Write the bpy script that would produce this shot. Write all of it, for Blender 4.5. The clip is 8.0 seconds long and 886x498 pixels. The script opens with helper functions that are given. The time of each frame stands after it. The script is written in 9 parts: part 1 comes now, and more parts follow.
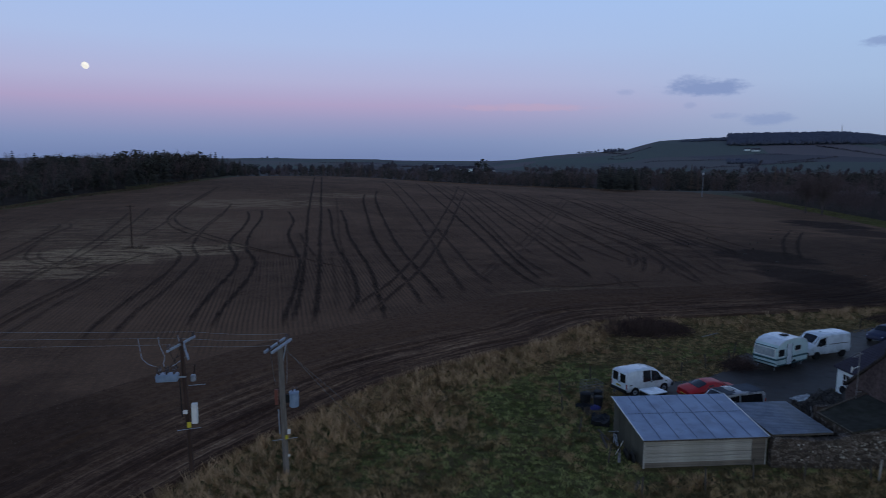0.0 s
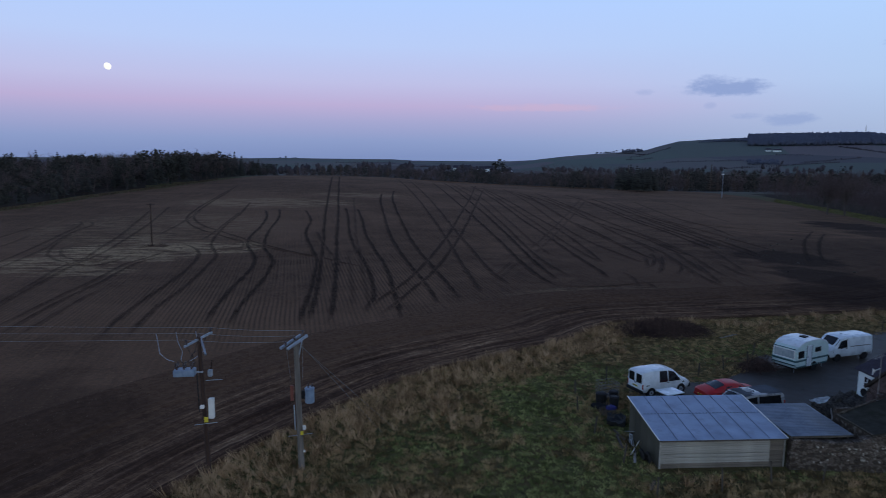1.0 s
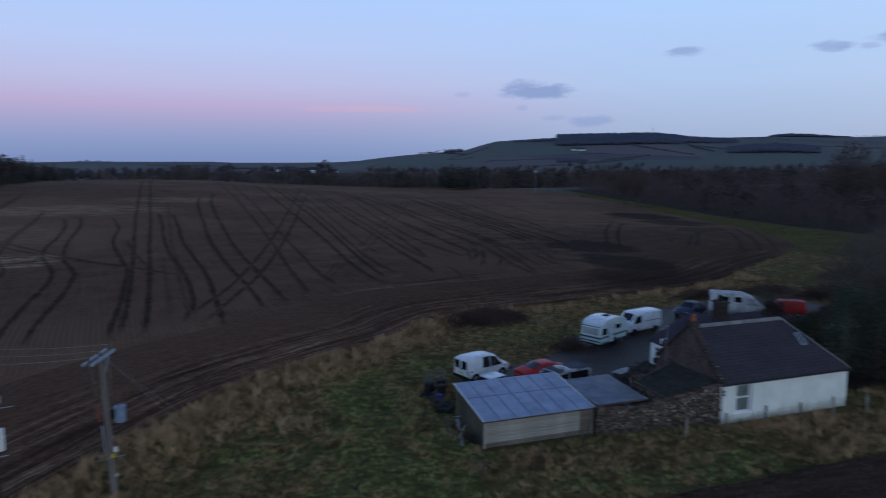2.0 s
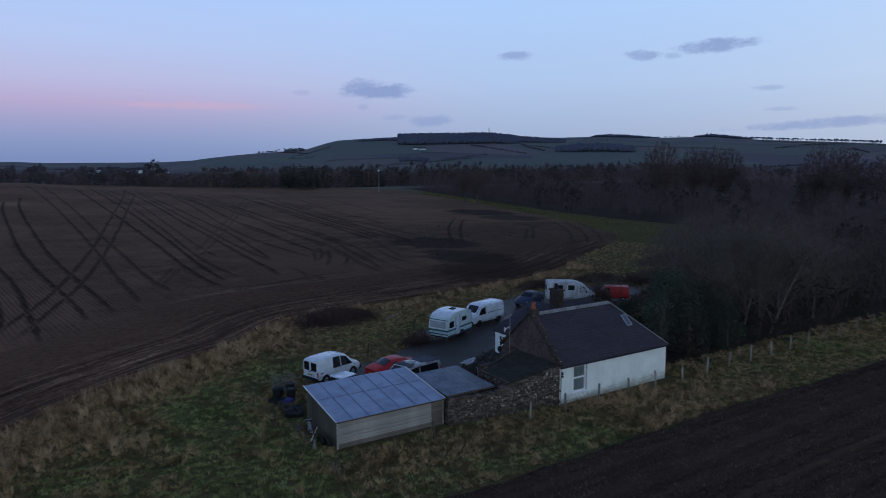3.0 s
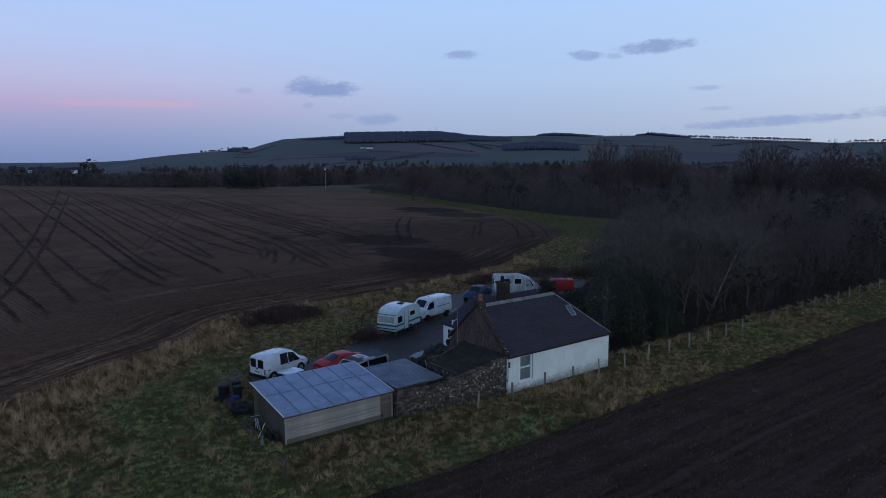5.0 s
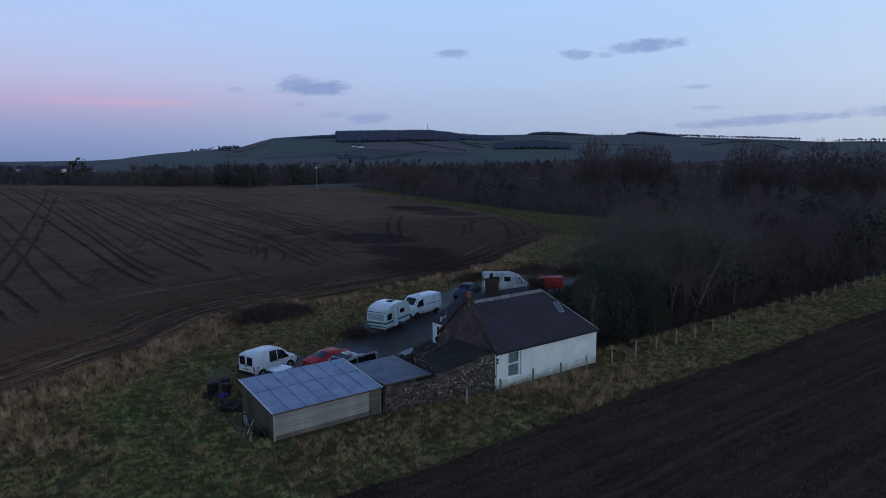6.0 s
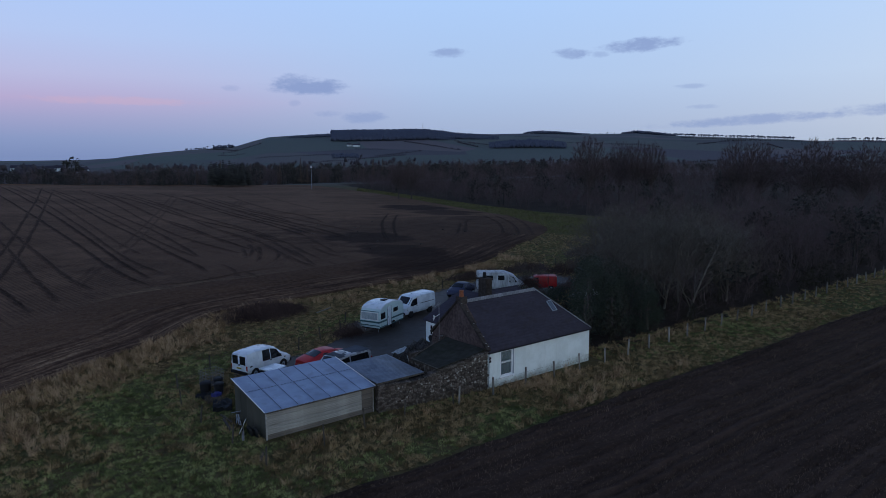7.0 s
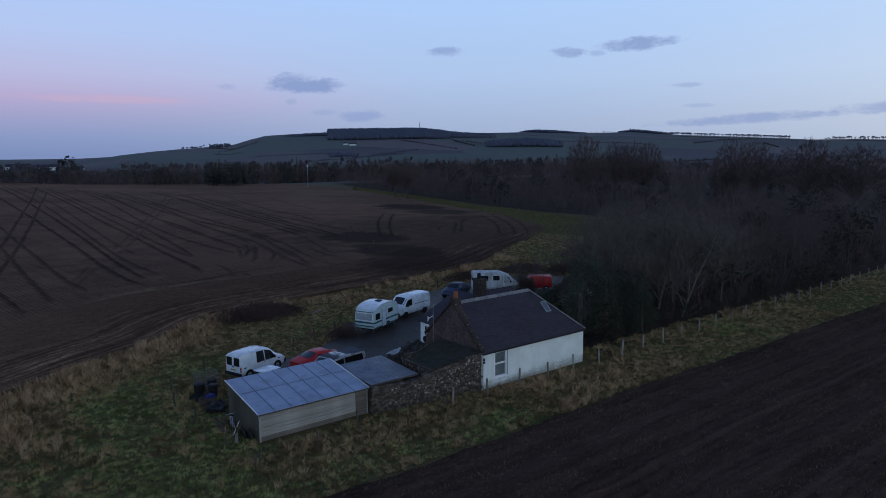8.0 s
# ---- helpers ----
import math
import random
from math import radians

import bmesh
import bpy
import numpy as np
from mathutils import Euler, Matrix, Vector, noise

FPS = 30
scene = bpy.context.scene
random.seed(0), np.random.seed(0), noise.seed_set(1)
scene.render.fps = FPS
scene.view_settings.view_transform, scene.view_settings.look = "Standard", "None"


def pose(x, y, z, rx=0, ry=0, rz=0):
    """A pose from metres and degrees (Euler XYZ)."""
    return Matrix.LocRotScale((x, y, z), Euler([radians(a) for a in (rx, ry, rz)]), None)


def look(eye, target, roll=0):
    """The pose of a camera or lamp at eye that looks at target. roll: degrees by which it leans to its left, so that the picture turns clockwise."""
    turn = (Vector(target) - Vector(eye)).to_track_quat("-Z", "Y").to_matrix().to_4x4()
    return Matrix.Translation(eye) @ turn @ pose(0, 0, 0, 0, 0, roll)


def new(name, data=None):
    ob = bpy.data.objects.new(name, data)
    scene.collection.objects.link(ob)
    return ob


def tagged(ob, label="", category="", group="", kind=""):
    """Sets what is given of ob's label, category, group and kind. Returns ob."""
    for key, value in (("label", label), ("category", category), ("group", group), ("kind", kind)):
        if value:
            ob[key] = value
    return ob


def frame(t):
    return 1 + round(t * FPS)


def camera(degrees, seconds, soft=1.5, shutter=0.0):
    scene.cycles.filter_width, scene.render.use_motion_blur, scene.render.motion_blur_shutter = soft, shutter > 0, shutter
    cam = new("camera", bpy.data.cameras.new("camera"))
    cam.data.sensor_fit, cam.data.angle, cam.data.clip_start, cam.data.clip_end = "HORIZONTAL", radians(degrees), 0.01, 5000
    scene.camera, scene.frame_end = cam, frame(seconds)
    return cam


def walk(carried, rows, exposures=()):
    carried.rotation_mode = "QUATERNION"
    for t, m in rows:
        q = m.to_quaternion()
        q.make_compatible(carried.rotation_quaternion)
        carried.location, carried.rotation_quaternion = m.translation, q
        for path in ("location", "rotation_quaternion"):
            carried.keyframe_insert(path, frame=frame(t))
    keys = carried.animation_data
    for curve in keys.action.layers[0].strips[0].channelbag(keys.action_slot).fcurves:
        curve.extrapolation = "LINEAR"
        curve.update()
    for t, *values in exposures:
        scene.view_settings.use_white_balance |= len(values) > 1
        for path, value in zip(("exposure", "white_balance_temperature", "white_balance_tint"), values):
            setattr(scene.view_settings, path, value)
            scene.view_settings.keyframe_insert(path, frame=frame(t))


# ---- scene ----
PATH = [
    (0, (-28.185, -30.644, 16.021), (-27.995, -28.672, 15.75), 0.5),
    (0.5, (-28.127, -30.623, 16.019), (-28.035, -28.644, 15.747), 0.6),
    (1, (-28.115, -30.689, 15.901), (-27.975, -28.712, 15.63), 0.6),
    (1.5, (-28.018, -30.796, 15.8), (-27.689, -28.841, 15.531), 0.4),
    (2, (-27.786, -30.949, 15.7), (-27.152, -29.071, 15.434), 0.0),
    (2.2, (-27.74, -30.942, 15.665), (-26.981, -29.11, 15.4), -0.1),
    (3.3, (-27.819, -30.738, 15.492), (-26.731, -29.081, 15.223), -0.2),
    (3.5, (-27.818, -30.799, 15.452), (-26.716, -29.151, 15.184), -0.3),
    (4, (-27.923, -30.953, 15.368), (-26.788, -29.328, 15.098), -0.3),
    (4.5, (-27.936, -31.01, 15.303), (-26.778, -29.403, 15.032), -0.3),
    (5, (-27.901, -31.12, 15.241), (-26.727, -29.524, 14.968), -0.3),
    (6.5, (-27.824, -31.539, 15.153), (-26.625, -29.962, 14.875), -0.3),
    (7, (-27.747, -31.59, 15.151), (-26.544, -30.018, 14.872), -0.3),
    (7.5, (-27.659, -31.663, 15.174), (-26.449, -30.095, 14.894), -0.2),
    (8, (-27.603, -31.713, 15.326), (-26.392, -30.146, 15.043), -0.3),
]
cam = camera(66.9, 8.0, soft=0.72, shutter=0.45)
walk(cam, [(t, look(eye, target, roll)) for t, eye, target, roll in PATH],
     exposures=((0, -0.20), (0.5, 0.0), (1.0, 0.06), (1.5, 0.08), (2.2, 0.0), (3.3, -0.02), (8.0, -0.03)))

# ---- light: a clear dusk sky, rosy opposite the sunset, with the afterglow behind the first view ----
PINK_AZ, GLOW_AZ = radians(-17), radians(163)
world = bpy.data.worlds.new("dusk_sky")
scene.world = world
world.use_nodes = True


class Graph:
    """Short-hand for a node tree."""

    def __init__(self, tree):
        self.tree = tree
        tree.nodes.clear()

    def add(self, kind, **inputs):
        node = self.tree.nodes.new(kind)
        for key, value in inputs.items():
            slot = node.inputs[int(key[1:])] if key[0] == "i" and key[1:].isdigit() else node.inputs[key.replace("_", " ")]
            if isinstance(value, bpy.types.NodeSocket):
                self.tree.links.new(value, slot)
            else:
                slot.default_value = value
        return node

    def math(self, op, a, b=0.0, c=0.0):
        node = self.add("ShaderNodeMath", i0=a, i1=b, i2=c)
        node.operation = op
        return node.outputs[0]

    def smooth(self, v, lo, hi, a=0.0, b=1.0):
        node = self.add("ShaderNodeMapRange", i0=v, i1=lo, i2=hi, i3=a, i4=b)
        node.interpolation_type = "SMOOTHSTEP"
        return node.outputs[0]

    def ramp(self, v, stops):
        node = self.add("ShaderNodeValToRGB", Fac=v)
        e = node.color_ramp.elements
        while len(e) < len(stops):
            e.new(0.5)
        for el, (p, c) in zip(e, stops):
            el.position, el.color = p, (*c, 1)
        return node.outputs[0]

    def mix(self, f, a, b, mode="MIX"):
        node = self.tree.nodes.new("ShaderNodeMix")
        node.data_type, node.blend_type = "RGBA", mode
        for slot, value in ((node.inputs[0], f), (node.inputs[6], a), (node.inputs[7], b)):
            if isinstance(value, bpy.types.NodeSocket):
                self.tree.links.new(value, slot)
            else:
                slot.default_value = value if slot is node.inputs[0] else (*value[:3], 1)
        return node.outputs[2]

    def noise(self, co, scale, detail=4.0, rough=0.55, distort=0.0):
        node = self.add("ShaderNodeTexNoise", Vector=co, Scale=scale, Detail=detail, Roughness=rough, Distortion=distort)
        return node.outputs[0]


def sky(tree):
    g = Graph(tree)
    way = g.add("ShaderNodeTexCoord").outputs["Generated"]
    xyz = g.add("ShaderNodeSeparateXYZ", Vector=way)
    x, y, z = xyz.outputs
    deg = g.math("MULTIPLY", g.math("ARCSINE", z), 57.2958)
    up = g.math("DIVIDE", deg, 60.0)
    flat = g.math("SQRT", g.math("MAXIMUM", g.math("SUBTRACT", 1.0, g.math("MULTIPLY", z, z)), 0.0001))

    def towards(az):
        a = g.math("ADD", g.math("MULTIPLY", x, math.sin(az)), g.math("MULTIPLY", y, math.cos(az)))
        return g.math("DIVIDE", a, flat)

    rosy = g.ramp(up, [(0.0, (0.20, 0.27, 0.50)), (0.022, (0.25, 0.32, 0.56)), (0.048, (0.36, 0.37, 0.61)), (0.07, (0.48, 0.41, 0.65)),
                       (0.10, (0.50, 0.51, 0.77)), (0.15, (0.47, 0.59, 0.90)), (0.21, (0.43, 0.60, 0.97)), (0.33, (0.36, 0.55, 1.0)), (0.60, (0.12, 0.20, 0.42)), (1.0, (0.05, 0.09, 0.21))])
    pale = g.ramp(up, [(0.0, (0.31, 0.41, 0.62)), (0.04, (0.38, 0.475, 0.69)), (0.10, (0.43, 0.575, 0.84)), (0.20, (0.43, 0.625, 0.97)),
                       (0.33, (0.39, 0.60, 1.04)), (0.60, (0.12, 0.20, 0.42)), (1.0, (0.05, 0.09, 0.21))])
    glow = g.ramp(up, [(0.0, (0.80, 0.82, 0.82)), (0.10, (0.78, 0.88, 0.97)), (0.25, (0.58, 0.76, 1.02)), (0.5, (0.20, 0.31, 0.53)), (1.0, (0.05, 0.09, 0.21))])
    side = g.smooth(towards(PINK_AZ), 0.55, 0.98)
    col = g.mix(side, pale, rosy)
    back = g.smooth(towards(GLOW_AZ), -0.62, 0.9)
    col = g.mix(back, col, glow)
    # small grey evening clouds: azimuth, height, half width, half height (degrees), strength
    az = g.math("MULTIPLY", g.math("ARCTAN2", x, y), 57.2958)
    spot = g.add("ShaderNodeCombineXYZ", X=az, Y=g.math("MULTIPLY", deg, 2.2), Z=0.0).outputs[0]
    wob = g.noise(spot, 0.55, 4.0, 0.6)
    wob2 = g.noise(spot, 2.3, 5.0, 0.68)
    edge = g.math("ADD", g.math("MULTIPLY", g.math("SUBTRACT", wob, 0.5), 2.6), g.math("MULTIPLY", g.math("SUBTRACT", wob2, 0.5), 1.15))
    total = None
    clouds = ((26.4, 5.55, 3.4, 0.72, 0.85), (25.2, 5.95, 1.7, 0.62, 0.8), (20.4, 5.3, 0.9, 0.28, 0.3), (38.0, 8.25, 1.6, 0.42, 0.65), (47.9, 8.05, 1.6, 0.42, 0.7),
              (53.6, 8.5, 3.3, 0.55, 0.8), (50.4, 7.9, 0.7, 0.3, 0.4), (30.9, 3.1, 2.0, 0.55, 0.55), (28.0, 3.4, 1.1, 0.32, 0.4), (25.3, 4.2, 0.5, 0.3, 0.3),
              (57.3, 5.2, 1.2, 0.22, 0.4), (62.5, 2.55, 7.5, 0.42, 0.65), (58.2, 3.6, 1.4, 0.2, 0.35), (72.0, 3.1, 6.0, 0.45, 0.6))
    for a, e, w, t, s in clouds:
        tilt = 0.045 if w > 2.5 and e != 5.55 else 0.0
        du = g.math("DIVIDE", g.math("SUBTRACT", az, a), w)
        dv = g.math("DIVIDE", g.math("SUBTRACT", g.math("SUBTRACT", deg, e), g.math("MULTIPLY", g.math("SUBTRACT", az, a), tilt)), t)
        r = g.math("ADD", g.math("MULTIPLY", du, du), g.math("MULTIPLY", dv, dv))
        m = g.math("MULTIPLY", g.smooth(g.math("ADD", r, edge), 1.30, -0.05), s)
        total = m if total is None else g.math("MAXIMUM", total, m)
    col = g.mix(total, col, (0.24, 0.33, 0.60))
    # a thin rosy streak of high cloud
    ds = g.math("DIVIDE", g.math("SUBTRACT", deg, 4.15), 0.34)
    da = g.math("DIVIDE", g.math("SUBTRACT", az, 12.0), 6.0)
    streak = g.smooth(g.math("ADD", g.math("ADD", g.math("MULTIPLY", ds, ds), g.math("MULTIPLY", da, da)), edge), 1.3, 0.1)
    col = g.mix(g.math("MULTIPLY", streak, 0.4), col, (0.62, 0.43, 0.58))
    bg = g.add("ShaderNodeBackground", Color=col, Strength=SKY_STRENGTH)
    out = g.add("ShaderNodeOutputWorld", Surface=bg.outputs[0])


SKY_STRENGTH = 1.0
sky(world.node_tree)
# the last direct glow from just under the horizon: very wide and weak
sun = bpy.data.lights.new("afterglow", "SUN")
sun.energy, sun.angle, sun.color = 0.10, radians(70), (0.92, 0.97, 1.0)
new("afterglow", sun).matrix_world = look((0, 0, 0), (-math.sin(GLOW_AZ), -math.cos(GLOW_AZ), -0.32))

# ---- materials ----
def material(name, dark, light, scale=4.0, rough=0.8, bump=0.15, metal=0.0, stretch=(1, 1, 1), detail=6.0, spots=0.0, spot_scale=0.6, spot_color=(0, 0, 0),
             island=0.0, each=0.0, clear=0.0, depth=0.02):
    """A worn surface: two tones by fine noise, blotches at a larger size, roughness and relief that go with them."""
    m = bpy.data.materials.new(name)
    m.use_nodes = True
    g = Graph(m.node_tree)
    co = g.add("ShaderNodeTexCoord").outputs["Object"]
    co = g.add("ShaderNodeMapping", Vector=co, Scale=stretch).outputs[0]
    fine = g.noise(co, scale, detail)
    wide = g.noise(co, scale * 0.13, 3.0)
    f = g.smooth(g.math("ADD", g.math("MULTIPLY", fine, 0.6), g.math("MULTIPLY", wide, 0.4)), 0.32, 0.68)
    col = g.mix(f, dark, light)
    if spots:
        col = g.mix(g.math("MULTIPLY", g.smooth(g.noise(co, spot_scale, 5.0, 0.65), 0.52, 0.66), spots), col, spot_color)
    if island or each:
        rnd = g.add("ShaderNodeNewGeometry").outputs["Random Per Island"] if island else g.add("ShaderNodeObjectInfo").outputs["Random"]
        k = g.math("ADD", g.math("MULTIPLY", rnd, 2 * (island or each)), 1.0 - (island or each))
        vec = g.add("ShaderNodeVectorMath", i0=col)
        vec.operation = "SCALE"
        g.tree.links.new(k, vec.inputs["Scale"])
        col = vec.outputs[0]
    b = g.add("ShaderNodeBump", Strength=bump, Distance=depth, Height=fine)
    p = g.add("ShaderNodeBsdfPrincipled", Base_Color=col, Metallic=metal, Normal=b.outputs[0],
              Roughness=g.smooth(fine, 0.2, 0.8, max(rough - 0.12, 0.03), min(rough + 0.1, 1.0)))
    p.inputs["Coat Weight"].default_value = clear
    if rough > 0.6:
        p.inputs["Specular IOR Level"].default_value = 0.25 if rough < 0.9 else 0.05
    g.add("ShaderNodeOutputMaterial", Surface=p.outputs[0])
    return m


def glass_dark(name, tint=(0.012, 0.014, 0.017), rough=0.06):
    m = bpy.data.materials.new(name)
    m.use_nodes = True
    g = Graph(m.node_tree)
    co = g.add("ShaderNodeTexCoord").outputs["Object"]
    p = g.add("ShaderNodeBsdfPrincipled", Base_Color=(*tint, 1), Roughness=g.smooth(g.noise(co, 9.0), 0.3, 0.8, rough, rough + 0.12))
    g.add("ShaderNodeOutputMaterial", Surface=p.outputs[0])
    return m


def clear_pane(name):
    """Thin glass: what lies behind shows through under the reflected sky."""
    m = bpy.data.materials.new(name)
    m.use_nodes = True
    g = Graph(m.node_tree)
    p = g.add("ShaderNodeBsdfPrincipled", Base_Color=(0.86, 0.90, 0.90, 1), Roughness=0.03)
    p.inputs["Transmission Weight"].default_value = 1.0
    p.inputs["IOR"].default_value = 1.45
    g.add("ShaderNodeOutputMaterial", Surface=p.outputs[0])
    return m


def patch_mask(g, x, y, mid, rows_):
    """Where the given patches lie, with frayed edges."""
    out = None
    for px, py, sx, sy, *k in rows_:
        a = g.math("DIVIDE", g.math("SUBTRACT", x, px), sx)
        b = g.math("DIVIDE", g.math("SUBTRACT", y, py), sy)
        r = g.math("ADD", g.math("MULTIPLY", a, a), g.math("MULTIPLY", b, b))
        r = g.math("ADD", r, g.math("MULTIPLY", g.math("SUBTRACT", mid, 0.5), 2.2))
        v = g.smooth(r, 1.4, 0.4)
        v = g.math("MULTIPLY", v, k[0]) if k else v
        out = v if out is None else g.math("MAXIMUM", out, v)
    return out


def soil_material(name, dark, light, line_turn=0.0, line_gap=0.5, line_depth=0.5, straw=(), mud=(), rows=0.0, row_share=0.5, rut=None, drills=()):
    """Worked earth: clods, drill lines, trampled straw where a patch is, mud and plain darker tone where others are.
    Patches: x, y, half sizes.
    """
    m = bpy.data.materials.new(name)
    m.use_nodes = True
    g = Graph(m.node_tree)
    co = g.add("ShaderNodeTexCoord").outputs["Object"]
    x, y, z = g.add("ShaderNodeSeparateXYZ", Vector=co).outputs
    big = g.noise(co, 0.022, 5.0, 0.6)
    mid = g.noise(co, 0.22, 5.0, 0.6)
    fine = g.noise(co, 2.6, 6.0, 0.65)
    grit = g.noise(co, 9.0, 4.0, 0.7)
    across = g.math("ADD", g.math("MULTIPLY", x, math.cos(line_turn)), g.math("MULTIPLY", y, math.sin(line_turn)))
    along = g.math("SUBTRACT", g.math("MULTIPLY", y, math.cos(line_turn)), g.math("MULTIPLY", x, math.sin(line_turn)))
    streak = g.add("ShaderNodeCombineXYZ", X=g.math("DIVIDE", across, line_gap), Y=g.math("MULTIPLY", along, 0.035), Z=0.0).outputs[0]
    lines = g.math("MULTIPLY", g.math("SUBTRACT", g.noise(streak, 1.0, 3.0, 0.7), 0.5), 4.0)
    f = g.math("ADD", g.math("MULTIPLY", mid, 0.27), g.math("ADD", g.math("MULTIPLY", fine, 0.45), g.math("MULTIPLY", grit, 0.28)))
    f = g.math("ADD", f, g.math("MULTIPLY", lines, 0.075 * line_depth))
    col = g.mix(g.smooth(f, 0.34, 0.66), dark, light)
    col = g.mix(g.math("MULTIPLY", g.smooth(big, 0.42, 0.62), 0.4), col, [v * 1.35 for v in light])
    if drills:
        row = g.math("SINE", g.math("ADD", g.math("MULTIPLY", across, 2 * math.pi / 0.46), g.math("MULTIPLY", g.noise(co, 0.05, 2.0), 9.0)))
        seen = g.math("MULTIPLY", g.smooth(g.noise(co, 0.045, 3.0), 0.36, 0.58, 0.08, 0.42), patch_mask(g, x, y, mid, drills))
        col = g.mix(g.math("MULTIPLY", g.smooth(row, 0.1, 0.9), seen), col, (0.022, 0.0125, 0.0085))
        col = g.mix(g.math("MULTIPLY", g.smooth(row, -0.3, -0.95), g.math("MULTIPLY", seen, 0.4)), col, (0.27, 0.165, 0.095))
    if rows:
        wide = g.math("SINE", g.math("ADD", g.math("MULTIPLY", y, 2 * math.pi / rows), g.math("MULTIPLY", mid, 5.0)))
        col = g.mix(g.math("MULTIPLY", g.smooth(wide, -0.2, 0.9), row_share), col, [v * 1.7 for v in light])

    if straw:
        swirl = g.noise(g.add("ShaderNodeMapping", Vector=co, Rotation=(0, 0, 0.35), Scale=(0.35, 1.3, 1.0)).outputs[0], 0.55, 5.0, 0.7)
        v = g.math("MULTIPLY", patch_mask(g, x, y, mid, straw), g.math("MULTIPLY", g.smooth(swirl, 0.40, 0.60), g.smooth(fine, 0.36, 0.6, 0.35, 1.0)))
        col = g.mix(v, col, (0.42, 0.29, 0.165))
    wet = patch_mask(g, x, y, mid, mud) if mud else None
    if mud:
        col = g.mix(g.math("MULTIPLY", wet, 0.85), col, (0.017, 0.0095, 0.008))
    if rut:
        deep = g.add("ShaderNodeAttribute")
        deep.attribute_name = "depth"
        deep = g.math("MULTIPLY", deep.outputs["Fac"], g.smooth(fine, 0.25, 0.6, 0.45, 1.0))
        col = g.mix(g.math("MULTIPLY", deep, 0.96), col, rut)
    speck = g.smooth(g.noise(co, 4.0, 4.0, 0.8), 0.56, 0.70)
    col = g.mix(g.math("MULTIPLY", speck, 0.42), col, (0.30, 0.195, 0.110))
    rough = g.smooth(fine, 0.3, 0.7, 0.75, 0.98)
    height = g.math("ADD", g.math("MULTIPLY", fine, 0.7), g.math("ADD", g.math("MULTIPLY", lines, 0.10 * line_depth), g.math("MULTIPLY", grit, 0.3)))
    b = g.add("ShaderNodeBump", Strength=0.9, Distance=0.14, Height=height)
    p = g.add("ShaderNodeBsdfPrincipled", Base_Color=col, Roughness=rough, Normal=b.outputs[0])
    p.inputs["Specular IOR Level"].default_value = 0.03
    g.add("ShaderNodeOutputMaterial", Surface=p.outputs[0])
    return m


def land_material():
    """Rough grass near by; patchwork of pasture, plough and moor farther out, in colours paled and blued for haze."""
    m = bpy.data.materials.new("grassland")
    m.use_nodes = True
    g = Graph(m.node_tree)
    co = g.add("ShaderNodeTexCoord").outputs["Object"]
    x, y, z = g.add("ShaderNodeSeparateXYZ", Vector=co).outputs
    fine, mid, big = g.noise(co, 3.2, 6.0, 0.65), g.noise(co, 0.35, 5.0, 0.6), g.noise(co, 0.07, 4.0)
    near = g.mix(g.smooth(fine, 0.3, 0.7), (0.058, 0.054, 0.022), (0.150, 0.130, 0.056))
    near = g.mix(g.smooth(mid, 0.42, 0.66), near, (0.110, 0.074, 0.036))
    clump = g.noise(co, 1.3, 5.0, 0.7)
    near = g.mix(g.math("MULTIPLY", g.smooth(clump, 0.52, 0.68), 0.6), near, (0.17, 0.118, 0.062))
    near = g.mix(g.math("MULTIPLY", g.smooth(clump, 0.46, 0.34), 0.8), near, (0.030, 0.027, 0.013))
    near = g.mix(g.math("MULTIPLY", g.smooth(big, 0.48, 0.66), 0.45), near, (0.060, 0.090, 0.024))
    cells = g.add("ShaderNodeTexVoronoi", Vector=g.add("ShaderNodeMapping", Vector=co, Rotation=(0, 0, 0.5), Scale=(1, 0.7, 0)).outputs[0], Scale=0.0048, Randomness=0.85)
    tone = g.add("ShaderNodeSeparateColor", Color=cells.outputs["Color"]).outputs[0]
    # distance haze is mixed into these farm and moor colours
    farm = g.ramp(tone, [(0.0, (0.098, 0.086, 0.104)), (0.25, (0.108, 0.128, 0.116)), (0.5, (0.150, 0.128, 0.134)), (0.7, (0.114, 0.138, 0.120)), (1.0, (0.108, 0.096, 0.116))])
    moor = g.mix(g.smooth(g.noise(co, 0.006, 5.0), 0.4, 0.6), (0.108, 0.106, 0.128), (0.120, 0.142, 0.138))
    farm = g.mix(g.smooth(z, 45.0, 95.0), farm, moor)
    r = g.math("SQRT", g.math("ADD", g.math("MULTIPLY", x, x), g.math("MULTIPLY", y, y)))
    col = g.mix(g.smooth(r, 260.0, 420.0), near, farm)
    b = g.add("ShaderNodeBump", Strength=0.8, Distance=0.3, Height=g.math("ADD", g.math("MULTIPLY", fine, 0.4), clump))
    p = g.add("ShaderNodeBsdfPrincipled", Base_Color=col, Roughness=0.92, Normal=b.outputs[0])
    p.inputs["Specular IOR Level"].default_value = 0.05
    g.add("ShaderNodeOutputMaterial", Surface=p.outputs[0])
    return m


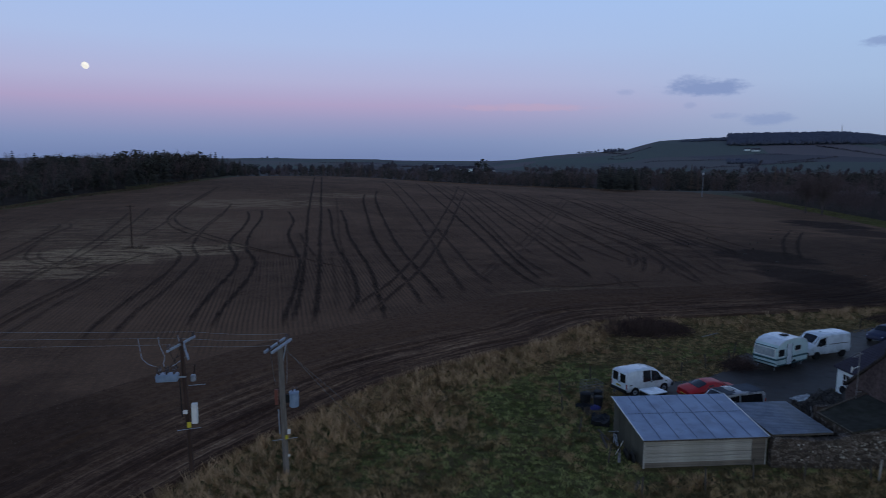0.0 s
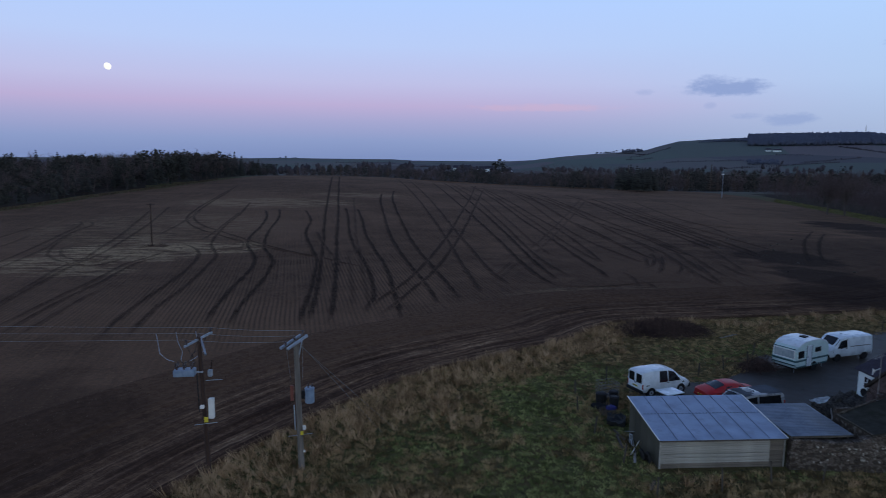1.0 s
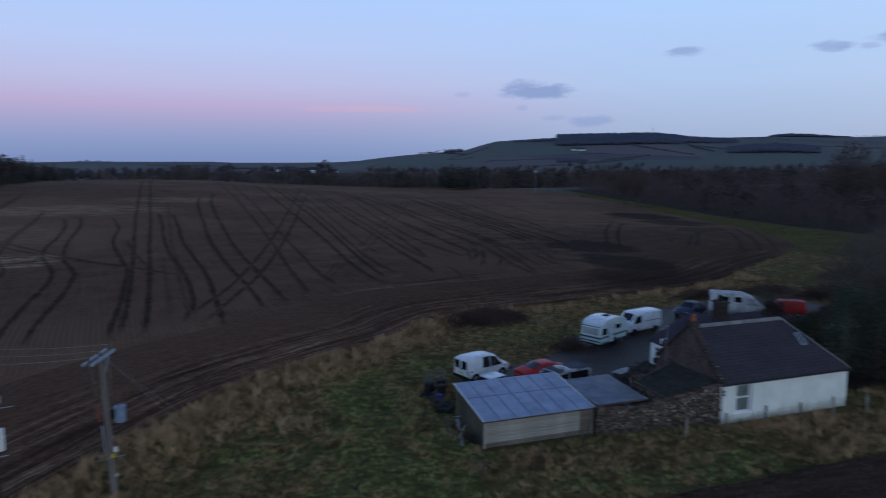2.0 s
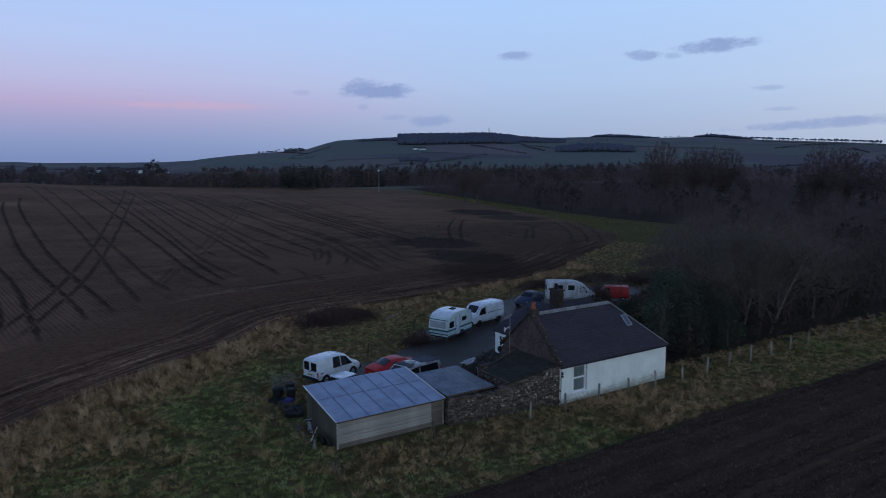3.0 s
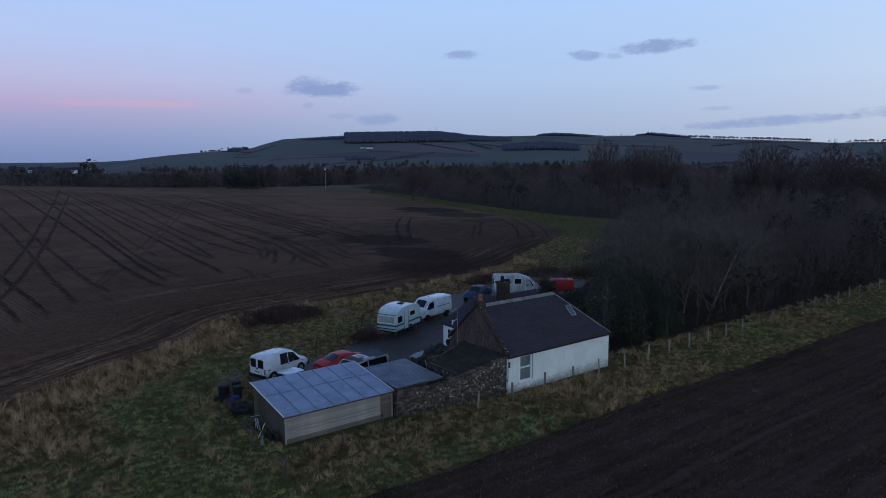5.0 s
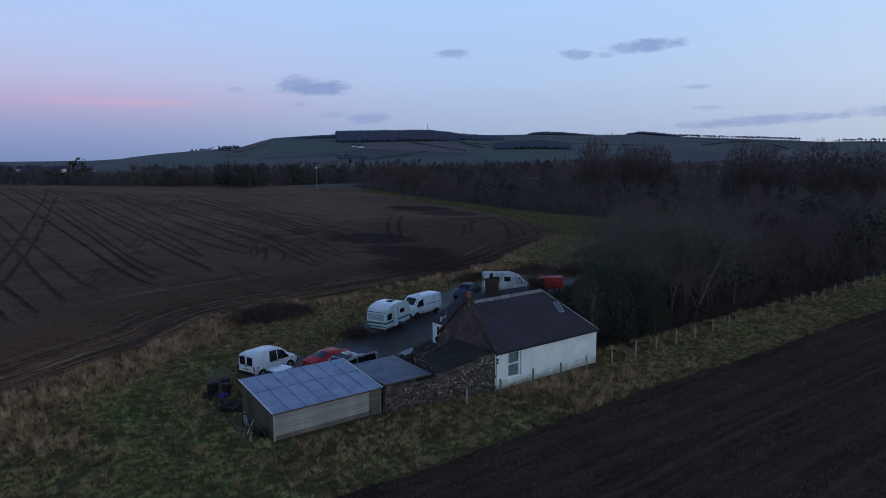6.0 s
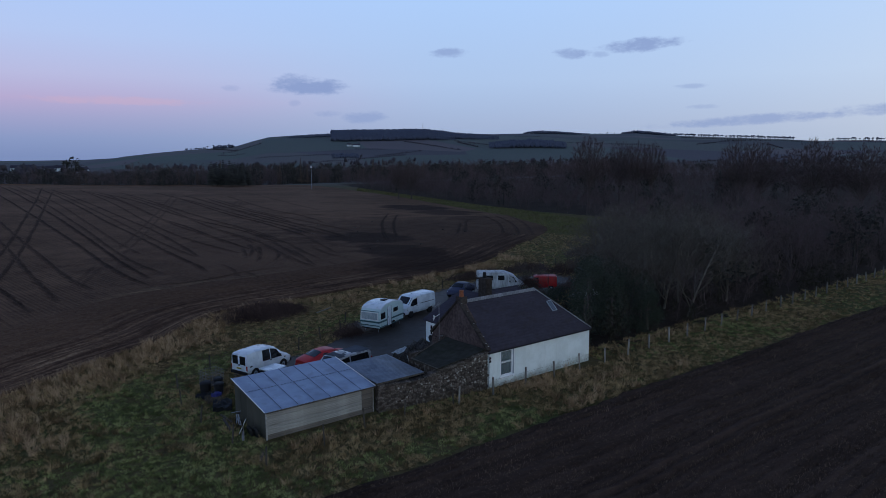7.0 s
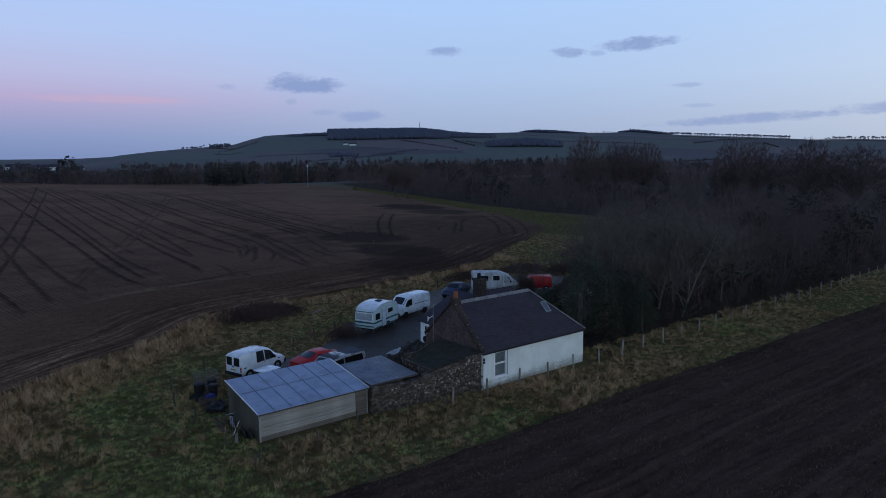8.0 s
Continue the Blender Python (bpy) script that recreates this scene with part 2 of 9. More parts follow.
def tussock_material(name, dark, light, cell=2.4):
    """Blades whose tone changes from tussock to tussock and a little from blade to blade."""
    m = bpy.data.materials.new(name)
    m.use_nodes = True
    g = Graph(m.node_tree)
    co = g.add("ShaderNodeTexCoord").outputs["Object"]
    flat = g.add("ShaderNodeMapping", Vector=co, Scale=(1, 1, 0)).outputs[0]
    cells = g.add("ShaderNodeTexVoronoi", Vector=flat, Scale=cell, Randomness=1.0)
    tone = g.add("ShaderNodeSeparateColor", Color=cells.outputs["Color"]).outputs[0]
    wide = g.smooth(g.noise(co, 0.4, 4.0, 0.6), 0.32, 0.68)
    blade = g.add("ShaderNodeNewGeometry").outputs["Random Per Island"]
    f = g.math("ADD", g.math("MULTIPLY", tone, 0.55), g.math("ADD", g.math("MULTIPLY", wide, 0.22), g.math("MULTIPLY", blade, 0.23)))
    col = g.mix(g.smooth(f, 0.15, 0.85), dark, light)
    p = g.add("ShaderNodeBsdfPrincipled", Base_Color=col, Roughness=0.85)
    p.inputs["Specular IOR Level"].default_value = 0.2
    g.add("ShaderNodeOutputMaterial", Surface=p.outputs[0])
    return m


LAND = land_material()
SOIL = dict(dark=(0.054, 0.0298, 0.0182), light=(0.174, 0.1005, 0.0610), line_turn=0.15, line_gap=0.32, line_depth=0.9,
            straw=((-70, 78, 13, 10), (-76, 108, 24, 26, 0.3), (-60, 82, 10, 7), (-72, 62, 9, 5, 0.7), (-74, 92, 9, 6, 0.6), (-62, 155, 24, 12, 0.6), (-40, 182, 16, 8, 0.5), (-78, 68, 10, 5), (2, 46, 16, 4, 0.5)),
            # small patches of mud; the broad faint ones only darken the right half
            mud=((36, 74, 8, 10), (31, 56, 7, 10), (26, 44, 9, 8, 0.9), (84, 128, 9, 14), (80, 108, 8, 10, 0.8), (74, 92, 7, 6, 0.7), (30, 42, 16, 7, 0.75), (55, 72, 38, 36, 0.5), (12, 62, 26, 28, 0.34), (-10, 48, 14, 14, 0.2), (-52, 6, 9, 12, 0.5)),
            drills=((-40, 50, 18, 24), (-20, 58, 20, 26, 0.6), (-60, 40, 18, 20, 0.4)))
FIELD = soil_material("stubble_soil", **SOIL)
RUT = soil_material("wet_rut_soil", **SOIL, rut=(0.0125, 0.0068, 0.0045))
PLOUGH = soil_material("ploughed_soil", (0.0120, 0.0076, 0.0062), (0.066, 0.0415, 0.0310), line_turn=1.5708, line_gap=0.50, line_depth=1.8, rows=1.9, row_share=0.26)
YARD = material("yard_mud", (0.022, 0.017, 0.015), (0.056, 0.044, 0.038), scale=1.6, rough=0.62, bump=0.5, spots=0.7, spot_scale=0.5, spot_color=(0.014, 0.012, 0.011))
GRASS_GREEN = tussock_material("green_grass", (0.090, 0.112, 0.032), (0.390, 0.395, 0.150))
GRASS_DRY = tussock_material("dry_grass", (0.21, 0.130, 0.068), (0.62, 0.425, 0.250))
GRASS_WITHER = tussock_material("withered_grass", (0.125, 0.088, 0.038), (0.50, 0.350, 0.180))
BARK = material("bark", (0.062, 0.050, 0.046), (0.150, 0.125, 0.115), scale=6.0, rough=0.9, bump=0.4, stretch=(1, 1, 0.3))
ASHBARK = material("pale_ash_bark", (0.075, 0.066, 0.054), (0.18, 0.16, 0.135), scale=5.0, rough=0.9, bump=0.4, stretch=(1, 1, 0.3))
ASHTWIG = material("ash_twigs", (0.092, 0.078, 0.064), (0.180, 0.158, 0.132), scale=2.0, rough=0.9, bump=0.0, island=0.25)
TWIG = material("twig_bark", (0.080, 0.058, 0.058), (0.150, 0.112, 0.110), scale=2.0, rough=0.9, bump=0.0, island=0.15)
NEEDLE = material("conifer_needles", (0.026, 0.026, 0.022), (0.054, 0.052, 0.043), scale=1.5, rough=0.85, bump=0.0, island=0.35)
LEAF = material("evergreen_leaves", (0.012, 0.020, 0.009), (0.034, 0.046, 0.022), scale=1.5, rough=0.6, bump=0.0, island=0.4)
def harled_wall(name):
    """White-painted harling: runs and patches of grime, splash and algae along its foot."""
    m = bpy.data.materials.new(name)
    m.use_nodes = True
    g = Graph(m.node_tree)
    co = g.add("ShaderNodeTexCoord").outputs["Object"]
    x, y, z = g.add("ShaderNodeSeparateXYZ", Vector=co).outputs
    fine, wide = g.noise(co, 9.0, 5.0, 0.6), g.noise(co, 0.8, 5.0, 0.65)
    runs = g.noise(g.add("ShaderNodeMapping", Vector=co, Scale=(2.2, 2.2, 0.25)).outputs[0], 1.6, 5.0, 0.7)
    col = g.mix(g.smooth(wide, 0.35, 0.65), (0.74, 0.80, 0.77), (0.84, 0.90, 0.88))
    col = g.mix(g.math("MULTIPLY", g.smooth(runs, 0.52, 0.72), 0.2), col, (0.50, 0.53, 0.48))
    foot = g.smooth(g.math("ADD", z, g.math("MULTIPLY", g.math("SUBTRACT", wide, 0.5), 1.6)), 0.62, 0.05)
    col = g.mix(g.math("MULTIPLY", foot, g.smooth(fine, 0.3, 0.65, 0.3, 0.7)), col, (0.24, 0.25, 0.18))
    b = g.add("ShaderNodeBump", Strength=0.35, Distance=0.02, Height=fine)
    p = g.add("ShaderNodeBsdfPrincipled", Base_Color=col, Roughness=0.88, Normal=b.outputs[0])
    p.inputs["Specular IOR Level"].default_value = 0.2
    g.add("ShaderNodeOutputMaterial", Surface=p.outputs[0])
    return m


HARLING = harled_wall("white_harled_wall")
WHITEWASH = material("white_render", (0.68, 0.74, 0.72), (0.80, 0.86, 0.84), scale=1.6, rough=0.85, bump=0.25, spots=0.16, spot_scale=0.7, spot_color=(0.42, 0.43, 0.38))
RUBBLE = material("rubble_mortar", (0.045, 0.034, 0.027), (0.11, 0.088, 0.072), scale=5.0, rough=0.95, bump=0.7, spots=0.7, spot_scale=5.0, spot_color=(0.25, 0.225, 0.195))
STONE = material("field_stone", (0.044, 0.035, 0.030), (0.120, 0.098, 0.083), scale=5.0, rough=0.9, bump=0.5, each=0.5, spots=0.75, spot_scale=4.0, spot_color=(0.28, 0.25, 0.215))
SLATE = material("roof_slate", (0.034, 0.0305, 0.044), (0.056, 0.0505, 0.071), scale=3.0, rough=0.82, bump=0.2, stretch=(1, 2.4, 2.4), spots=0.35, spot_scale=0.9, spot_color=(0.036, 0.030, 0.029), island=0.06)
RIDGE = material("ridge_tile", (0.15, 0.15, 0.155), (0.28, 0.28, 0.285), scale=6.0, rough=0.8, bump=0.3, each=0.25)
FELT = material("green_black_felt", (0.030, 0.030, 0.024), (0.062, 0.060, 0.050), scale=2.4, rough=0.9, bump=0.3, spots=0.3, spot_scale=1.0, spot_color=(0.030, 0.036, 0.020))
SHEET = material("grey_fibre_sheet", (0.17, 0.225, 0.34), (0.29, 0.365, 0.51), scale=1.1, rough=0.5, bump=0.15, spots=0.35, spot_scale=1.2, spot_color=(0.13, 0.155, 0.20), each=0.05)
TIN = material("corrugated_tin", (0.13, 0.155, 0.20), (0.25, 0.29, 0.36), scale=1.4, rough=0.45, bump=0.1, metal=0.35, spots=0.25, spot_color=(0.10, 0.08, 0.07))
PLANK = material("weathered_board", (0.22, 0.21, 0.185), (0.44, 0.42, 0.38), scale=3.0, rough=0.85, bump=0.4, stretch=(0.25, 1, 2.5), each=0.07, spots=0.35, spot_scale=0.8, spot_color=(0.20, 0.20, 0.16))
OLDWOOD = material("old_dark_wood", (0.055, 0.047, 0.040), (0.15, 0.13, 0.11), scale=5.0, rough=0.9, bump=0.4, stretch=(1, 1, 0.25))
POSTWOOD = material("grey_post_wood", (0.19, 0.17, 0.15), (0.38, 0.36, 0.325), scale=6.0, rough=0.9, bump=0.4, stretch=(1, 1, 0.2), each=0.3)
POLEWOOD_R = material("brown_creosoted_pole", (0.034, 0.020, 0.016), (0.080, 0.050, 0.040), scale=7.0, rough=0.85, bump=0.4, stretch=(1, 1, 0.12))
POLEWOOD_G = material("grey_creosoted_pole", (0.11, 0.095, 0.085), (0.22, 0.20, 0.18), scale=7.0, rough=0.85, bump=0.4, stretch=(1, 1, 0.12))
GALV = material("galvanised_steel", (0.27, 0.31, 0.36), (0.44, 0.49, 0.56), scale=9.0, rough=0.5, bump=0.05, metal=0.4)
FENCEWIRE = material("rusty_wire", (0.05, 0.04, 0.035), (0.11, 0.095, 0.085), scale=9.0, rough=0.7, bump=0.0)
WIRE = material("line_wire", (0.19, 0.18, 0.17), (0.30, 0.29, 0.28), scale=9.0, rough=0.5, bump=0.0, metal=0.5)
PORCELAIN = material("brown_porcelain", (0.05, 0.03, 0.025), (0.10, 0.07, 0.06), scale=9.0, rough=0.25, bump=0.0)
ENAMEL = material("blue_grey_enamel", (0.15, 0.21, 0.31), (0.25, 0.33, 0.44), scale=4.0, rough=0.4, bump=0.05)
PAINT_WHITE = material("white_car_paint", (0.62, 0.69, 0.75), (0.75, 0.82, 0.88), scale=1.3, rough=0.3, bump=0.0, clear=0.4, spots=0.2, spot_scale=1.5, spot_color=(0.45, 0.44, 0.40))
PAINT_CREAM = material("cream_caravan_skin", (0.46, 0.60, 0.61), (0.62, 0.77, 0.77), scale=1.3, rough=0.4, bump=0.0, spots=0.4, spot_scale=1.3, spot_color=(0.34, 0.40, 0.33))
PAINT_RED = material("red_car_paint", (0.42, 0.010, 0.012), (0.54, 0.020, 0.020), scale=1.2, rough=0.48, bump=0.0, clear=0.05)
PAINT_BLUE = material("dark_blue_paint", (0.012, 0.016, 0.045), (0.025, 0.032, 0.075), scale=1.2, rough=0.5, bump=0.0, clear=0.1)
PAINT_SILVER = material("silver_paint", (0.30, 0.31, 0.33), (0.42, 0.43, 0.45), scale=1.2, rough=0.3, bump=0.0, metal=0.3, clear=0.4)
ROOF_GREY = material("dark_grey_vehicle_roof", (0.060, 0.068, 0.080), (0.11, 0.12, 0.14), scale=1.5, rough=0.7, bump=0.0)
STRIPE = material("teal_stripe", (0.015, 0.075, 0.090), (0.030, 0.11, 0.125), scale=2.0, rough=0.4, bump=0.0)
RUBBER = material("tyre_rubber", (0.012, 0.012, 0.012), (0.030, 0.030, 0.030), scale=8.0, rough=0.85, bump=0.1)
PLASTIC = material("black_plastic", (0.007, 0.007, 0.008), (0.020, 0.020, 0.022), scale=6.0, rough=0.7, bump=0.05)
PLASTIC_BLUE = material("blue_plastic", (0.020, 0.022, 0.12), (0.035, 0.040, 0.22), scale=6.0, rough=0.45, bump=0.05)
LAMP_RED = material("red_lamp_lens", (0.25, 0.01, 0.01), (0.40, 0.03, 0.02), scale=8.0, rough=0.2, bump=0.0)
LAMP_CLEAR = material("clear_lamp_lens", (0.50, 0.52, 0.54), (0.70, 0.72, 0.74), scale=8.0, rough=0.15, bump=0.0)
YELLOW = material("yellow_plate", (0.55, 0.45, 0.03), (0.70, 0.58, 0.05), scale=5.0, rough=0.5, bump=0.0)
TERRACOTTA = material("orange_clay", (0.24, 0.075, 0.035), (0.38, 0.135, 0.065), scale=6.0, rough=0.8, bump=0.2)
LICHEN = material("pale_lichen_stone", (0.35, 0.34, 0.31), (0.60, 0.58, 0.54), scale=7.0, rough=0.9, bump=0.4, each=0.2)
BRICKBROWN = material("chimney_stone", (0.035, 0.028, 0.025), (0.085, 0.070, 0.060), scale=5.0, rough=0.9, bump=0.6)
FRAME_WHITE = material("white_window_paint", (0.68, 0.68, 0.66), (0.80, 0.80, 0.78), scale=5.0, rough=0.5, bump=0.05)
FRAME_BRIGHT = material("bright_window_plastic", (0.84, 0.86, 0.88), (0.90, 0.92, 0.93), scale=5.0, rough=0.35, bump=0.02)
BLUE_GREY = material("plain_blue_grey", (0.26, 0.31, 0.35), (0.36, 0.41, 0.45), scale=4.0, rough=0.7, bump=0.05)
CURTAIN = material("pale_net_curtain", (0.26, 0.31, 0.33), (0.42, 0.47, 0.49), scale=7.0, rough=0.9, bump=0.1, stretch=(4, 1, 0.5))
GLASS = glass_dark("vehicle_glass")
PANE = clear_pane("window_glass")
SCRUB = material("bramble_stems", (0.062, 0.040, 0.036), (0.14, 0.094, 0.080), scale=2.0, rough=0.9, bump=0.0, island=0.4)

LARCH = material("bare_larch_twigs", (0.078, 0.056, 0.046), (0.145, 0.106, 0.084), scale=1.5, rough=0.9, bump=0.0, island=0.2)
STUBBLE = material("stubble_straw", (0.066, 0.043, 0.031), (0.160, 0.108, 0.078), scale=0.7, rough=0.9, bump=0.0, island=0.5)
VERGE = material("verge_grass_blades", (0.085, 0.088, 0.034), (0.190, 0.180, 0.075), scale=0.7, rough=0.9, bump=0.0, island=0.35)

# ---- helpers for building ----
def part(name, bm, mat, parent=None, label="", bevel=0.0, smooth=0.0, at=None):
    """Links a bmesh as one mesh object under a thing or a part."""
    if bevel:
        bmesh.ops.bevel(bm, geom=bm.edges[:], offset=bevel, segments=1, affect="EDGES", clamp_overlap=True)
    bmesh.ops.recalc_face_normals(bm, faces=bm.faces[:])
    me = bpy.data.meshes.new(name)
    bm.to_mesh(me)
    bm.free()
    me.materials.append(mat)
    if smooth:
        me.shade_smooth()
        me.set_sharp_from_angle(angle=radians(smooth))
    ob = new(name, me)
    ob.parent = parent
    if at is not None:
        ob.matrix_basis = at
    if label:
        tagged(ob, label=label)
    return ob


def thing(name, m, label, category, group="", kind=""):
    ob = new(name)
    ob.empty_display_size = 0.3
    ob.matrix_basis = m
    return tagged(ob, label, category, group, kind)


def box(bm, c, s, turn=None):
    """A box with centre c and sizes s."""
    m = Matrix.Translation(c) @ (turn or Matrix()) @ Matrix.Diagonal((*s, 1))
    return bmesh.ops.create_cube(bm, size=1, matrix=m)["verts"]


def boxed(c, s, turn=None):
    bm = bmesh.new()
    box(bm, c, s, turn)
    return bm


def rod(bm, a, b, r, r2=None, n=8):
    a, b = Vector(a), Vector(b)
    m = Matrix.Translation((a + b) / 2) @ (b - a).to_track_quat("Z", "Y").to_matrix().to_4x4()
    bmesh.ops.create_cone(bm, cap_ends=True, segments=n, radius1=r, radius2=r if r2 is None else r2, depth=(b - a).length, matrix=m)


def rodded(a, b, r, r2=None, n=8):
    bm = bmesh.new()
    rod(bm, a, b, r, r2, n)
    return bm


def prism(outline, y0, y1, axis="y"):
    """A solid from a closed outline in the plane across the axis."""
    bm = bmesh.new()

    def place(u, v, w):
        return (u, w, v) if axis == "y" else ((w, u, v) if axis == "x" else (u, v, w))

    a = [bm.verts.new(place(u, v, y0)) for u, v in outline]
    b = [bm.verts.new(place(u, v, y1)) for u, v in outline]
    n = len(a)
    bm.faces.new(a), bm.faces.new(b[::-1])
    for i in range(n):
        bm.faces.new((a[i], b[i], b[(i + 1) % n], a[(i + 1) % n]))
    return bm


def raw_mesh(name, verts, faces, mat, parent=None, smooth=False):
    me = bpy.data.meshes.new(name)
    verts, faces = np.asarray(verts, dtype=np.float32), np.asarray(faces, dtype=np.int32)
    k = faces.shape[1]
    me.vertices.add(len(verts)), me.loops.add(faces.size), me.polygons.add(len(faces))
    me.vertices.foreach_set("co", verts.ravel())
    me.loops.foreach_set("vertex_index", faces.ravel())
    me.polygons.foreach_set("loop_start", np.arange(0, faces.size, k, dtype=np.int32))
    me.update(calc_edges=True)
    me.validate()
    me.materials.append(mat)
    if smooth:
        me.shade_smooth()
    ob = new(name, me)
    ob.parent = parent
    return ob


def ease(a, b, v):
    t = np.clip((v - a) / (b - a), 0, 1)
    return t * t * (3 - 2 * t)


# ---- the lie of the land ----
SKYLINE_AZ = (-60, -30, -14, -11.7, -10.2, -8.8, -6.5, -3.3, 1.4, 6.4, 9.6, 12.3, 14.4, 16.5, 20.4, 21.7, 23.1, 25.2, 28.1, 32, 35.7, 38.6, 41.4, 44.7, 48.4, 51, 53.3, 55.5, 60, 64.5, 66, 69, 80, 110)
SKYLINE_UP = (-0.8, -0.8, -0.5, -0.42, -0.27, -0.22, -0.32, -0.34, -0.36, -0.36, -0.28, 0.23, 0.48, 0.67, 0.94, 1.34, 1.69, 1.83, 1.97, 2.04, 2.07, 1.96, 1.87, 1.91, 1.8, 1.82, 1.84, 1.64, 1.43, 1.22, 1.11, 1.1, 0.83, 0.2)


def height(x, y):
    x, y = np.asarray(x, float), np.asarray(y, float)
    z = np.interp(x, (-110, -60, -28, 0, 30, 60, 100, 150), (5.9, 6.3, 5.3, 2.9, 1.8, 0.5, -0.9, -1.1)) * ease(40, 270, y)
    d = np.maximum(y - 285, 0)
    z = z - np.minimum(0.0003 * d * d, 9.5)
    z = z + 12.0 * np.exp(-(((x - 74) / 190) ** 2) - ((y - 800) / 170) ** 2)
    ex, ey = x + 28, y + 31
    r, az = np.hypot(ex, ey), np.degrees(np.arctan2(ex, ey))
    top = 15.3 + 2300 * np.tan(np.radians(np.interp(az, SKYLINE_AZ, SKYLINE_UP)))
    roll = 1 + 0.05 * np.sin(x / 140.0) * np.sin(y / 170.0 + 1.0) * ease(500, 1100, r) * (1 - ease(1900, 2250, r))
    hill = np.where(np.abs(az) < 118, top, 5.0) * ease(650, 2300, r) ** 1.15 * roll * (1 - 0.35 * ease(2330, 4600, r))
    return z + hill


def ground_at(x, y):
    return float(height(x, y))


def build_ground():
    s = np.linspace(-1, 1, 331)
    axis = 4900 * np.sinh(5 * s) / np.sinh(5)
    gx, gy = np.meshgrid(axis, axis + 40, indexing="ij")
    gz = height(gx, gy)
    n = len(axis)
    i = np.arange(n * n).reshape(n, n)
    quads = np.stack([i[:-1, :-1], i[1:, :-1], i[1:, 1:], i[:-1, 1:]], -1).reshape(-1, 4)
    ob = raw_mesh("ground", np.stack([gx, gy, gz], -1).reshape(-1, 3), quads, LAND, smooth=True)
    tagged(ob, "rough winter grassland rising to pasture and moor hills", "ground", kind="structure")


def inside(px, py, poly):
    p = np.asarray(poly, float)
    a, b = p, np.roll(p, -1, 0)
    hit = np.zeros(len(px), bool)
    for (x0, y0), (x1, y1) in zip(a, b):
        c = (y0 > py) != (y1 > py)
        with np.errstate(divide="ignore", invalid="ignore"):
            hit ^= c & (px < (x1 - x0) * (py - y0) / (y1 - y0 + 1e-12) + x0)
    return hit


def spline(pts, step=1.0):
    """Points along a smooth curve through the given ones."""
    p = np.asarray([pts[0], *pts, pts[-1]], float)
    out = []
    for i in range(1, len(p) - 2):
        n = max(2, int(np.linalg.norm(p[i + 1] - p[i]) / step))
        t = np.linspace(0, 1, n, endpoint=False)[:, None]
        a, b, c, d = p[i - 1 : i + 3]
        out.append(0.5 * (2 * b + (c - a) * t + (2 * a - 5 * b + 4 * c - d) * t**2 + (3 * b - a - 3 * c + d) * t**3))
    out.append(p[-1:])
    return np.concatenate(out)


def sheet(name, outline, gap, lift, mat, label, category, wobble=0.0):
    """A piece of ground with its own surface, laid on the land."""
    from mathutils.geometry import delaunay_2d_cdt

    rng = np.random.default_rng(3)
    o = np.asarray(outline, float)
    o = o + rng.normal(0, wobble, o.shape)
    lo, hi = o.min(0), o.max(0)
    gx, gy = np.meshgrid(np.arange(lo[0], hi[0], gap), np.arange(lo[1], hi[1], gap))
    p = np.stack([gx.ravel(), gy.ravel()], 1) + rng.normal(0, gap * 0.08, (gx.size, 2))
    p = p[inside(p[:, 0], p[:, 1], o)]
    coords = [Vector(v) for v in np.concatenate([o, p])]
    v, e, tri, *_ = delaunay_2d_cdt(coords, [(i, (i + 1) % len(o)) for i in range(len(o))], [list(range(len(o)))], 2, 1e-4)
    xy = np.array([(q.x, q.y) for q in v])
    tri = np.array([t for t in tri if len(t) == 3])
    z = height(xy[:, 0], xy[:, 1]) + lift
    a, b, c = xy[tri[:, 0]], xy[tri[:, 1]], xy[tri[:, 2]]
    flip = ((b - a)[:, 0] * (c - a)[:, 1] - (b - a)[:, 1] * (c - a)[:, 0]) < 0
    tri[flip] = tri[flip][:, ::-1]
    ob = raw_mesh(name, np.column_stack([xy, z]), tri, mat, smooth=True)
    return tagged(ob, label, category, kind="structure")


# the upper field: its near edge against the rough grass, then the verge, the crest and the wood
NEAR_EDGE = spline([(-75, -52), (-52, -20), (-42, -6), (-36.6, 3.7), (-28.2, 15), (-20.5, 21), (-13.5, 25.5), (-6, 32.0), (6, 33.5), (23.6, 36.1), (34.8, 40), (51, 49.9), (66, 58.5)], 1.0)
VERGE_EDGE = spline([(66, 58.5), (74.5, 66.5), (80.2, 78.2), (86.3, 93.3), (94.3, 120.6), (114.0, 184.0), (131.3, 258.0), (136, 285), (136, 360)], 3.0)
WOOD_EDGE = spline([(-92, 360), (-95, 300), (-98.1, 252.8), (-105.1, 204.4), (-112.8, 177.0), (-116.2, 150.5), (-121.2, 134.1), (-131.9, 101.1), (-150, 40), (-165, -52)], 4.0)
FIELD_OUTLINE = np.concatenate([NEAR_EDGE[:-1], VERGE_EDGE, WOOD_EDGE])

build_ground()
field = sheet("field", FIELD_OUTLINE, 5.0, 0.07, FIELD, "wide sown field of bare brown soil and stubble", "field", 0.12)
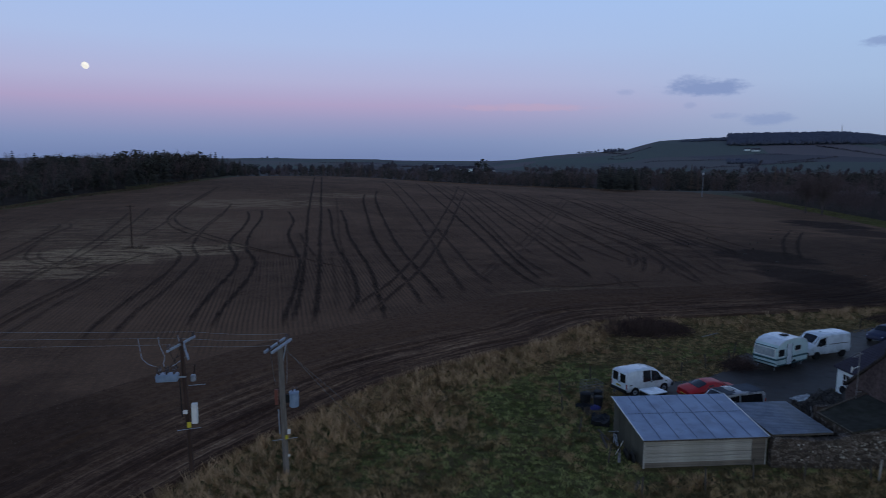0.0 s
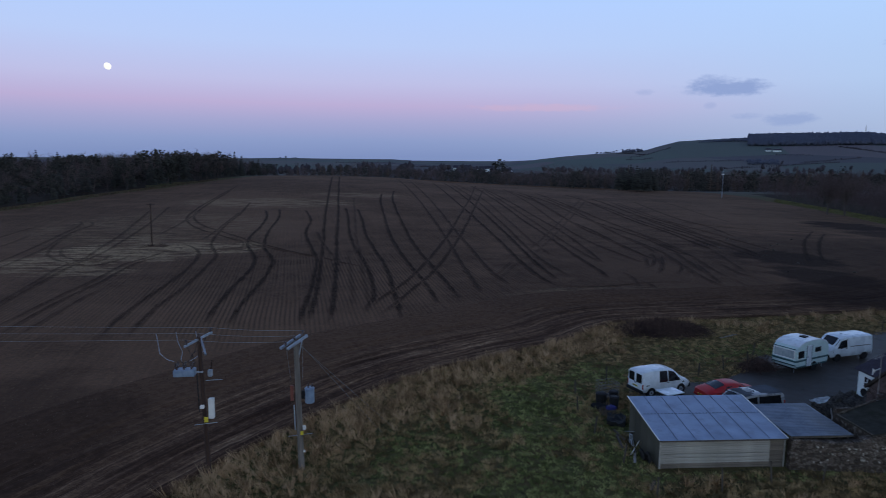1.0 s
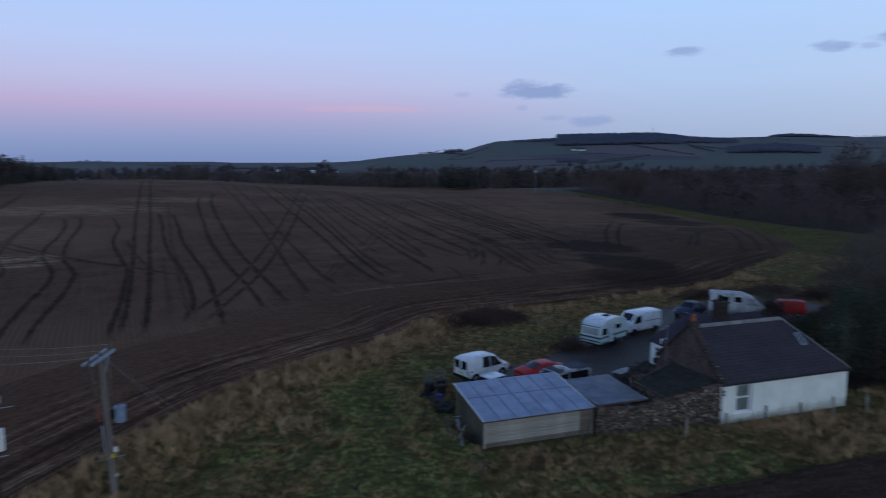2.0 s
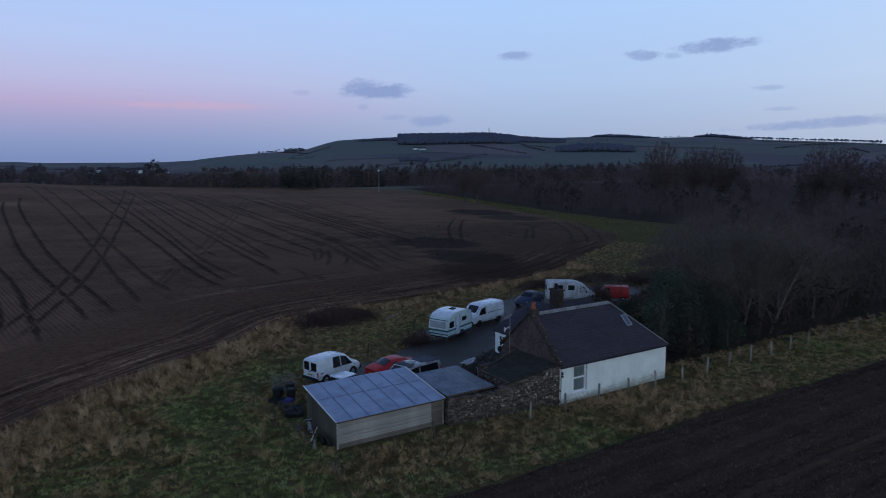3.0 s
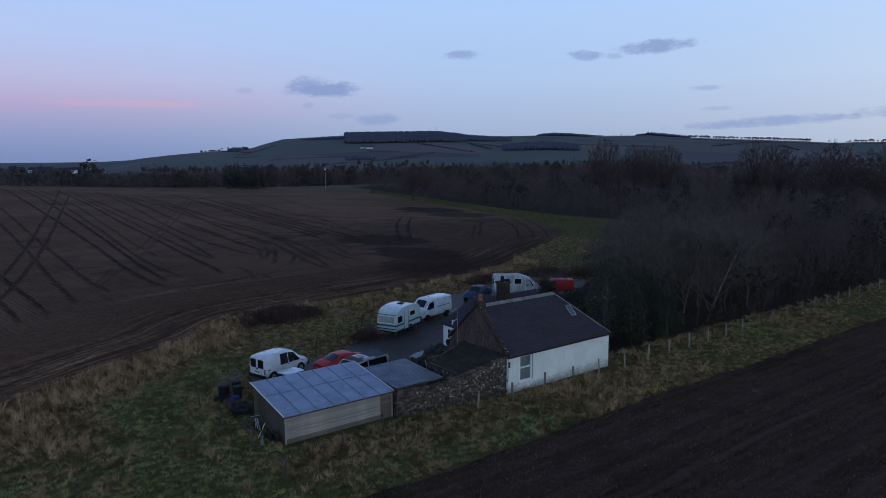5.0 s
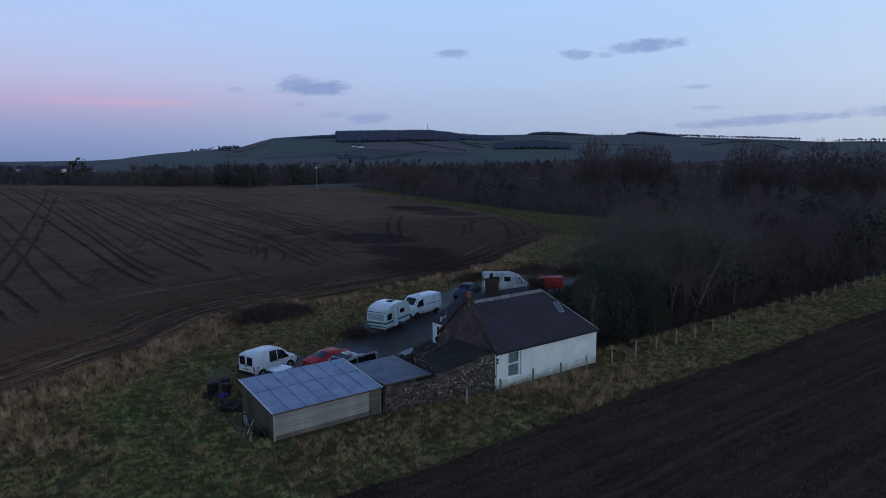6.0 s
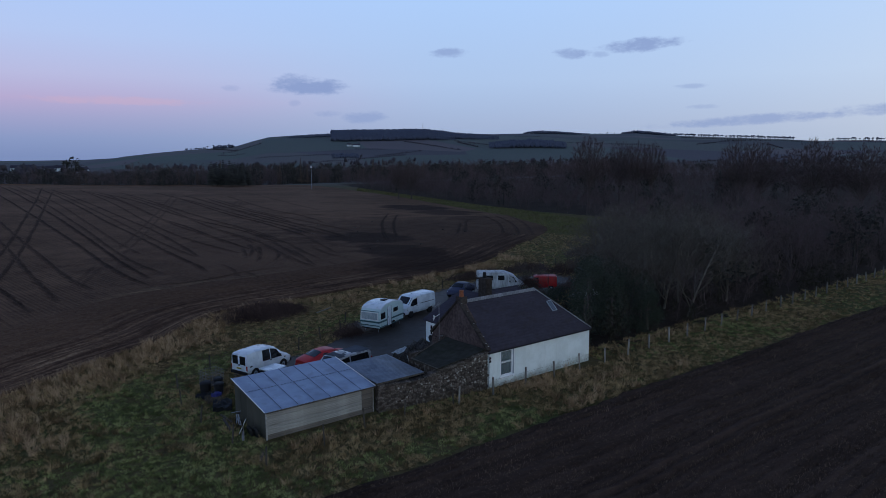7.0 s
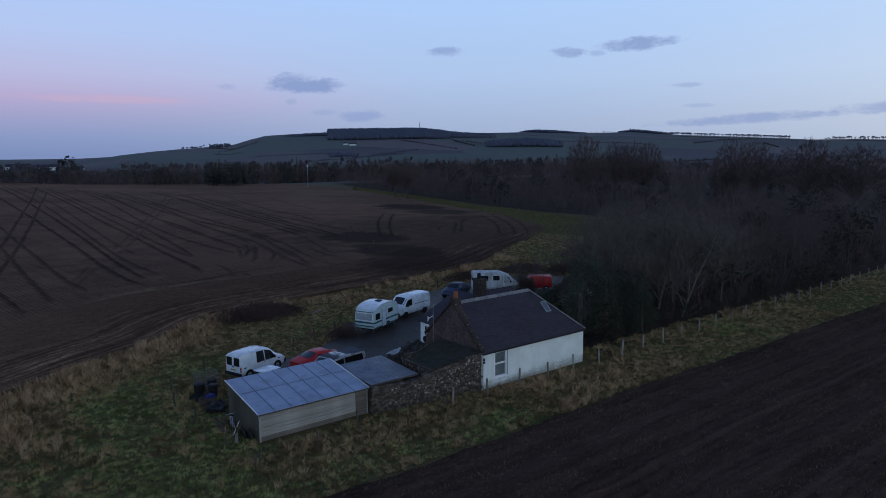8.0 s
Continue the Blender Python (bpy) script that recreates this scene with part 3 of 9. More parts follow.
yard = sheet("yard", spline([(-12.3, 9.5), (-11.4, 13.6), (-6, 14.6), (-2.5, 16.2), (1.5, 20.6), (8, 22.5), (15, 27), (24, 29), (34, 27.5), (33, 21), (22, 17), (14, 13), (3, 11.8), (2.5, 5), (-3.8, 5.2), (-9, 6.1), (-12.6, 6.3), (-12.3, 9.5)], 0.8)[:-1],
             1.2, 0.03, YARD, "muddy tarmac yard with wet patches", "yard", 0.08)


def build_plough():
    """The ploughed field beside the fence: low ridges that run along it, with clods."""
    rng = np.random.default_rng(5)
    xs = np.concatenate([np.arange(-60, 70, 0.55), np.arange(70, 330, 5.0)])
    vs = np.concatenate([np.arange(0, 26, 0.17), np.arange(26, 120, 2.0)])
    gx, gv = np.meshgrid(xs, vs, indexing="ij")
    edge = -6.15 + 0.10 * np.sin(gx * 0.23) + 0.07 * np.sin(gx * 0.9 + 1) + rng.normal(0, 0.05, (len(xs), 1)) - 0.004 * np.maximum(gx - 15, 0) + np.where(gx < -20, (gx + 20) * 0.35, 0)
    gy = edge - gv
    z = 0.20 + 0.075 * np.sin(gv * 2 * np.pi / 0.72) * (0.6 + 0.5 * np.sin(gv * 0.83 + 1.3)) + 0.035 * np.sin(gv * 2 * np.pi / 3.3) + rng.normal(0, 0.042, gx.shape) - 0.19 * np.exp(-gv / 0.7)
    z[:, 0] = -0.02
    z = z + height(gx, gy)
    n, k = gx.shape
    i = np.arange(n * k).reshape(n, k)
    quads = np.stack([i[:-1, :-1], i[:-1, 1:], i[1:, 1:], i[1:, :-1]], -1).reshape(-1, 4)
    ob = raw_mesh("ploughed_field", np.stack([gx, gy, z], -1).reshape(-1, 3), quads, PLOUGH, smooth=True)
    tagged(ob, "dark ploughed field with furrows along the fence", "field", kind="structure")


build_plough()


def rut(*pts, width=0.92, deep=1.0, name="wheel_rut"):
    """A tyre rut: a shallow trough of wet soil with pushed-up lips."""
    rng = np.random.default_rng(int(abs(pts[0][0] * 10 + pts[0][1] * 7)))
    c = spline(pts, 1.1)
    n = len(c)
    c = c + np.cumsum(rng.normal(0, 0.025, c.shape), 0) * np.sin(np.linspace(0, np.pi, n))[:, None]
    fade = np.minimum(1, np.minimum(np.arange(n), np.arange(n)[::-1]) / 5.0)
    d = np.gradient(c, axis=0)
    d /= np.linalg.norm(d, axis=1)[:, None] + 1e-9
    side = np.stack([-d[:, 1], d[:, 0]], 1)
    w = width * (1 + 0.18 * rng.normal(size=len(c)))[:, None]
    rows = []
    for u, lift in ((-1.0, 0.04), (-0.6, 0.15), (-0.3, 0.085), (0.3, 0.085), (0.6, 0.15), (1.0, 0.04)):
        q = c + side * w * u * 0.5 * (1 + 0.1 * rng.normal(size=(len(c), 1)))
        rows.append(np.column_stack([q, height(q[:, 0], q[:, 1]) + 0.055 + (lift - 0.04) * fade * (0.4 + 0.6 * deep) * (1 + 0.15 * rng.normal(size=n))]))
    v = np.stack(rows, 1)
    i = np.arange(n * 6).reshape(n, 6)
    quads = np.stack([i[:-1, :-1], i[1:, :-1], i[1:, 1:], i[:-1, 1:]], -1).reshape(-1, 4)
    ob = raw_mesh(name, v.reshape(-1, 3), quads, RUT, field, smooth=True)
    # how deep in the rut: 1 along its middle, 0 at its lips and at its ends
    depth = deep * np.array([0.0, 0.55, 1.0, 1.0, 0.55, 0.0])[None, :] * (fade * rng.uniform(0.75, 1.0, n))[:, None]
    at = ob.data.attributes.new("depth", "FLOAT", "POINT")
    at.data.foreach_set("value", depth.astype(np.float32).ravel())
    return ob

# wheelings of the tractor, from the far corner of the field to the turning ground
rut((-83.5, 209.6), (-80.1, 168.4), (-77.7, 142.6), (-74.9, 123.6), (-71.4, 113.2), (-66.1, 103.3), (-59.5, 94.5), (-53.7, 86.7), (-45.5, 78.1), (-39.4, 72.3), (-35.6, 67.5), (-30.5, 63.0), deep=0.8)
rut((-81.3, 190.7), (-77.7, 153.2), (-74.9, 132.1), (-72.2, 120.7), (-67.3, 109.8), (-60.9, 100.3), (-54.7, 91.3), (-48.0, 82.1), (-43.4, 76.5), (-37.5, 70.4), deep=0.8)
rut((-67.8, 156.4), (-64.7, 129.1), (-63.3, 110.0), (-61.3, 94.4), (-59.4, 84.6), (-57.3, 78.2), (-55.8, 73.4), (-54.7, 63.8), (-53.4, 48.5), (-53.0, 39.6), (-51.9, 30.4), (-51.5, 26.7), deep=0.8)
rut((-65.6, 134.6), (-63.9, 109.9), (-62.9, 95.8), (-62.7, 88.9), deep=0.7)
rut((-65.6, 87.6), (-62.0, 82.7), (-59.3, 77.0), (-57.6, 68.3), (-56.3, 55.6), (-55.7, 43.8), (-54.7, 33.6), (-53.4, 26.8), deep=0.8)
rut((-60.5, 138.3), (-57.5, 124.4), (-55.6, 106.2), (-54.9, 94.8), (-53.2, 84.9), (-50.5, 76.2), (-48.7, 68.6), (-47.9, 59.6), (-47.6, 50.2), (-46.9, 39.6), (-46.0, 31.4))
rut((-57.5, 141.1), (-54.8, 124.7), (-53.3, 106.4), (-51.7, 91.5), (-50.0, 82.0), (-47.9, 75.2), (-46.3, 68.6), (-45.2, 57.7), (-44.8, 47.0), (-44.5, 39.7), (-43.7, 31.3))
rut((-87.9, 137.4), (-83.7, 118.4), (-79.2, 97.6), (-76.8, 84.2), (-74.4, 71.5), (-74.3, 63.5), (-72.3, 53.5), (-70.4, 43.8), (-68.7, 35.9), deep=0.65)
rut((-86.0, 146.2), (-80.7, 118.5), (-76.8, 95.4), (-74.6, 81.2), (-73.8, 73.0), (-73.4, 65.7), (-71.9, 55.4), (-70.1, 44.4), (-67.7, 34.3), deep=0.65)
rut((-84.2, 62.0), (-85.5, 72.8), (-87.8, 85.8), (-90.2, 98.7), (-92.8, 111.7), (-96.6, 118.0), deep=0.6)
rut((-81.8, 58.0), (-82.8, 67.9), (-85.1, 82.2), (-89.0, 99.5), (-90.2, 110.9), (-94.5, 118.1), deep=0.6)
rut((-89.0, 99.5), (-86.3, 88.4), (-82.2, 76.5), (-78.9, 71.4), (-74.7, 67.6), (-70.7, 65.8), (-69.1, 69.6), (-68.5, 75.7), deep=0.7)
rut((-83.2, 84.0), (-80.3, 76.6), (-77.1, 71.9), (-72.9, 69.0), (-71.1, 69.5), (-72.8, 77.8), deep=0.6)
rut((-64.9, 29.5), (-64.7, 33.6), (-65.2, 39.6), (-65.7, 46.9), (-65.9, 54.7), (-66.8, 65.8), (-65.4, 73.1), (-64.6, 81.4), deep=0.7)
rut((-62.8, 27.6), (-63.4, 34.0), (-64.3, 43.8), (-64.8, 53.6), (-65.5, 66.8), (-63.3, 74.8), deep=0.7)
rut((-62.7, 51.8), (-62.5, 43.8), (-61.6, 34.7), (-60.9, 27.5), deep=0.6)
rut((-98.0, 85.5), (-98.7, 93.4), (-99.4, 102.3), (-99.2, 110.6), deep=0.45)
rut((-93.2, 77.4), (-93.2, 86.9), (-95.7, 99.3), deep=0.45)
rut((-72.2, 95.6), (-73.0, 109.7), (-74.0, 120.6), (-75.7, 137.8), deep=0.6)
rut((-59.6, 81.6), (-57.7, 80.5), (-54.0, 81.8), (-55.4, 89.3), (-59.8, 95.9), deep=0.6)
rut((-58.2, 292.5), (-48.9, 180.9), (-44.7, 131.4), (-41.5, 95.6), (-39.8, 76.6), (-38.6, 61.9), (-37.5, 48.6), (-36.9, 39.7), (-36.5, 33.0))
rut((-55.4, 297.3), (-42.1, 131.8), (-39.3, 95.8), (-37.2, 71.4), (-35.8, 53.9), (-34.8, 39.7), (-34.4, 32.4))
rut((-50.9, 139.8), (-47.1, 120.6), (-46.0, 104.6), (-44.9, 95.4), (-41.7, 79.4), (-40.0, 70.3), (-38.9, 57.8), (-38.1, 47.0), (-37.6, 37.1), (-37.2, 33.0), (-36.3, 30.3))
rut((-43.8, 103.1), (-41.2, 88.7), (-38.9, 78.3), (-37.2, 71.4), deep=0.8)
rut((-41.4, 146.5), (-39.3, 126.7), (-37.5, 103.6), (-35.4, 85.7), (-33.7, 74.1), (-32.0, 62.0), (-31.0, 52.2), (-30.6, 43.9), (-31.1, 39.7), (-31.0, 35.3))
rut((-38.1, 144.5), (-35.6, 120.0), (-34.0, 99.9), (-31.9, 84.0), (-30.3, 72.6), (-29.0, 60.0), (-28.3, 48.7), (-27.8, 39.7), (-27.5, 32.3))
rut((-32.7, 190.3), (-32.5, 162.9), (-30.6, 127.8), (-29.2, 104.3), (-27.6, 83.0), (-26.2, 69.2), (-24.9, 58.0), (-24.0, 48.7), (-23.5, 39.7))
rut((-28.7, 203.3), (-29.1, 173.9), (-27.4, 128.4), (-25.9, 96.8), (-24.4, 78.4), (-22.9, 64.5), (-21.7, 52.3), (-20.8, 42.5))
rut((-40.9, 174.1), (-38.1, 132.4), (-35.6, 96.0), (-33.2, 66.6), (-31.8, 50.4), (-30.8, 38.3), deep=0.5)
rut((-36.2, 82.6), (-33.8, 54.0), (-32.6, 38.3), deep=0.4)
rut((9.4, 285.1), (-0.2, 214.1), (-9.3, 154.7), (-17.0, 106.2), (-21.4, 80.4), (-24.9, 62.2), (-27.7, 50.4), (-29.7, 43.9), (-31.0, 38.3), deep=0.85)
rut((7.5, 243.2), (-5.9, 156.3), (-14.1, 106.7), (-18.3, 83.7), (-22.5, 62.3), (-25.6, 50.4), (-27.7, 42.5), (-29.8, 35.3), deep=0.85)
rut((-26.8, 276.4), (-20.7, 163.0), (-18.6, 101.7), (-18.3, 70.0), (-18.0, 46.5), deep=0.8)
rut((-21.7, 275.6), (-17.5, 164.8), (-16.1, 106.3), (-15.4, 81.4), (-14.9, 61.1), (-13.7, 50.6), deep=0.8)
rut((-11.3, 280.8), (-9.5, 183.2), (-8.7, 130.5), (-8.6, 95.1), (-9.0, 70.4), (-8.7, 55.9), (-7.7, 49.6))
rut((-4.9, 297.3), (-5.0, 191.2), (-5.4, 133.9), (-6.0, 97.8), (-7.0, 69.5), (-6.9, 54.3))
rut((-2.3, 289.0), (-2.5, 182.2), (-3.6, 128.4), (-5.0, 91.8), (-5.5, 70.6), (-4.7, 57.1), deep=0.75)
rut((1.1, 296.2), (0.4, 186.5), (-1.5, 129.1), (-2.8, 93.5), (-2.9, 75.7), deep=0.6)
rut((6.7, 282.3), (4.4, 181.6), (2.7, 130.0), (2.1, 100.5), (1.2, 76.5), (0.8, 61.5), (0.0, 54.4), deep=0.9)
rut((9.5, 262.8), (8.3, 183.1), (7.1, 134.5), (6.5, 107.1), (4.8, 82.8), (3.3, 68.3), deep=0.8)
rut((18.5, 243.4), (18.1, 186.9), (14.3, 135.8), (14.0, 110.7), (13.0, 89.5), (12.6, 76.3), (12.8, 70.7), deep=0.9)
rut((25.4, 207.9), (22.4, 155.4), (18.8, 118.5), (17.7, 103.6), (17.3, 86.2), (16.7, 74.7), deep=0.8)
rut((21.5, 223.9), (15.7, 153.7), (12.9, 117.7), (12.7, 97.2), (12.3, 80.6), deep=0.8)
rut((38.7, 207.1), (34.0, 160.5), (31.1, 129.8), (30.3, 110.5), (28.5, 92.7), (27.3, 81.3), deep=0.9)
rut((44.1, 204.7), (38.0, 153.1), (34.5, 124.2), (33.2, 103.2), (31.1, 86.9), deep=0.9)
rut((47.0, 200.9), (40.2, 150.5), (37.7, 118.9), (33.9, 94.7), deep=0.8)
rut((58.4, 210.5), (46.9, 147.5), (44.8, 120.0), (40.8, 99.5), deep=0.7)
rut((73.6, 222.1), (60.6, 160.1), (56.3, 132.1), deep=0.5)
rut((24.8, 176.5), (23.5, 141.8), (22.8, 113.7), (22.5, 93.9), (21.2, 79.7), deep=0.7)
rut((19.4, 127.8), (17.5, 101.8), (16.8, 86.1), (15.5, 76.4), deep=0.7)
rut((41.7, 217.8), (15.6, 140.2), (1.6, 100.4), (-5.5, 81.5), deep=0.45)
rut((39.7, 204.9), (16.1, 136.2), (1.8, 96.3), (-5.4, 77.3), deep=0.45)
rut((-9.1, 69.9), (-14.9, 54.2), deep=0.4)
rut((-9.5, 72.5), (-16.0, 54.2), deep=0.4)
rut((53.9, 182.2), (31.9, 133.8), deep=0.4)
rut((54.3, 187.0), (32.7, 139.5), deep=0.4)
rut((15.1, 79.5), (12.3, 70.7), (8.7, 63.1), deep=0.8)
rut((15.5, 76.4), (12.6, 68.0), (9.1, 60.8), deep=0.8)
rut((12.6, 76.3), (10.2, 68.0), (7.8, 62.1), deep=0.7)
rut((17.2, 79.5), (14.6, 65.6), (12.5, 54.6), deep=0.7)
rut((19.5, 80.9), (16.7, 65.6), (14.8, 55.4), deep=0.7)
rut((21.1, 78.5), (18.2, 64.2), (16.7, 54.6), deep=0.6)
rut((-8.7, 52.4), (-5.0, 49.9), (-0.5, 50.7), (4.5, 52.6), (10.0, 53.4), deep=0.6)
rut((-10.6, 47.2), (-7.8, 44.6), (-3.7, 47.2), (1.0, 48.9), deep=0.5)
rut((-6.4, 51.3), (-7.6, 45.6), (-9.0, 41.9), deep=0.7)
rut((-5.6, 51.4), (-6.8, 45.6), (-8.1, 42.5), deep=0.7)
rut((27.3, 83.3), (23.7, 68.4), (21.2, 58.8), deep=0.5)
rut((66.9, 115.3), (52.9, 95.9), (42.9, 80.0), (36.6, 68.6), deep=0.9)
rut((67.0, 111.0), (54.8, 94.5), (44.6, 78.7), (39.4, 69.5), deep=0.9)
rut((66.9, 85.6), (51.5, 67.7), (39.2, 54.8), (33.4, 49.9), deep=0.7)
rut((71.1, 89.0), (59.1, 74.1), (47.2, 60.5), (38.4, 51.4), deep=0.7)
rut((82.0, 95.8), (73.4, 80.6), (63.8, 67.8), (52.7, 56.2), (44.1, 48.5), deep=0.7)
rut((84.5, 93.9), (74.3, 76.6), (64.2, 63.8), (53.6, 53.6), deep=0.7)
rut((87.9, 93.4), (76.6, 74.9), (64.5, 59.9), (55.5, 52.0), deep=0.6)
rut((74.3, 90.2), (66.1, 83.1), (66.6, 85.8), deep=0.6)
rut((41.9, 134.4), (46.6, 124.1), (54.7, 115.3), (62.6, 112.1), (65.1, 104.4), deep=0.6)
rut((39.5, 109.5), (38.6, 91.7), (38.3, 79.9), deep=0.5)
rut((33.7, 103.0), (32.1, 84.3), (31.5, 72.4), deep=0.5)

rut((20.6, 238.5), (22.2, 193.9), (20.2, 149.0), (20.1, 121.3), (20.8, 98.9), (19.4, 76.6), deep=0.85)
rut((28.2, 238.0), (25.9, 182.0), (23.2, 135.1), (22.4, 106.3), (20.9, 84.9), (20.2, 71.7), deep=0.85)
rut((18.9, 262.3), (14.1, 178.5), (9.6, 123.2), (8.2, 93.6), (9.1, 75.7), (9.9, 67.8), deep=0.75)
rut((40.4, 238.7), (36.8, 178.8), (32.6, 133.6), (31.2, 103.2), (29.5, 84.0), deep=0.85)
rut((44.7, 217.2), (38.2, 153.2), (35.7, 119.8), (34.8, 94.3), (32.7, 76.5), deep=0.85)
rut((48.5, 198.0), (40.7, 139.1), (39.5, 109.5), (38.5, 86.8), deep=0.65)
rut((7.9, 239.2), (5.4, 155.7), (4.0, 114.1), (3.0, 85.6), (3.0, 68.0), deep=0.7)
rut((14.1, 76.1), (12.0, 66.2), (7.8, 58.2), deep=0.8)
rut((16.8, 74.2), (14.1, 64.7), (10.2, 57.6), deep=0.8)
rut((18.1, 69.2), (15.5, 58.8), (13.5, 50.4), deep=0.7)
rut((15.3, 67.4), (13.3, 55.3), (13.3, 48.3), deep=0.7)
rut((22.1, 70.3), (20.3, 60.0), (21.1, 54.5), deep=0.6)
rut((17.1, 55.6), (16.1, 47.3), (17.7, 42.7), deep=0.6)
rut((-2.4, 51.2), (-0.6, 46.2), (3.2, 45.1), (7.6, 43.5), deep=0.6)
rut((3.9, 56.6), (4.1, 51.1), (3.6, 44.3), deep=0.6)
rut((3.7, 62.5), (3.6, 55.7), (1.8, 48.0), deep=0.6)

# headland: worked along the near edge of the field, in rough rows
def build_headland():
    q = spline([(-60, -31), (-52, -20), (-42, -6), (-36.6, 3.7), (-28.2, 15), (-20.5, 21), (-13.5, 25.5), (-6, 32.0), (6, 33.5), (23.6, 36.1), (34.8, 40), (51, 49.9), (62, 56)], 0.7)
    d = np.gradient(q, axis=0)
    d /= np.linalg.norm(d, axis=1)[:, None]
    side = np.stack([-d[:, 1], d[:, 0]], 1)
    rng = np.random.default_rng(17)
    vs = np.arange(0.3, 15.6, 0.2)
    n, k = len(q), len(vs)
    wave = np.cumsum(rng.normal(0, 0.02, (n, 1)), 0)
    wave = wave - np.linspace(0, 1, n)[:, None] * wave[-1]
    off = vs[None, :] + wave
    p = q[:, None] + side[:, None] * off[..., None]
    fade = np.minimum(1, (15.6 - vs) / 5.0)[None, :]
    rows = 0.03 * np.sin(off * 2 * np.pi / 0.75) + 0.045 * np.sin(off * 2 * np.pi / 3.1 + 1) + rng.normal(0, 0.03, (n, k))
    z = height(p[..., 0], p[..., 1]) + 0.13 + (rows + 0.07) * fade * 0.9
    z[:, 0] -= 0.12
    z[:, -1] -= 0.15
    z = z - 0.02 * (off > 12.0)
    i = np.arange(n * k).reshape(n, k)
    quads = np.stack([i[:-1, :-1], i[1:, :-1], i[1:, 1:], i[:-1, 1:]], -1).reshape(-1, 4)
    # stubble rows take the lighter tone, the wheelings between them the darker
    ob = raw_mesh("headland", np.concatenate([p, z[..., None]], -1).reshape(-1, 3), quads, HEADLAND, field, smooth=True)
    me = ob.data
    uv = me.uv_layers.new(name="rows")
    flat = np.stack([np.repeat(np.arange(n) * 0.7, k), off.ravel()], 1)
    idx = np.empty(len(me.loops), dtype=np.int32)
    me.loops.foreach_get("vertex_index", idx)
    uv.data.foreach_set("uv", flat[idx].astype(np.float32).ravel())


def headland_material():
    m = bpy.data.materials.new("headland_soil")
    m.use_nodes = True
    g = Graph(m.node_tree)
    uv = g.add("ShaderNodeUVMap").outputs[0]
    co = g.add("ShaderNodeTexCoord").outputs["Object"]
    long = g.add("ShaderNodeMapping", Vector=uv, Scale=(0.05, 1.0, 1.0)).outputs[0]
    rows = g.noise(long, 1.1, 4.0, 0.7)
    thin = g.noise(long, 4.5, 3.0, 0.7)
    fine, grit = g.noise(co, 2.2, 6.0, 0.7), g.noise(co, 8.0, 4.0, 0.7)
    f = g.math("ADD", g.math("ADD", g.math("MULTIPLY", rows, 0.40), g.math("MULTIPLY", thin, 0.25)), g.math("ADD", g.math("MULTIPLY", fine, 0.2), g.math("MULTIPLY", grit, 0.15)))
    col = g.ramp(g.smooth(f, 0.36, 0.66), [(0.0, (0.036, 0.0190, 0.0130)), (0.42, (0.096, 0.054, 0.034)), (0.75, (0.200, 0.118, 0.070)), (1.0, (0.36, 0.24, 0.150))])
    off = g.add("ShaderNodeSeparateXYZ", Vector=uv).outputs[1]
    col = g.mix(g.smooth(g.math("ADD", off, g.math("MULTIPLY", g.noise(co, 0.25, 4.0), 9.0)), 9.0, 15.0), col, g.mix(g.smooth(fine, 0.3, 0.7), (0.092, 0.051, 0.031), (0.150, 0.086, 0.052)))
    x, y, z = g.add("ShaderNodeSeparateXYZ", Vector=co).outputs
    col = g.mix(g.math("MULTIPLY", patch_mask(g, x, y, g.noise(co, 0.22, 5.0, 0.6), SOIL["mud"]), 0.85), col, (0.017, 0.0095, 0.008))
    b = g.add("ShaderNodeBump", Strength=0.9, Distance=0.1, Height=g.math("ADD", g.math("MULTIPLY", fine, 0.6), g.math("MULTIPLY", grit, 0.4)))
    p = g.add("ShaderNodeBsdfPrincipled", Base_Color=col, Roughness=0.93, Normal=b.outputs[0])
    p.inputs["Specular IOR Level"].default_value = 0.03
    g.add("ShaderNodeOutputMaterial", Surface=p.outputs[0])
    return m


HEADLAND = headland_material()
build_headland()

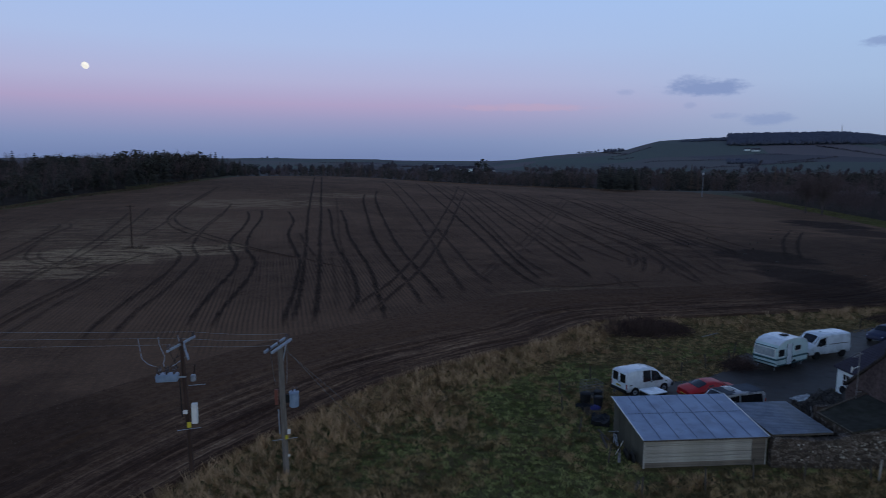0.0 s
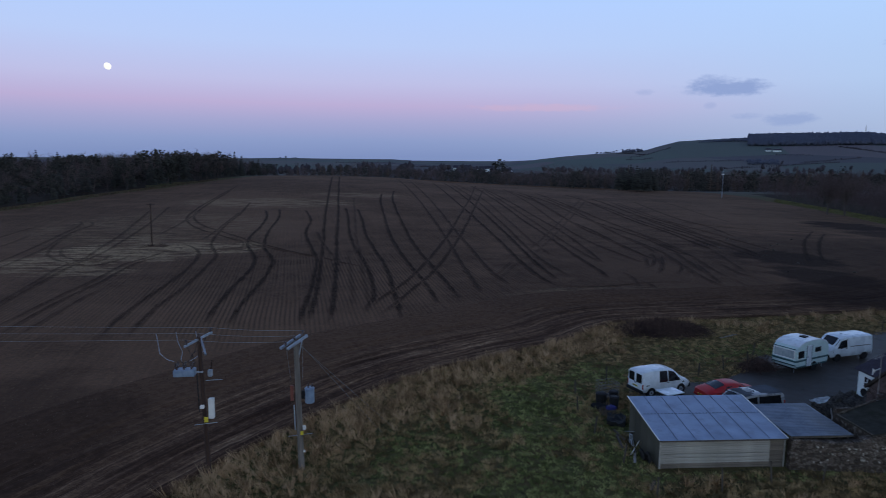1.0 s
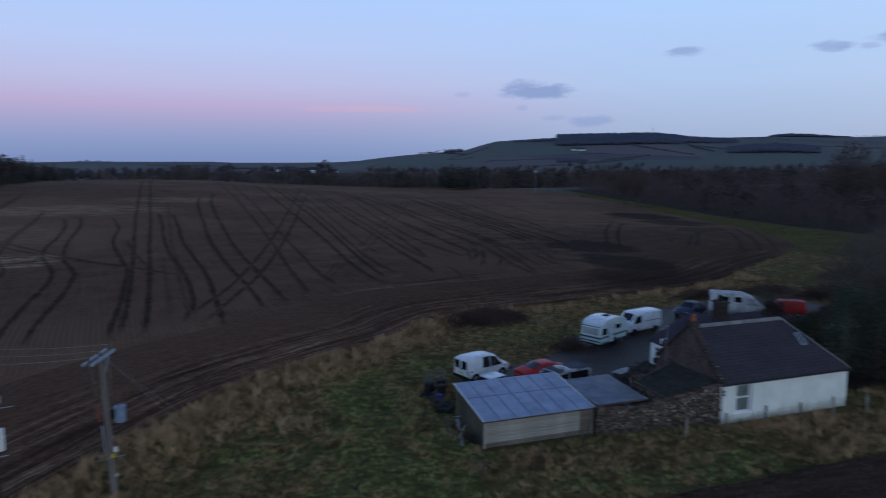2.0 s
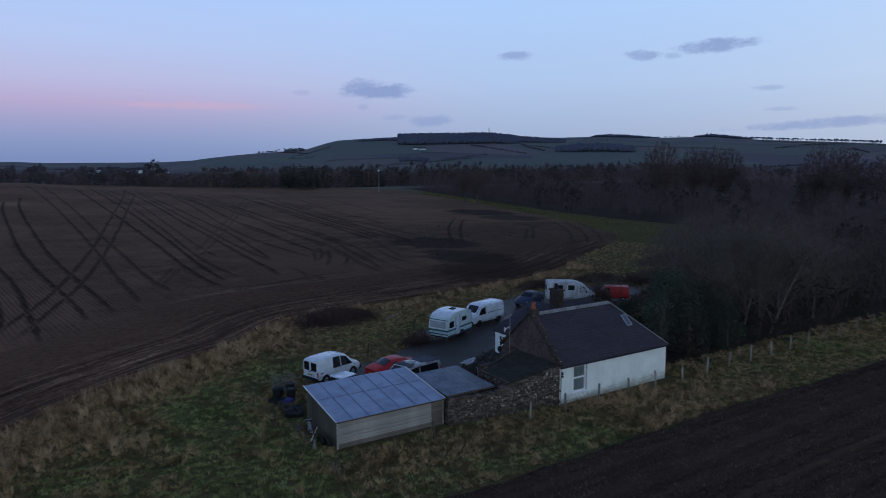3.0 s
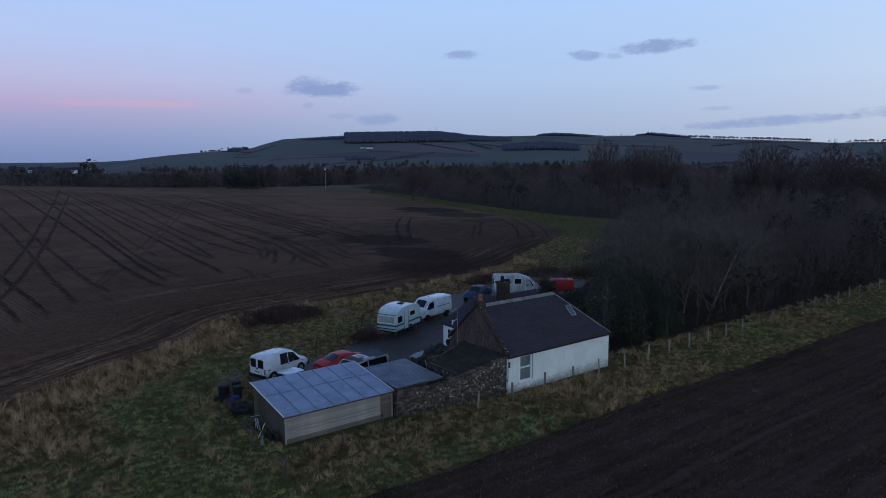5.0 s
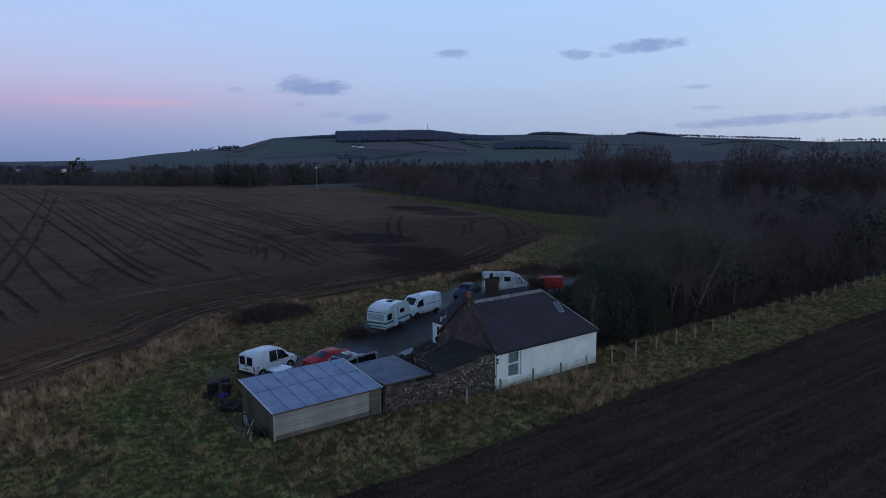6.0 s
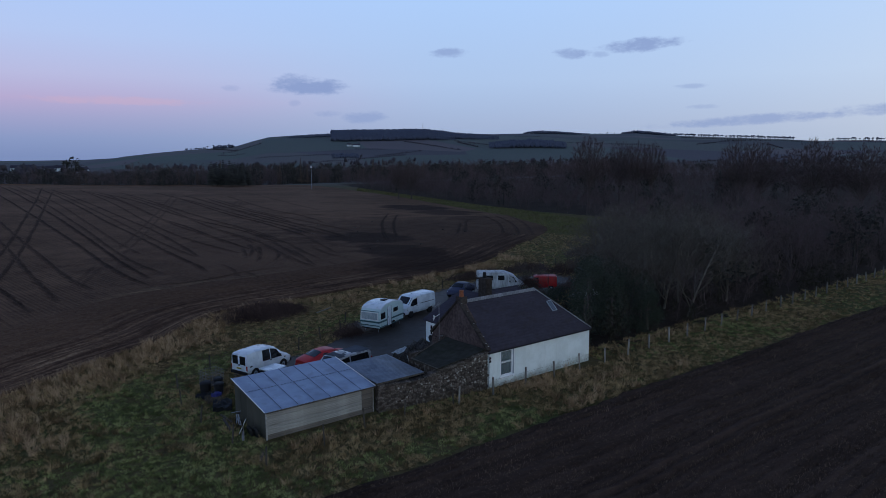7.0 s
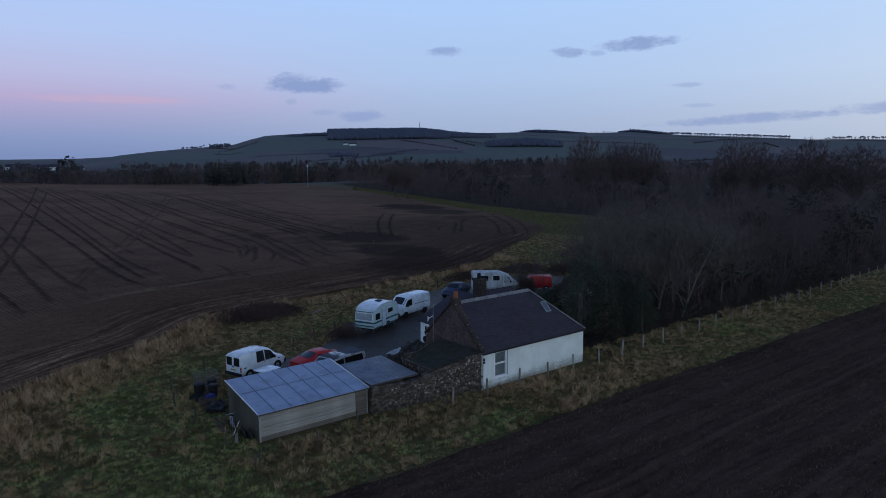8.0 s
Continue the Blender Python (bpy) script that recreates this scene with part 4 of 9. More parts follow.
# ---- the cottage ----
def slate_slope(name, a, b, c, d, parent, course=0.21, width=0.30, mat=None, lift=0.02):
    """A roof slope from eave a-b to ridge d-c, laid in overlapping courses of slates as one joined skin."""
    a, b, c, d = (Vector(v) for v in (a, b, c, d))
    rng = random.Random(int(a.x * 10 + b.x * 7 + c.z * 13))
    nrm = (b - a).cross(d - a).normalized()
    if nrm.z < 0:
        nrm = -nrm
    rows = max(3, int((d - a).length / course))
    verts, faces = [], []
    for r in range(rows):
        f0, f1 = r / rows, min((r + 1.25) / rows, 1.0)
        la, lb = a.lerp(d, f0), b.lerp(c, f0)
        ua, ub = a.lerp(d, f1), b.lerp(c, f1)
        n = max(1, int(round((lb - la).length / width)))
        off = 0.5 / n if r % 2 else 0.0
        cuts = sorted({0.0, 1.0, *[min(1, k / n + off) for k in range(n + 1)]})
        for u, v in zip(cuts, cuts[1:]):
            j = rng.uniform(-0.006, 0.008)
            g = 0.006 / max((lb - la).length, 0.1)
            i = len(verts)
            verts += [la.lerp(lb, u + g) + nrm * (0.008 + j * 0.3), la.lerp(lb, v - g) + nrm * (0.008 + j * 0.3), ua.lerp(ub, v - g) + nrm * 0.006, ua.lerp(ub, u + g) + nrm * 0.006]
            verts += [la.lerp(lb, u + g) - nrm * 0.004, la.lerp(lb, v - g) - nrm * 0.004]
            faces += [(i, i + 1, i + 2, i + 3), (i + 4, i + 5, i + 1, i)]
    return raw_mesh(name, verts, faces, mat or SLATE, parent)


def deck(name, corners, thick, mat, parent):
    """A flat slab under the given top corners."""
    bm = bmesh.new()
    top = [bm.verts.new(c) for c in corners]
    low = [bm.verts.new((c[0], c[1], c[2] - thick)) for c in corners]
    n = len(top)
    bm.faces.new(top), bm.faces.new(low[::-1])
    for i in range(n):
        bm.faces.new((top[i], low[i], low[(i + 1) % n], top[(i + 1) % n]))
    return part(name, bm, mat, parent)


STONE_MESHES = []


def stone_meshes():
    rng = random.Random(8)
    for k in range(7):
        bm = bmesh.new()
        box(bm, (0, 0, 0), (1, 1, 1))
        bmesh.ops.bevel(bm, geom=bm.edges[:], offset=0.17, segments=1, affect="EDGES")
        for v in bm.verts:
            v.co += Vector((rng.uniform(-0.07, 0.07), rng.uniform(-0.07, 0.07), rng.uniform(-0.07, 0.07)))
        me = bpy.data.meshes.new("stone")
        bm.to_mesh(me)
        bm.free()
        me.materials.append(STONE)
        STONE_MESHES.append(me)


stone_meshes()
PALESTONE = material("pale_flecked_stone", (0.13, 0.118, 0.100), (0.36, 0.335, 0.295), scale=7.0, rough=0.9, bump=0.4, each=0.5)
GABLESTONE = material("brown_gable_stone", (0.050, 0.036, 0.034), (0.120, 0.088, 0.080), scale=5.0, rough=0.95, bump=0.5, each=0.2)
PALE_MESHES = [me.copy() for me in STONE_MESHES]
for me in PALE_MESHES:
    me.materials.clear()
    me.materials.append(PALESTONE)
    me.transform(Matrix.Diagonal((0.42, 1, 0.5, 1)))
GABLE_MESHES = [me.copy() for me in STONE_MESHES]
for me in GABLE_MESHES:
    me.materials.clear()
    me.materials.append(GABLESTONE)


def stones_on(parent, origin, along, length, z0, top_at, depth=0.10, size=0.25, seed=1, most=300, name="stone", kinds=STONE_MESHES):
    """Rubble stones set into the face of a wall that runs from origin along a direction; top_at gives its height."""
    rng = random.Random(seed)
    o, a = Vector(origin), Vector(along).normalized()
    yaw = math.atan2(a.y, a.x)
    z, count = z0, 0
    while z < 6 and count < most:
        hgt = rng.uniform(0.09, 0.20)
        u = rng.uniform(-0.2, 0)
        while u < length and count < most:
            w = rng.uniform(0.6, 1.5) * size
            mid = u + w / 2
            if 0.08 < mid < length - 0.08 and z + hgt < top_at(mid):
                ob = new(name, rng.choice(kinds))
                ob.parent = parent
                p = o + a * mid
                ob.matrix_basis = pose(p.x, p.y, z + hgt / 2 + rng.uniform(-0.05, 0.05), rng.uniform(-6, 6), rng.uniform(-20, 20), math.degrees(yaw) + rng.uniform(-4, 4)) @ Matrix.Diagonal((w * rng.uniform(0.7, 1.0), depth * rng.uniform(0.7, 1.4), hgt * rng.uniform(0.6, 1.05), 1))
                count += 1
            u += w
        z += hgt


L, D, EAVE, TOP = 9.93, 6.0, 2.45, 5.28
cottage = thing("cottage", pose(0, 0, 0), "single-storey white cottage with slate roof and stone gable", "house")
WALL = 0.5


def build_cottage():
    # front wall with the window opening cut through it: four blocks round the hole
    wx0, wx1, wz0, wz1 = 1.10, 2.22, 0.60, 2.36
    bm = bmesh.new()
    for x0, x1, z0, z1 in ((0, wx0, -0.3, EAVE), (wx1, L, -0.3, EAVE), (wx0, wx1, -0.3, wz0), (wx0, wx1, wz1, EAVE)):
        box(bm, ((x0 + x1) / 2, WALL / 2, (z0 + z1) / 2), (x1 - x0, WALL, z1 - z0))
    bmesh.ops.remove_doubles(bm, verts=bm.verts[:], dist=0.001)
    part("front_wall", bm, HARLING, cottage, "whitewashed front wall stained near the ground")
    part("rear_wall", boxed((L / 2, D - WALL / 2, EAVE / 2), (L, WALL, EAVE + 0.2)), WHITEWASH, cottage)
    part("end_wall", boxed((L - WALL / 2, D / 2, EAVE / 2), (WALL, D - 2 * WALL, EAVE + 0.2)), WHITEWASH, cottage)
    gable = part("gable_wall", prism([(0.02, -0.1), (D - 0.02, -0.1), (D - 0.02, EAVE), (D / 2, TOP + 0.14), (0.02, EAVE)], -0.03, WALL - 0.03, "x"), GABLESTONE, cottage, "brown rubble stone gable")
    stones_on(gable, (-0.05, D, 0), (0, -1, 0), D, 0.1, lambda u: EAVE - 0.1 + (TOP - EAVE) * (1 - abs(u - D / 2) / (D / 2)), seed=4, most=300, size=0.34, depth=0.05, kinds=GABLE_MESHES)
    win = part("window", boxed(((wx0 + wx1) / 2, 0.115, (wz0 + wz1) / 2), (wx1 - wx0, 0.03, wz1 - wz0)), CURTAIN, cottage, "white sash window of two panes")
    bm = bmesh.new()
    for c, s in ((((wx0 + wx1) / 2, 0.035, wz1 - 0.04), (wx1 - wx0, 0.1, 0.08)), (((wx0 + wx1) / 2, 0.035, wz0 + 0.05), (wx1 - wx0, 0.1, 0.1)),
                 ((wx0 + 0.045, 0.035, (wz0 + wz1) / 2), (0.09, 0.1, wz1 - wz0 - 0.18)), ((wx1 - 0.045, 0.035, (wz0 + wz1) / 2), (0.09, 0.1, wz1 - wz0 - 0.18)),
                 (((wx0 + wx1) / 2, 0.030, 1.54), (wx1 - wx0 - 0.18, 0.11, 0.09))):
        box(bm, c, s)
    part("window_frame", bm, FRAME_BRIGHT, win)
    for z0, z1 in ((wz0 + 0.1, 1.495), (1.585, wz1 - 0.08)):
        part("pane", boxed(((wx0 + wx1) / 2, 0.075, (z0 + z1) / 2), (wx1 - wx0 - 0.18, 0.012, z1 - z0)), PANE, win)
    part("window_sill", boxed(((wx0 + wx1) / 2, -0.03, wz0 - 0.05), (wx1 - wx0 + 0.16, 0.22, 0.1)), FRAME_BRIGHT, win)
    # blue-grey strip, only along the right side of the opening
    part("side_strip", boxed((wx1 + 0.06, -0.006, (wz0 + wz1) / 2), (0.12, 0.02, wz1 - wz0)), BLUE_GREY, win, "blue-grey strip along one side of the window")
    # roof: gable at one end, hip at the other
    o = 0.10
    dz = -0.03
    hx = L - 2.75
    fa, fb, ra, rb = (0.1, -o, EAVE - dz), (L + o, -o, EAVE - dz), (0.1, D + o, EAVE - dz), (L + o, D + o, EAVE - dz)
    r0, r1 = (0.1, D / 2, TOP), (hx, D / 2, TOP)
    roof = deck("roof", [fa, fb, r1, r0], 0.1, SLATE, cottage)
    tagged(roof, "dark slate roof with pale ridge")
    slate_slope("slate_course", fa, fb, r1, r0, roof)
    deck("roof_rear", [r0, r1, rb, ra], 0.1, SLATE, roof)
    slate_slope("slate_course", rb, ra, r0, r1, roof)
    deck("roof_hip", [fb, rb, r1], 0.1, SLATE, roof)
    slate_slope("slate_course", fb, rb, r1, r1, roof)
    # ridge and hip tiles
    me = None
    n = 17
    for k in range(n):
        u0, u1 = 0.35 + (hx - 0.35) * k / n, 0.35 + (hx - 0.35) * (k + 1) / n - 0.015
        bm = prism([(-0.17, -0.13), (-0.03, 0.05), (0.03, 0.05), (0.17, -0.13), (0.13, -0.15), (0, 0.0), (-0.13, -0.15)], 0, u1 - u0, "x")
        part("ridge_tile", bm, RIDGE, roof, at=pose(u0, D / 2, TOP + 0.05))
    for end in (fb, rb):
        a, b = Vector(end), Vector(r1)
        for k in range(12):
            p, q = a.lerp(b, k / 12), a.lerp(b, (k + 0.96) / 12)
            bm = bmesh.new()
            m = (q - p).to_track_quat("Y", "Z").to_matrix().to_4x4()
            box(bm, (p + q) / 2 + Vector((0, 0, 0.045)), (0.16, (q - p).length, 0.05), m)
            part("hip_tile", bm, RIDGE, roof)
    # skew stones up the gable, patched with pale lichen
    rng = random.Random(3)
    for y0, y1 in ((-o, D / 2), (D + o, D / 2)):
        for k in range(9):
            f0, f1 = k / 9, (k + 0.95) / 9
            p = Vector((0.06, y0 + (y1 - y0) * f0, EAVE - dz + (TOP - EAVE + dz) * f0 + 0.12))
            q = Vector((0.06, y0 + (y1 - y0) * f1, EAVE - dz + (TOP - EAVE + dz) * f1 + 0.12))
            bm = bmesh.new()
            box(bm, (p + q) / 2, (0.34, (q - p).length, 0.16), (q - p).to_track_quat("Y", "Z").to_matrix().to_4x4())
            part("skew_stone", bm, BRICKBROWN, cottage, bevel=0.02)
            if rng.random() < 0.75:
                c = p.lerp(q, rng.random())
                part("lichen_patch", boxed((c.x + rng.uniform(0.0, 0.14), c.y, c.z + 0.075), (0.10, rng.uniform(0.06, 0.2), 0.02)), LICHEN, cottage, bevel=0.008)
    # stump of a chimney with an orange clay pot
    stack = part("chimney_stump", boxed((0.28, D / 2, TOP + 0.1), (0.55, 0.62, 0.5)), BRICKBROWN, cottage, bevel=0.02)
    bm = bmesh.new()
    rod(bm, (0.28, D / 2, TOP + 0.32), (0.28, D / 2, TOP + 0.72), 0.17, 0.12, 14)
    rod(bm, (0.28, D / 2, TOP + 0.70), (0.28, D / 2, TOP + 0.77), 0.15, 0.15, 14)
    part("chimney_pot", bm, TERRACOTTA, stack, "orange clay chimney pot", smooth=40)
    # roof light
    slope = Vector((0, D / 2, TOP - EAVE)).normalized()
    m = Matrix.Translation((7.72, 1.72, EAVE + 0.05 + 1.72 * (TOP - EAVE) / (D / 2) + 0.03)) @ Matrix.Identity(4) @ slope.to_track_quat("Y", "Z").to_matrix().to_4x4()
    bm = bmesh.new()
    for c, s in (((0, 0.43, 0), (0.48, 0.04, 0.09)), ((0, -0.43, 0), (0.48, 0.04, 0.09)), ((0.22, 0, 0), (0.04, 0.82, 0.09)), ((-0.22, 0, 0), (0.04, 0.82, 0.09))):
        box(bm, c, s)
    light = part("roof_light", bm, BLUE_GREY, roof, "blue-grey framed skylight", at=m)
    part("pane", boxed((0, 0, 0.02), (0.40, 0.82, 0.02)), GLASS_SKY, light)
    # gutter and down pipe
    bm = prism([(-0.06, 0), (-0.05, -0.06), (0.05, -0.06), (0.06, 0), (0.04, 0), (0.035, -0.045), (-0.035, -0.045), (-0.04, 0)], 0.0, L + 0.1, "x")
    part("gutter", bm, PLASTIC, cottage, at=pose(0, -o - 0.03, EAVE - dz - 0.04))
    part("down_pipe", rodded((0.10, -0.04, 0.1), (0.10, -0.04, EAVE - 0.1), 0.028), GALV, cottage)
    for z in (2.05, 1.85):
        part("wall_box", boxed((0.18, -0.05, z), (0.14, 0.1, 0.14)), PLASTIC, cottage, bevel=0.01)


GLASS_SKY = glass_dark("skylight_glass", (0.10, 0.12, 0.15), 0.12)
build_cottage()


def build_rear_wing():
    wing = thing("rear_wing", pose(0, 0, 0), "low slate-roofed rear wing with white end wall and chimney", "house wing")
    # a gabled range that runs back from the cottage, with a short cross range on its far side
    x0, x1, y0, y1, ev, xr, tp = 3.3, 10.8, 6.05, 11.3, 2.06, 7.05, 3.90
    part("side_wall", boxed((x0 + 0.2, (y0 + y1) / 2 - 0.2, ev / 2), (0.4, y1 - y0 - 0.4, ev)), WHITEWASH, wing, "white side wall facing the yard")
    part("side_wall", boxed((x1 - 0.2, (y0 + y1) / 2 - 0.2, ev / 2), (0.4, y1 - y0 - 0.4, ev)), WHITEWASH, wing)
    part("gable_wall", prism([(x0, -0.1), (x1, -0.1), (x1, ev), (xr, tp - 0.08), (x0, ev)], y1 - 0.4, y1), WHITEWASH, wing)
    win = part("window", boxed((x0 - 0.005, 10.35, 1.25), (0.05, 0.62, 0.78)), GLASS, wing, "small dark window with white bars")
    for y in (10.04, 10.35, 10.66):
        part("bar", boxed((x0 - 0.03, y, 1.25), (0.04, 0.04, 0.78)), FRAME_WHITE, win)
    for z in (0.86, 1.25, 1.64):
        part("rail", boxed((x0 - 0.034, 10.35, z), (0.04, 0.66, 0.04)), FRAME_WHITE, win)
    part("wall_disc", rodded((x0 - 0.03, 10.55, 0.55), (x0 - 0.12, 10.55, 0.55), 0.27, 0.27, 18), PLASTIC, wing, "round black lid on the wall")
    wa, wb, wc, wd = (x0 - 0.22, y1 + 0.14, ev - 0.05), (x0 - 0.22, y0 - 0.05, ev - 0.05), (xr, y0 - 1.5, tp), (xr, y1 + 0.14, tp)
    roof = deck("roof", [wa, wb, (xr, y0 - 0.05, tp), wd], 0.1, SLATE, wing)
    slate_slope("slate_course", wa, wb, (xr, y0 - 0.05, tp), wd, roof)
    ea, eb = (x1 + 0.2, y0 - 0.05, ev - 0.05), (x1 + 0.2, y1 + 0.14, ev - 0.05)
    deck("roof_rear", [ea, eb, wd, (xr, y0 - 0.05, tp)], 0.1, SLATE, roof)
    slate_slope("slate_course", ea, eb, wd, (xr, y0 - 0.05, tp), roof)
    deck("roof_valley", [(xr - 1.2, y0 - 0.02, tp - 0.58), (xr + 1.2, y0 - 0.02, tp - 0.58), wc], 0.08, SLATE, roof)
    for k in range(14):
        v = y0 - 0.1 + (y1 + 0.2 - y0) * k / 14
        part("ridge_tile", prism([(-0.15, -0.1), (0, 0.05), (0.15, -0.1), (0, 0.0)], 0, (y1 + 0.2 - y0) / 14 - 0.015), SLATE, roof, at=pose(xr, v, tp + 0.04))
    ca, cb = (xr + 0.3, 6.4, 2.6), (11.4, 6.4, 2.6)
    ra, rb = (xr + 0.3, 9.0, 4.15), (11.2, 9.0, 4.15)
    cross = deck("cross_roof", [ca, cb, rb, ra], 0.1, SLATE, wing)
    slate_slope("slate_course", ca, cb, rb, ra, cross)
    deck("cross_roof_rear", [ra, rb, (11.4, 11.2, 2.6), (xr + 0.3, 11.2, 2.6)], 0.1, SLATE, cross)
    part("end_wall", prism([(6.5, -0.1), (11.1, -0.1), (11.1, 2.55), (9.0, 4.05), (6.5, 2.55)], 10.85, 11.15, "x"), WHITEWASH, wing)
    st = part("chimney", boxed((7.12, 8.42, 4.45), (0.66, 0.95, 1.6)), BRICKBROWN, wing, "dark stone chimney with one pot", bevel=0.03)
    part("cap", boxed((7.12, 8.42, 5.28), (0.80, 1.10, 0.12)), BRICKBROWN, st, bevel=0.02)
    part("chimney_pot", rodded((7.12, 8.5, 5.33), (7.12, 8.5, 5.78), 0.17, 0.13, 12), PLASTIC, st, smooth=40)


build_rear_wing()


def build_aerial():
    a = thing("television_aerial", pose(-0.35, 4.7, 0), "thin television aerial mast with two antennas on the gable", "aerial")
    part("mast", rodded((0, 0, 2.0), (0, 0, 5.0), 0.025), WIRE, a)
    part("bracket", boxed((0.2, 0, 2.6), (0.4, 0.05, 0.05)), WIRE, a)
    part("bracket", boxed((0.2, 0, 2.2), (0.4, 0.05, 0.05)), WIRE, a)
    m = pose(0, 0, 0, 0, 0, 35)
    bm = rodded(m @ Vector((-1.15, 0, 4.9)), m @ Vector((0.35, 0, 4.9)), 0.016)
    for k in range(9):
        u = -1.1 + k * 0.16
        rod(bm, m @ Vector((u, -0.16, 4.92)), m @ Vector((u, 0.16, 4.92)), 0.008, n=5)
    part("upper_antenna", bm, WIRE, a)
    bm = rodded(m @ Vector((-1.15, 0, 4.2)), m @ Vector((0.05, 0, 4.15)), 0.022)
    bm2 = prism([(-1.2, 4.02), (-1.2, 4.38), (-0.8, 4.2)], -0.015, 0.015)
    for v in bm2.verts:
        v.co = m @ v.co
    part("lower_antenna", bm, FRAME_WHITE, a)
    part("reflector", bm2, FRAME_WHITE, a, "small white triangular reflector")


build_aerial()


# ---- outhouse, wall, tin roof and shed ----
def build_outhouse():
    h = thing("outhouse", pose(0, 0, 0), "low outhouse with sagging dark felt roof against the gable", "outhouse")
    part("side_wall", boxed((-3.5, 2.2, 0.95), (0.3, 2.9, 1.95)), RUBBLE, h)
    part("back_wall", boxed((-1.75, 3.85, 1.1), (3.4, 0.3, 2.1)), RUBBLE, h)
    bm = bmesh.new()
    n = 8
    rows = []
    for i in range(n + 1):
        f = i / n
        x = -3.75 + 3.68 * f
        y0, y1 = 0.42 - 0.22 * f, 3.15 + 1.1 * f
        row = []
        for j in range(n + 1):
            g = j / n
            z = 2.02 + 0.62 * f - 0.10 * math.sin(math.pi * f) * math.sin(math.pi * g) + 0.03 * math.sin(7 * f + 5 * g)
            row.append((x, y0 + (y1 - y0) * g, z))
        rows.append(row)
    top = [[bm.verts.new(p) for p in r] for r in rows]
    low = [[bm.verts.new((p[0], p[1], p[2] - 0.08)) for p in r] for r in rows]
    for i in range(n):
        for j in range(n):
            bm.faces.new((top[i][j], top[i + 1][j], top[i + 1][j + 1], top[i][j + 1]))
            bm.faces.new((low[i][j], low[i][j + 1], low[i + 1][j + 1], low[i + 1][j]))
    for i in range(n):
        bm.faces.new((top[i][0], low[i][0], low[i + 1][0], top[i + 1][0]))
        bm.faces.new((top[i][n], top[i + 1][n], low[i + 1][n], low[i][n]))
        bm.faces.new((top[0][i], top[0][i + 1], low[0][i + 1], low[0][i]))
        bm.faces.new((top[n][i], low[n][i], low[n][i + 1], top[n][i + 1]))
    part("felt_roof", bm, FELT, h, "dark green-black roofing felt", smooth=40)
    part("edge_batten", rodded((-3.78, 0.4, 2.07), (-3.78, 3.15, 2.07), 0.04, n=6), OLDWOOD, h)
    part("edge_batten", rodded((-3.7, 3.2, 2.1), (-0.1, 4.28, 2.7), 0.04, n=6), OLDWOOD, h)


build_outhouse()

WALL_A, WALL_B = Vector((-7.72, 0.95, 0)), Vector((-0.01, -0.03, 0))


def wall_top(u):
    f = u / (WALL_B - WALL_A).length
    return 1.56 + 0.04 * math.sin(u * 2.1) + 0.36 * float(ease(0.42, 0.56, f)) + 0.56 * max(0.0, (f - 0.55) / 0.45)


def build_stone_wall():
    a = WALL_B - WALL_A
    n, side = 22, Vector((-a.y, a.x, 0)).normalized() * 0.42
    bm = bmesh.new()
    rows = []
    for i in range(n + 1):
        p = WALL_A + a * (i / n)
        z = wall_top(a.length * i / n)
        rows.append([bm.verts.new(q) for q in ((p.x, p.y, -0.1), (p.x, p.y, z), (p.x + side.x, p.y + side.y, z), (p.x + side.x, p.y + side.y, -0.1))])
    for r, s in zip(rows, rows[1:]):
        for k in range(3):
            bm.faces.new((r[k], s[k], s[k + 1], r[k + 1]))
    bm.faces.new(rows[0]), bm.faces.new(rows[-1][::-1])
    w = part("stone_wall", bm, RUBBLE)
    tagged(w, "old mortared rubble stone wall with pale flecks", "wall")
    stones_on(w, WALL_A, a, a.length, 0.3, wall_top, seed=11, most=300, size=0.31, depth=0.08)
    q = random.Random(15)
    for k in range(120):
        u = a.length * (0.12 + 0.86 * q.random() ** 0.6)
        p = WALL_A + a.normalized() * u
        ob = new("stone", q.choice(PALE_MESHES))
        ob.parent = w
        r = q.uniform(0.10, 0.26)
        ob.matrix_basis = pose(p.x, p.y - 0.015, q.uniform(0.45, wall_top(u) - 0.12), q.uniform(-10, 10), q.uniform(-60, 60), math.degrees(math.atan2(a.y, a.x))) @ Matrix.Diagonal((r, 0.11, r * q.uniform(0.7, 1.3), 1))
    rng = random.Random(21)
    u = 0.1
    while u < a.length - 0.2:
        k = rng.uniform(0.35, 0.6)
        p = WALL_A + a.normalized() * (u + k / 2) + side * 0.5
        ob = new("cope_stone", rng.choice(STONE_MESHES))
        ob.parent = w
        ob.matrix_basis = pose(p.x, p.y, wall_top(u + k / 2) - 0.01, 0, rng.uniform(-4, 4), math.degrees(math.atan2(a.y, a.x))) @ Matrix.Diagonal((k * 0.96, 0.5, 0.13, 1))
        u += k
    part("brace", rodded((-1.4, -0.05, 1.2), (-0.1, -0.16, 1.75), 0.03, n=6), OLDWOOD, w)


build_stone_wall()


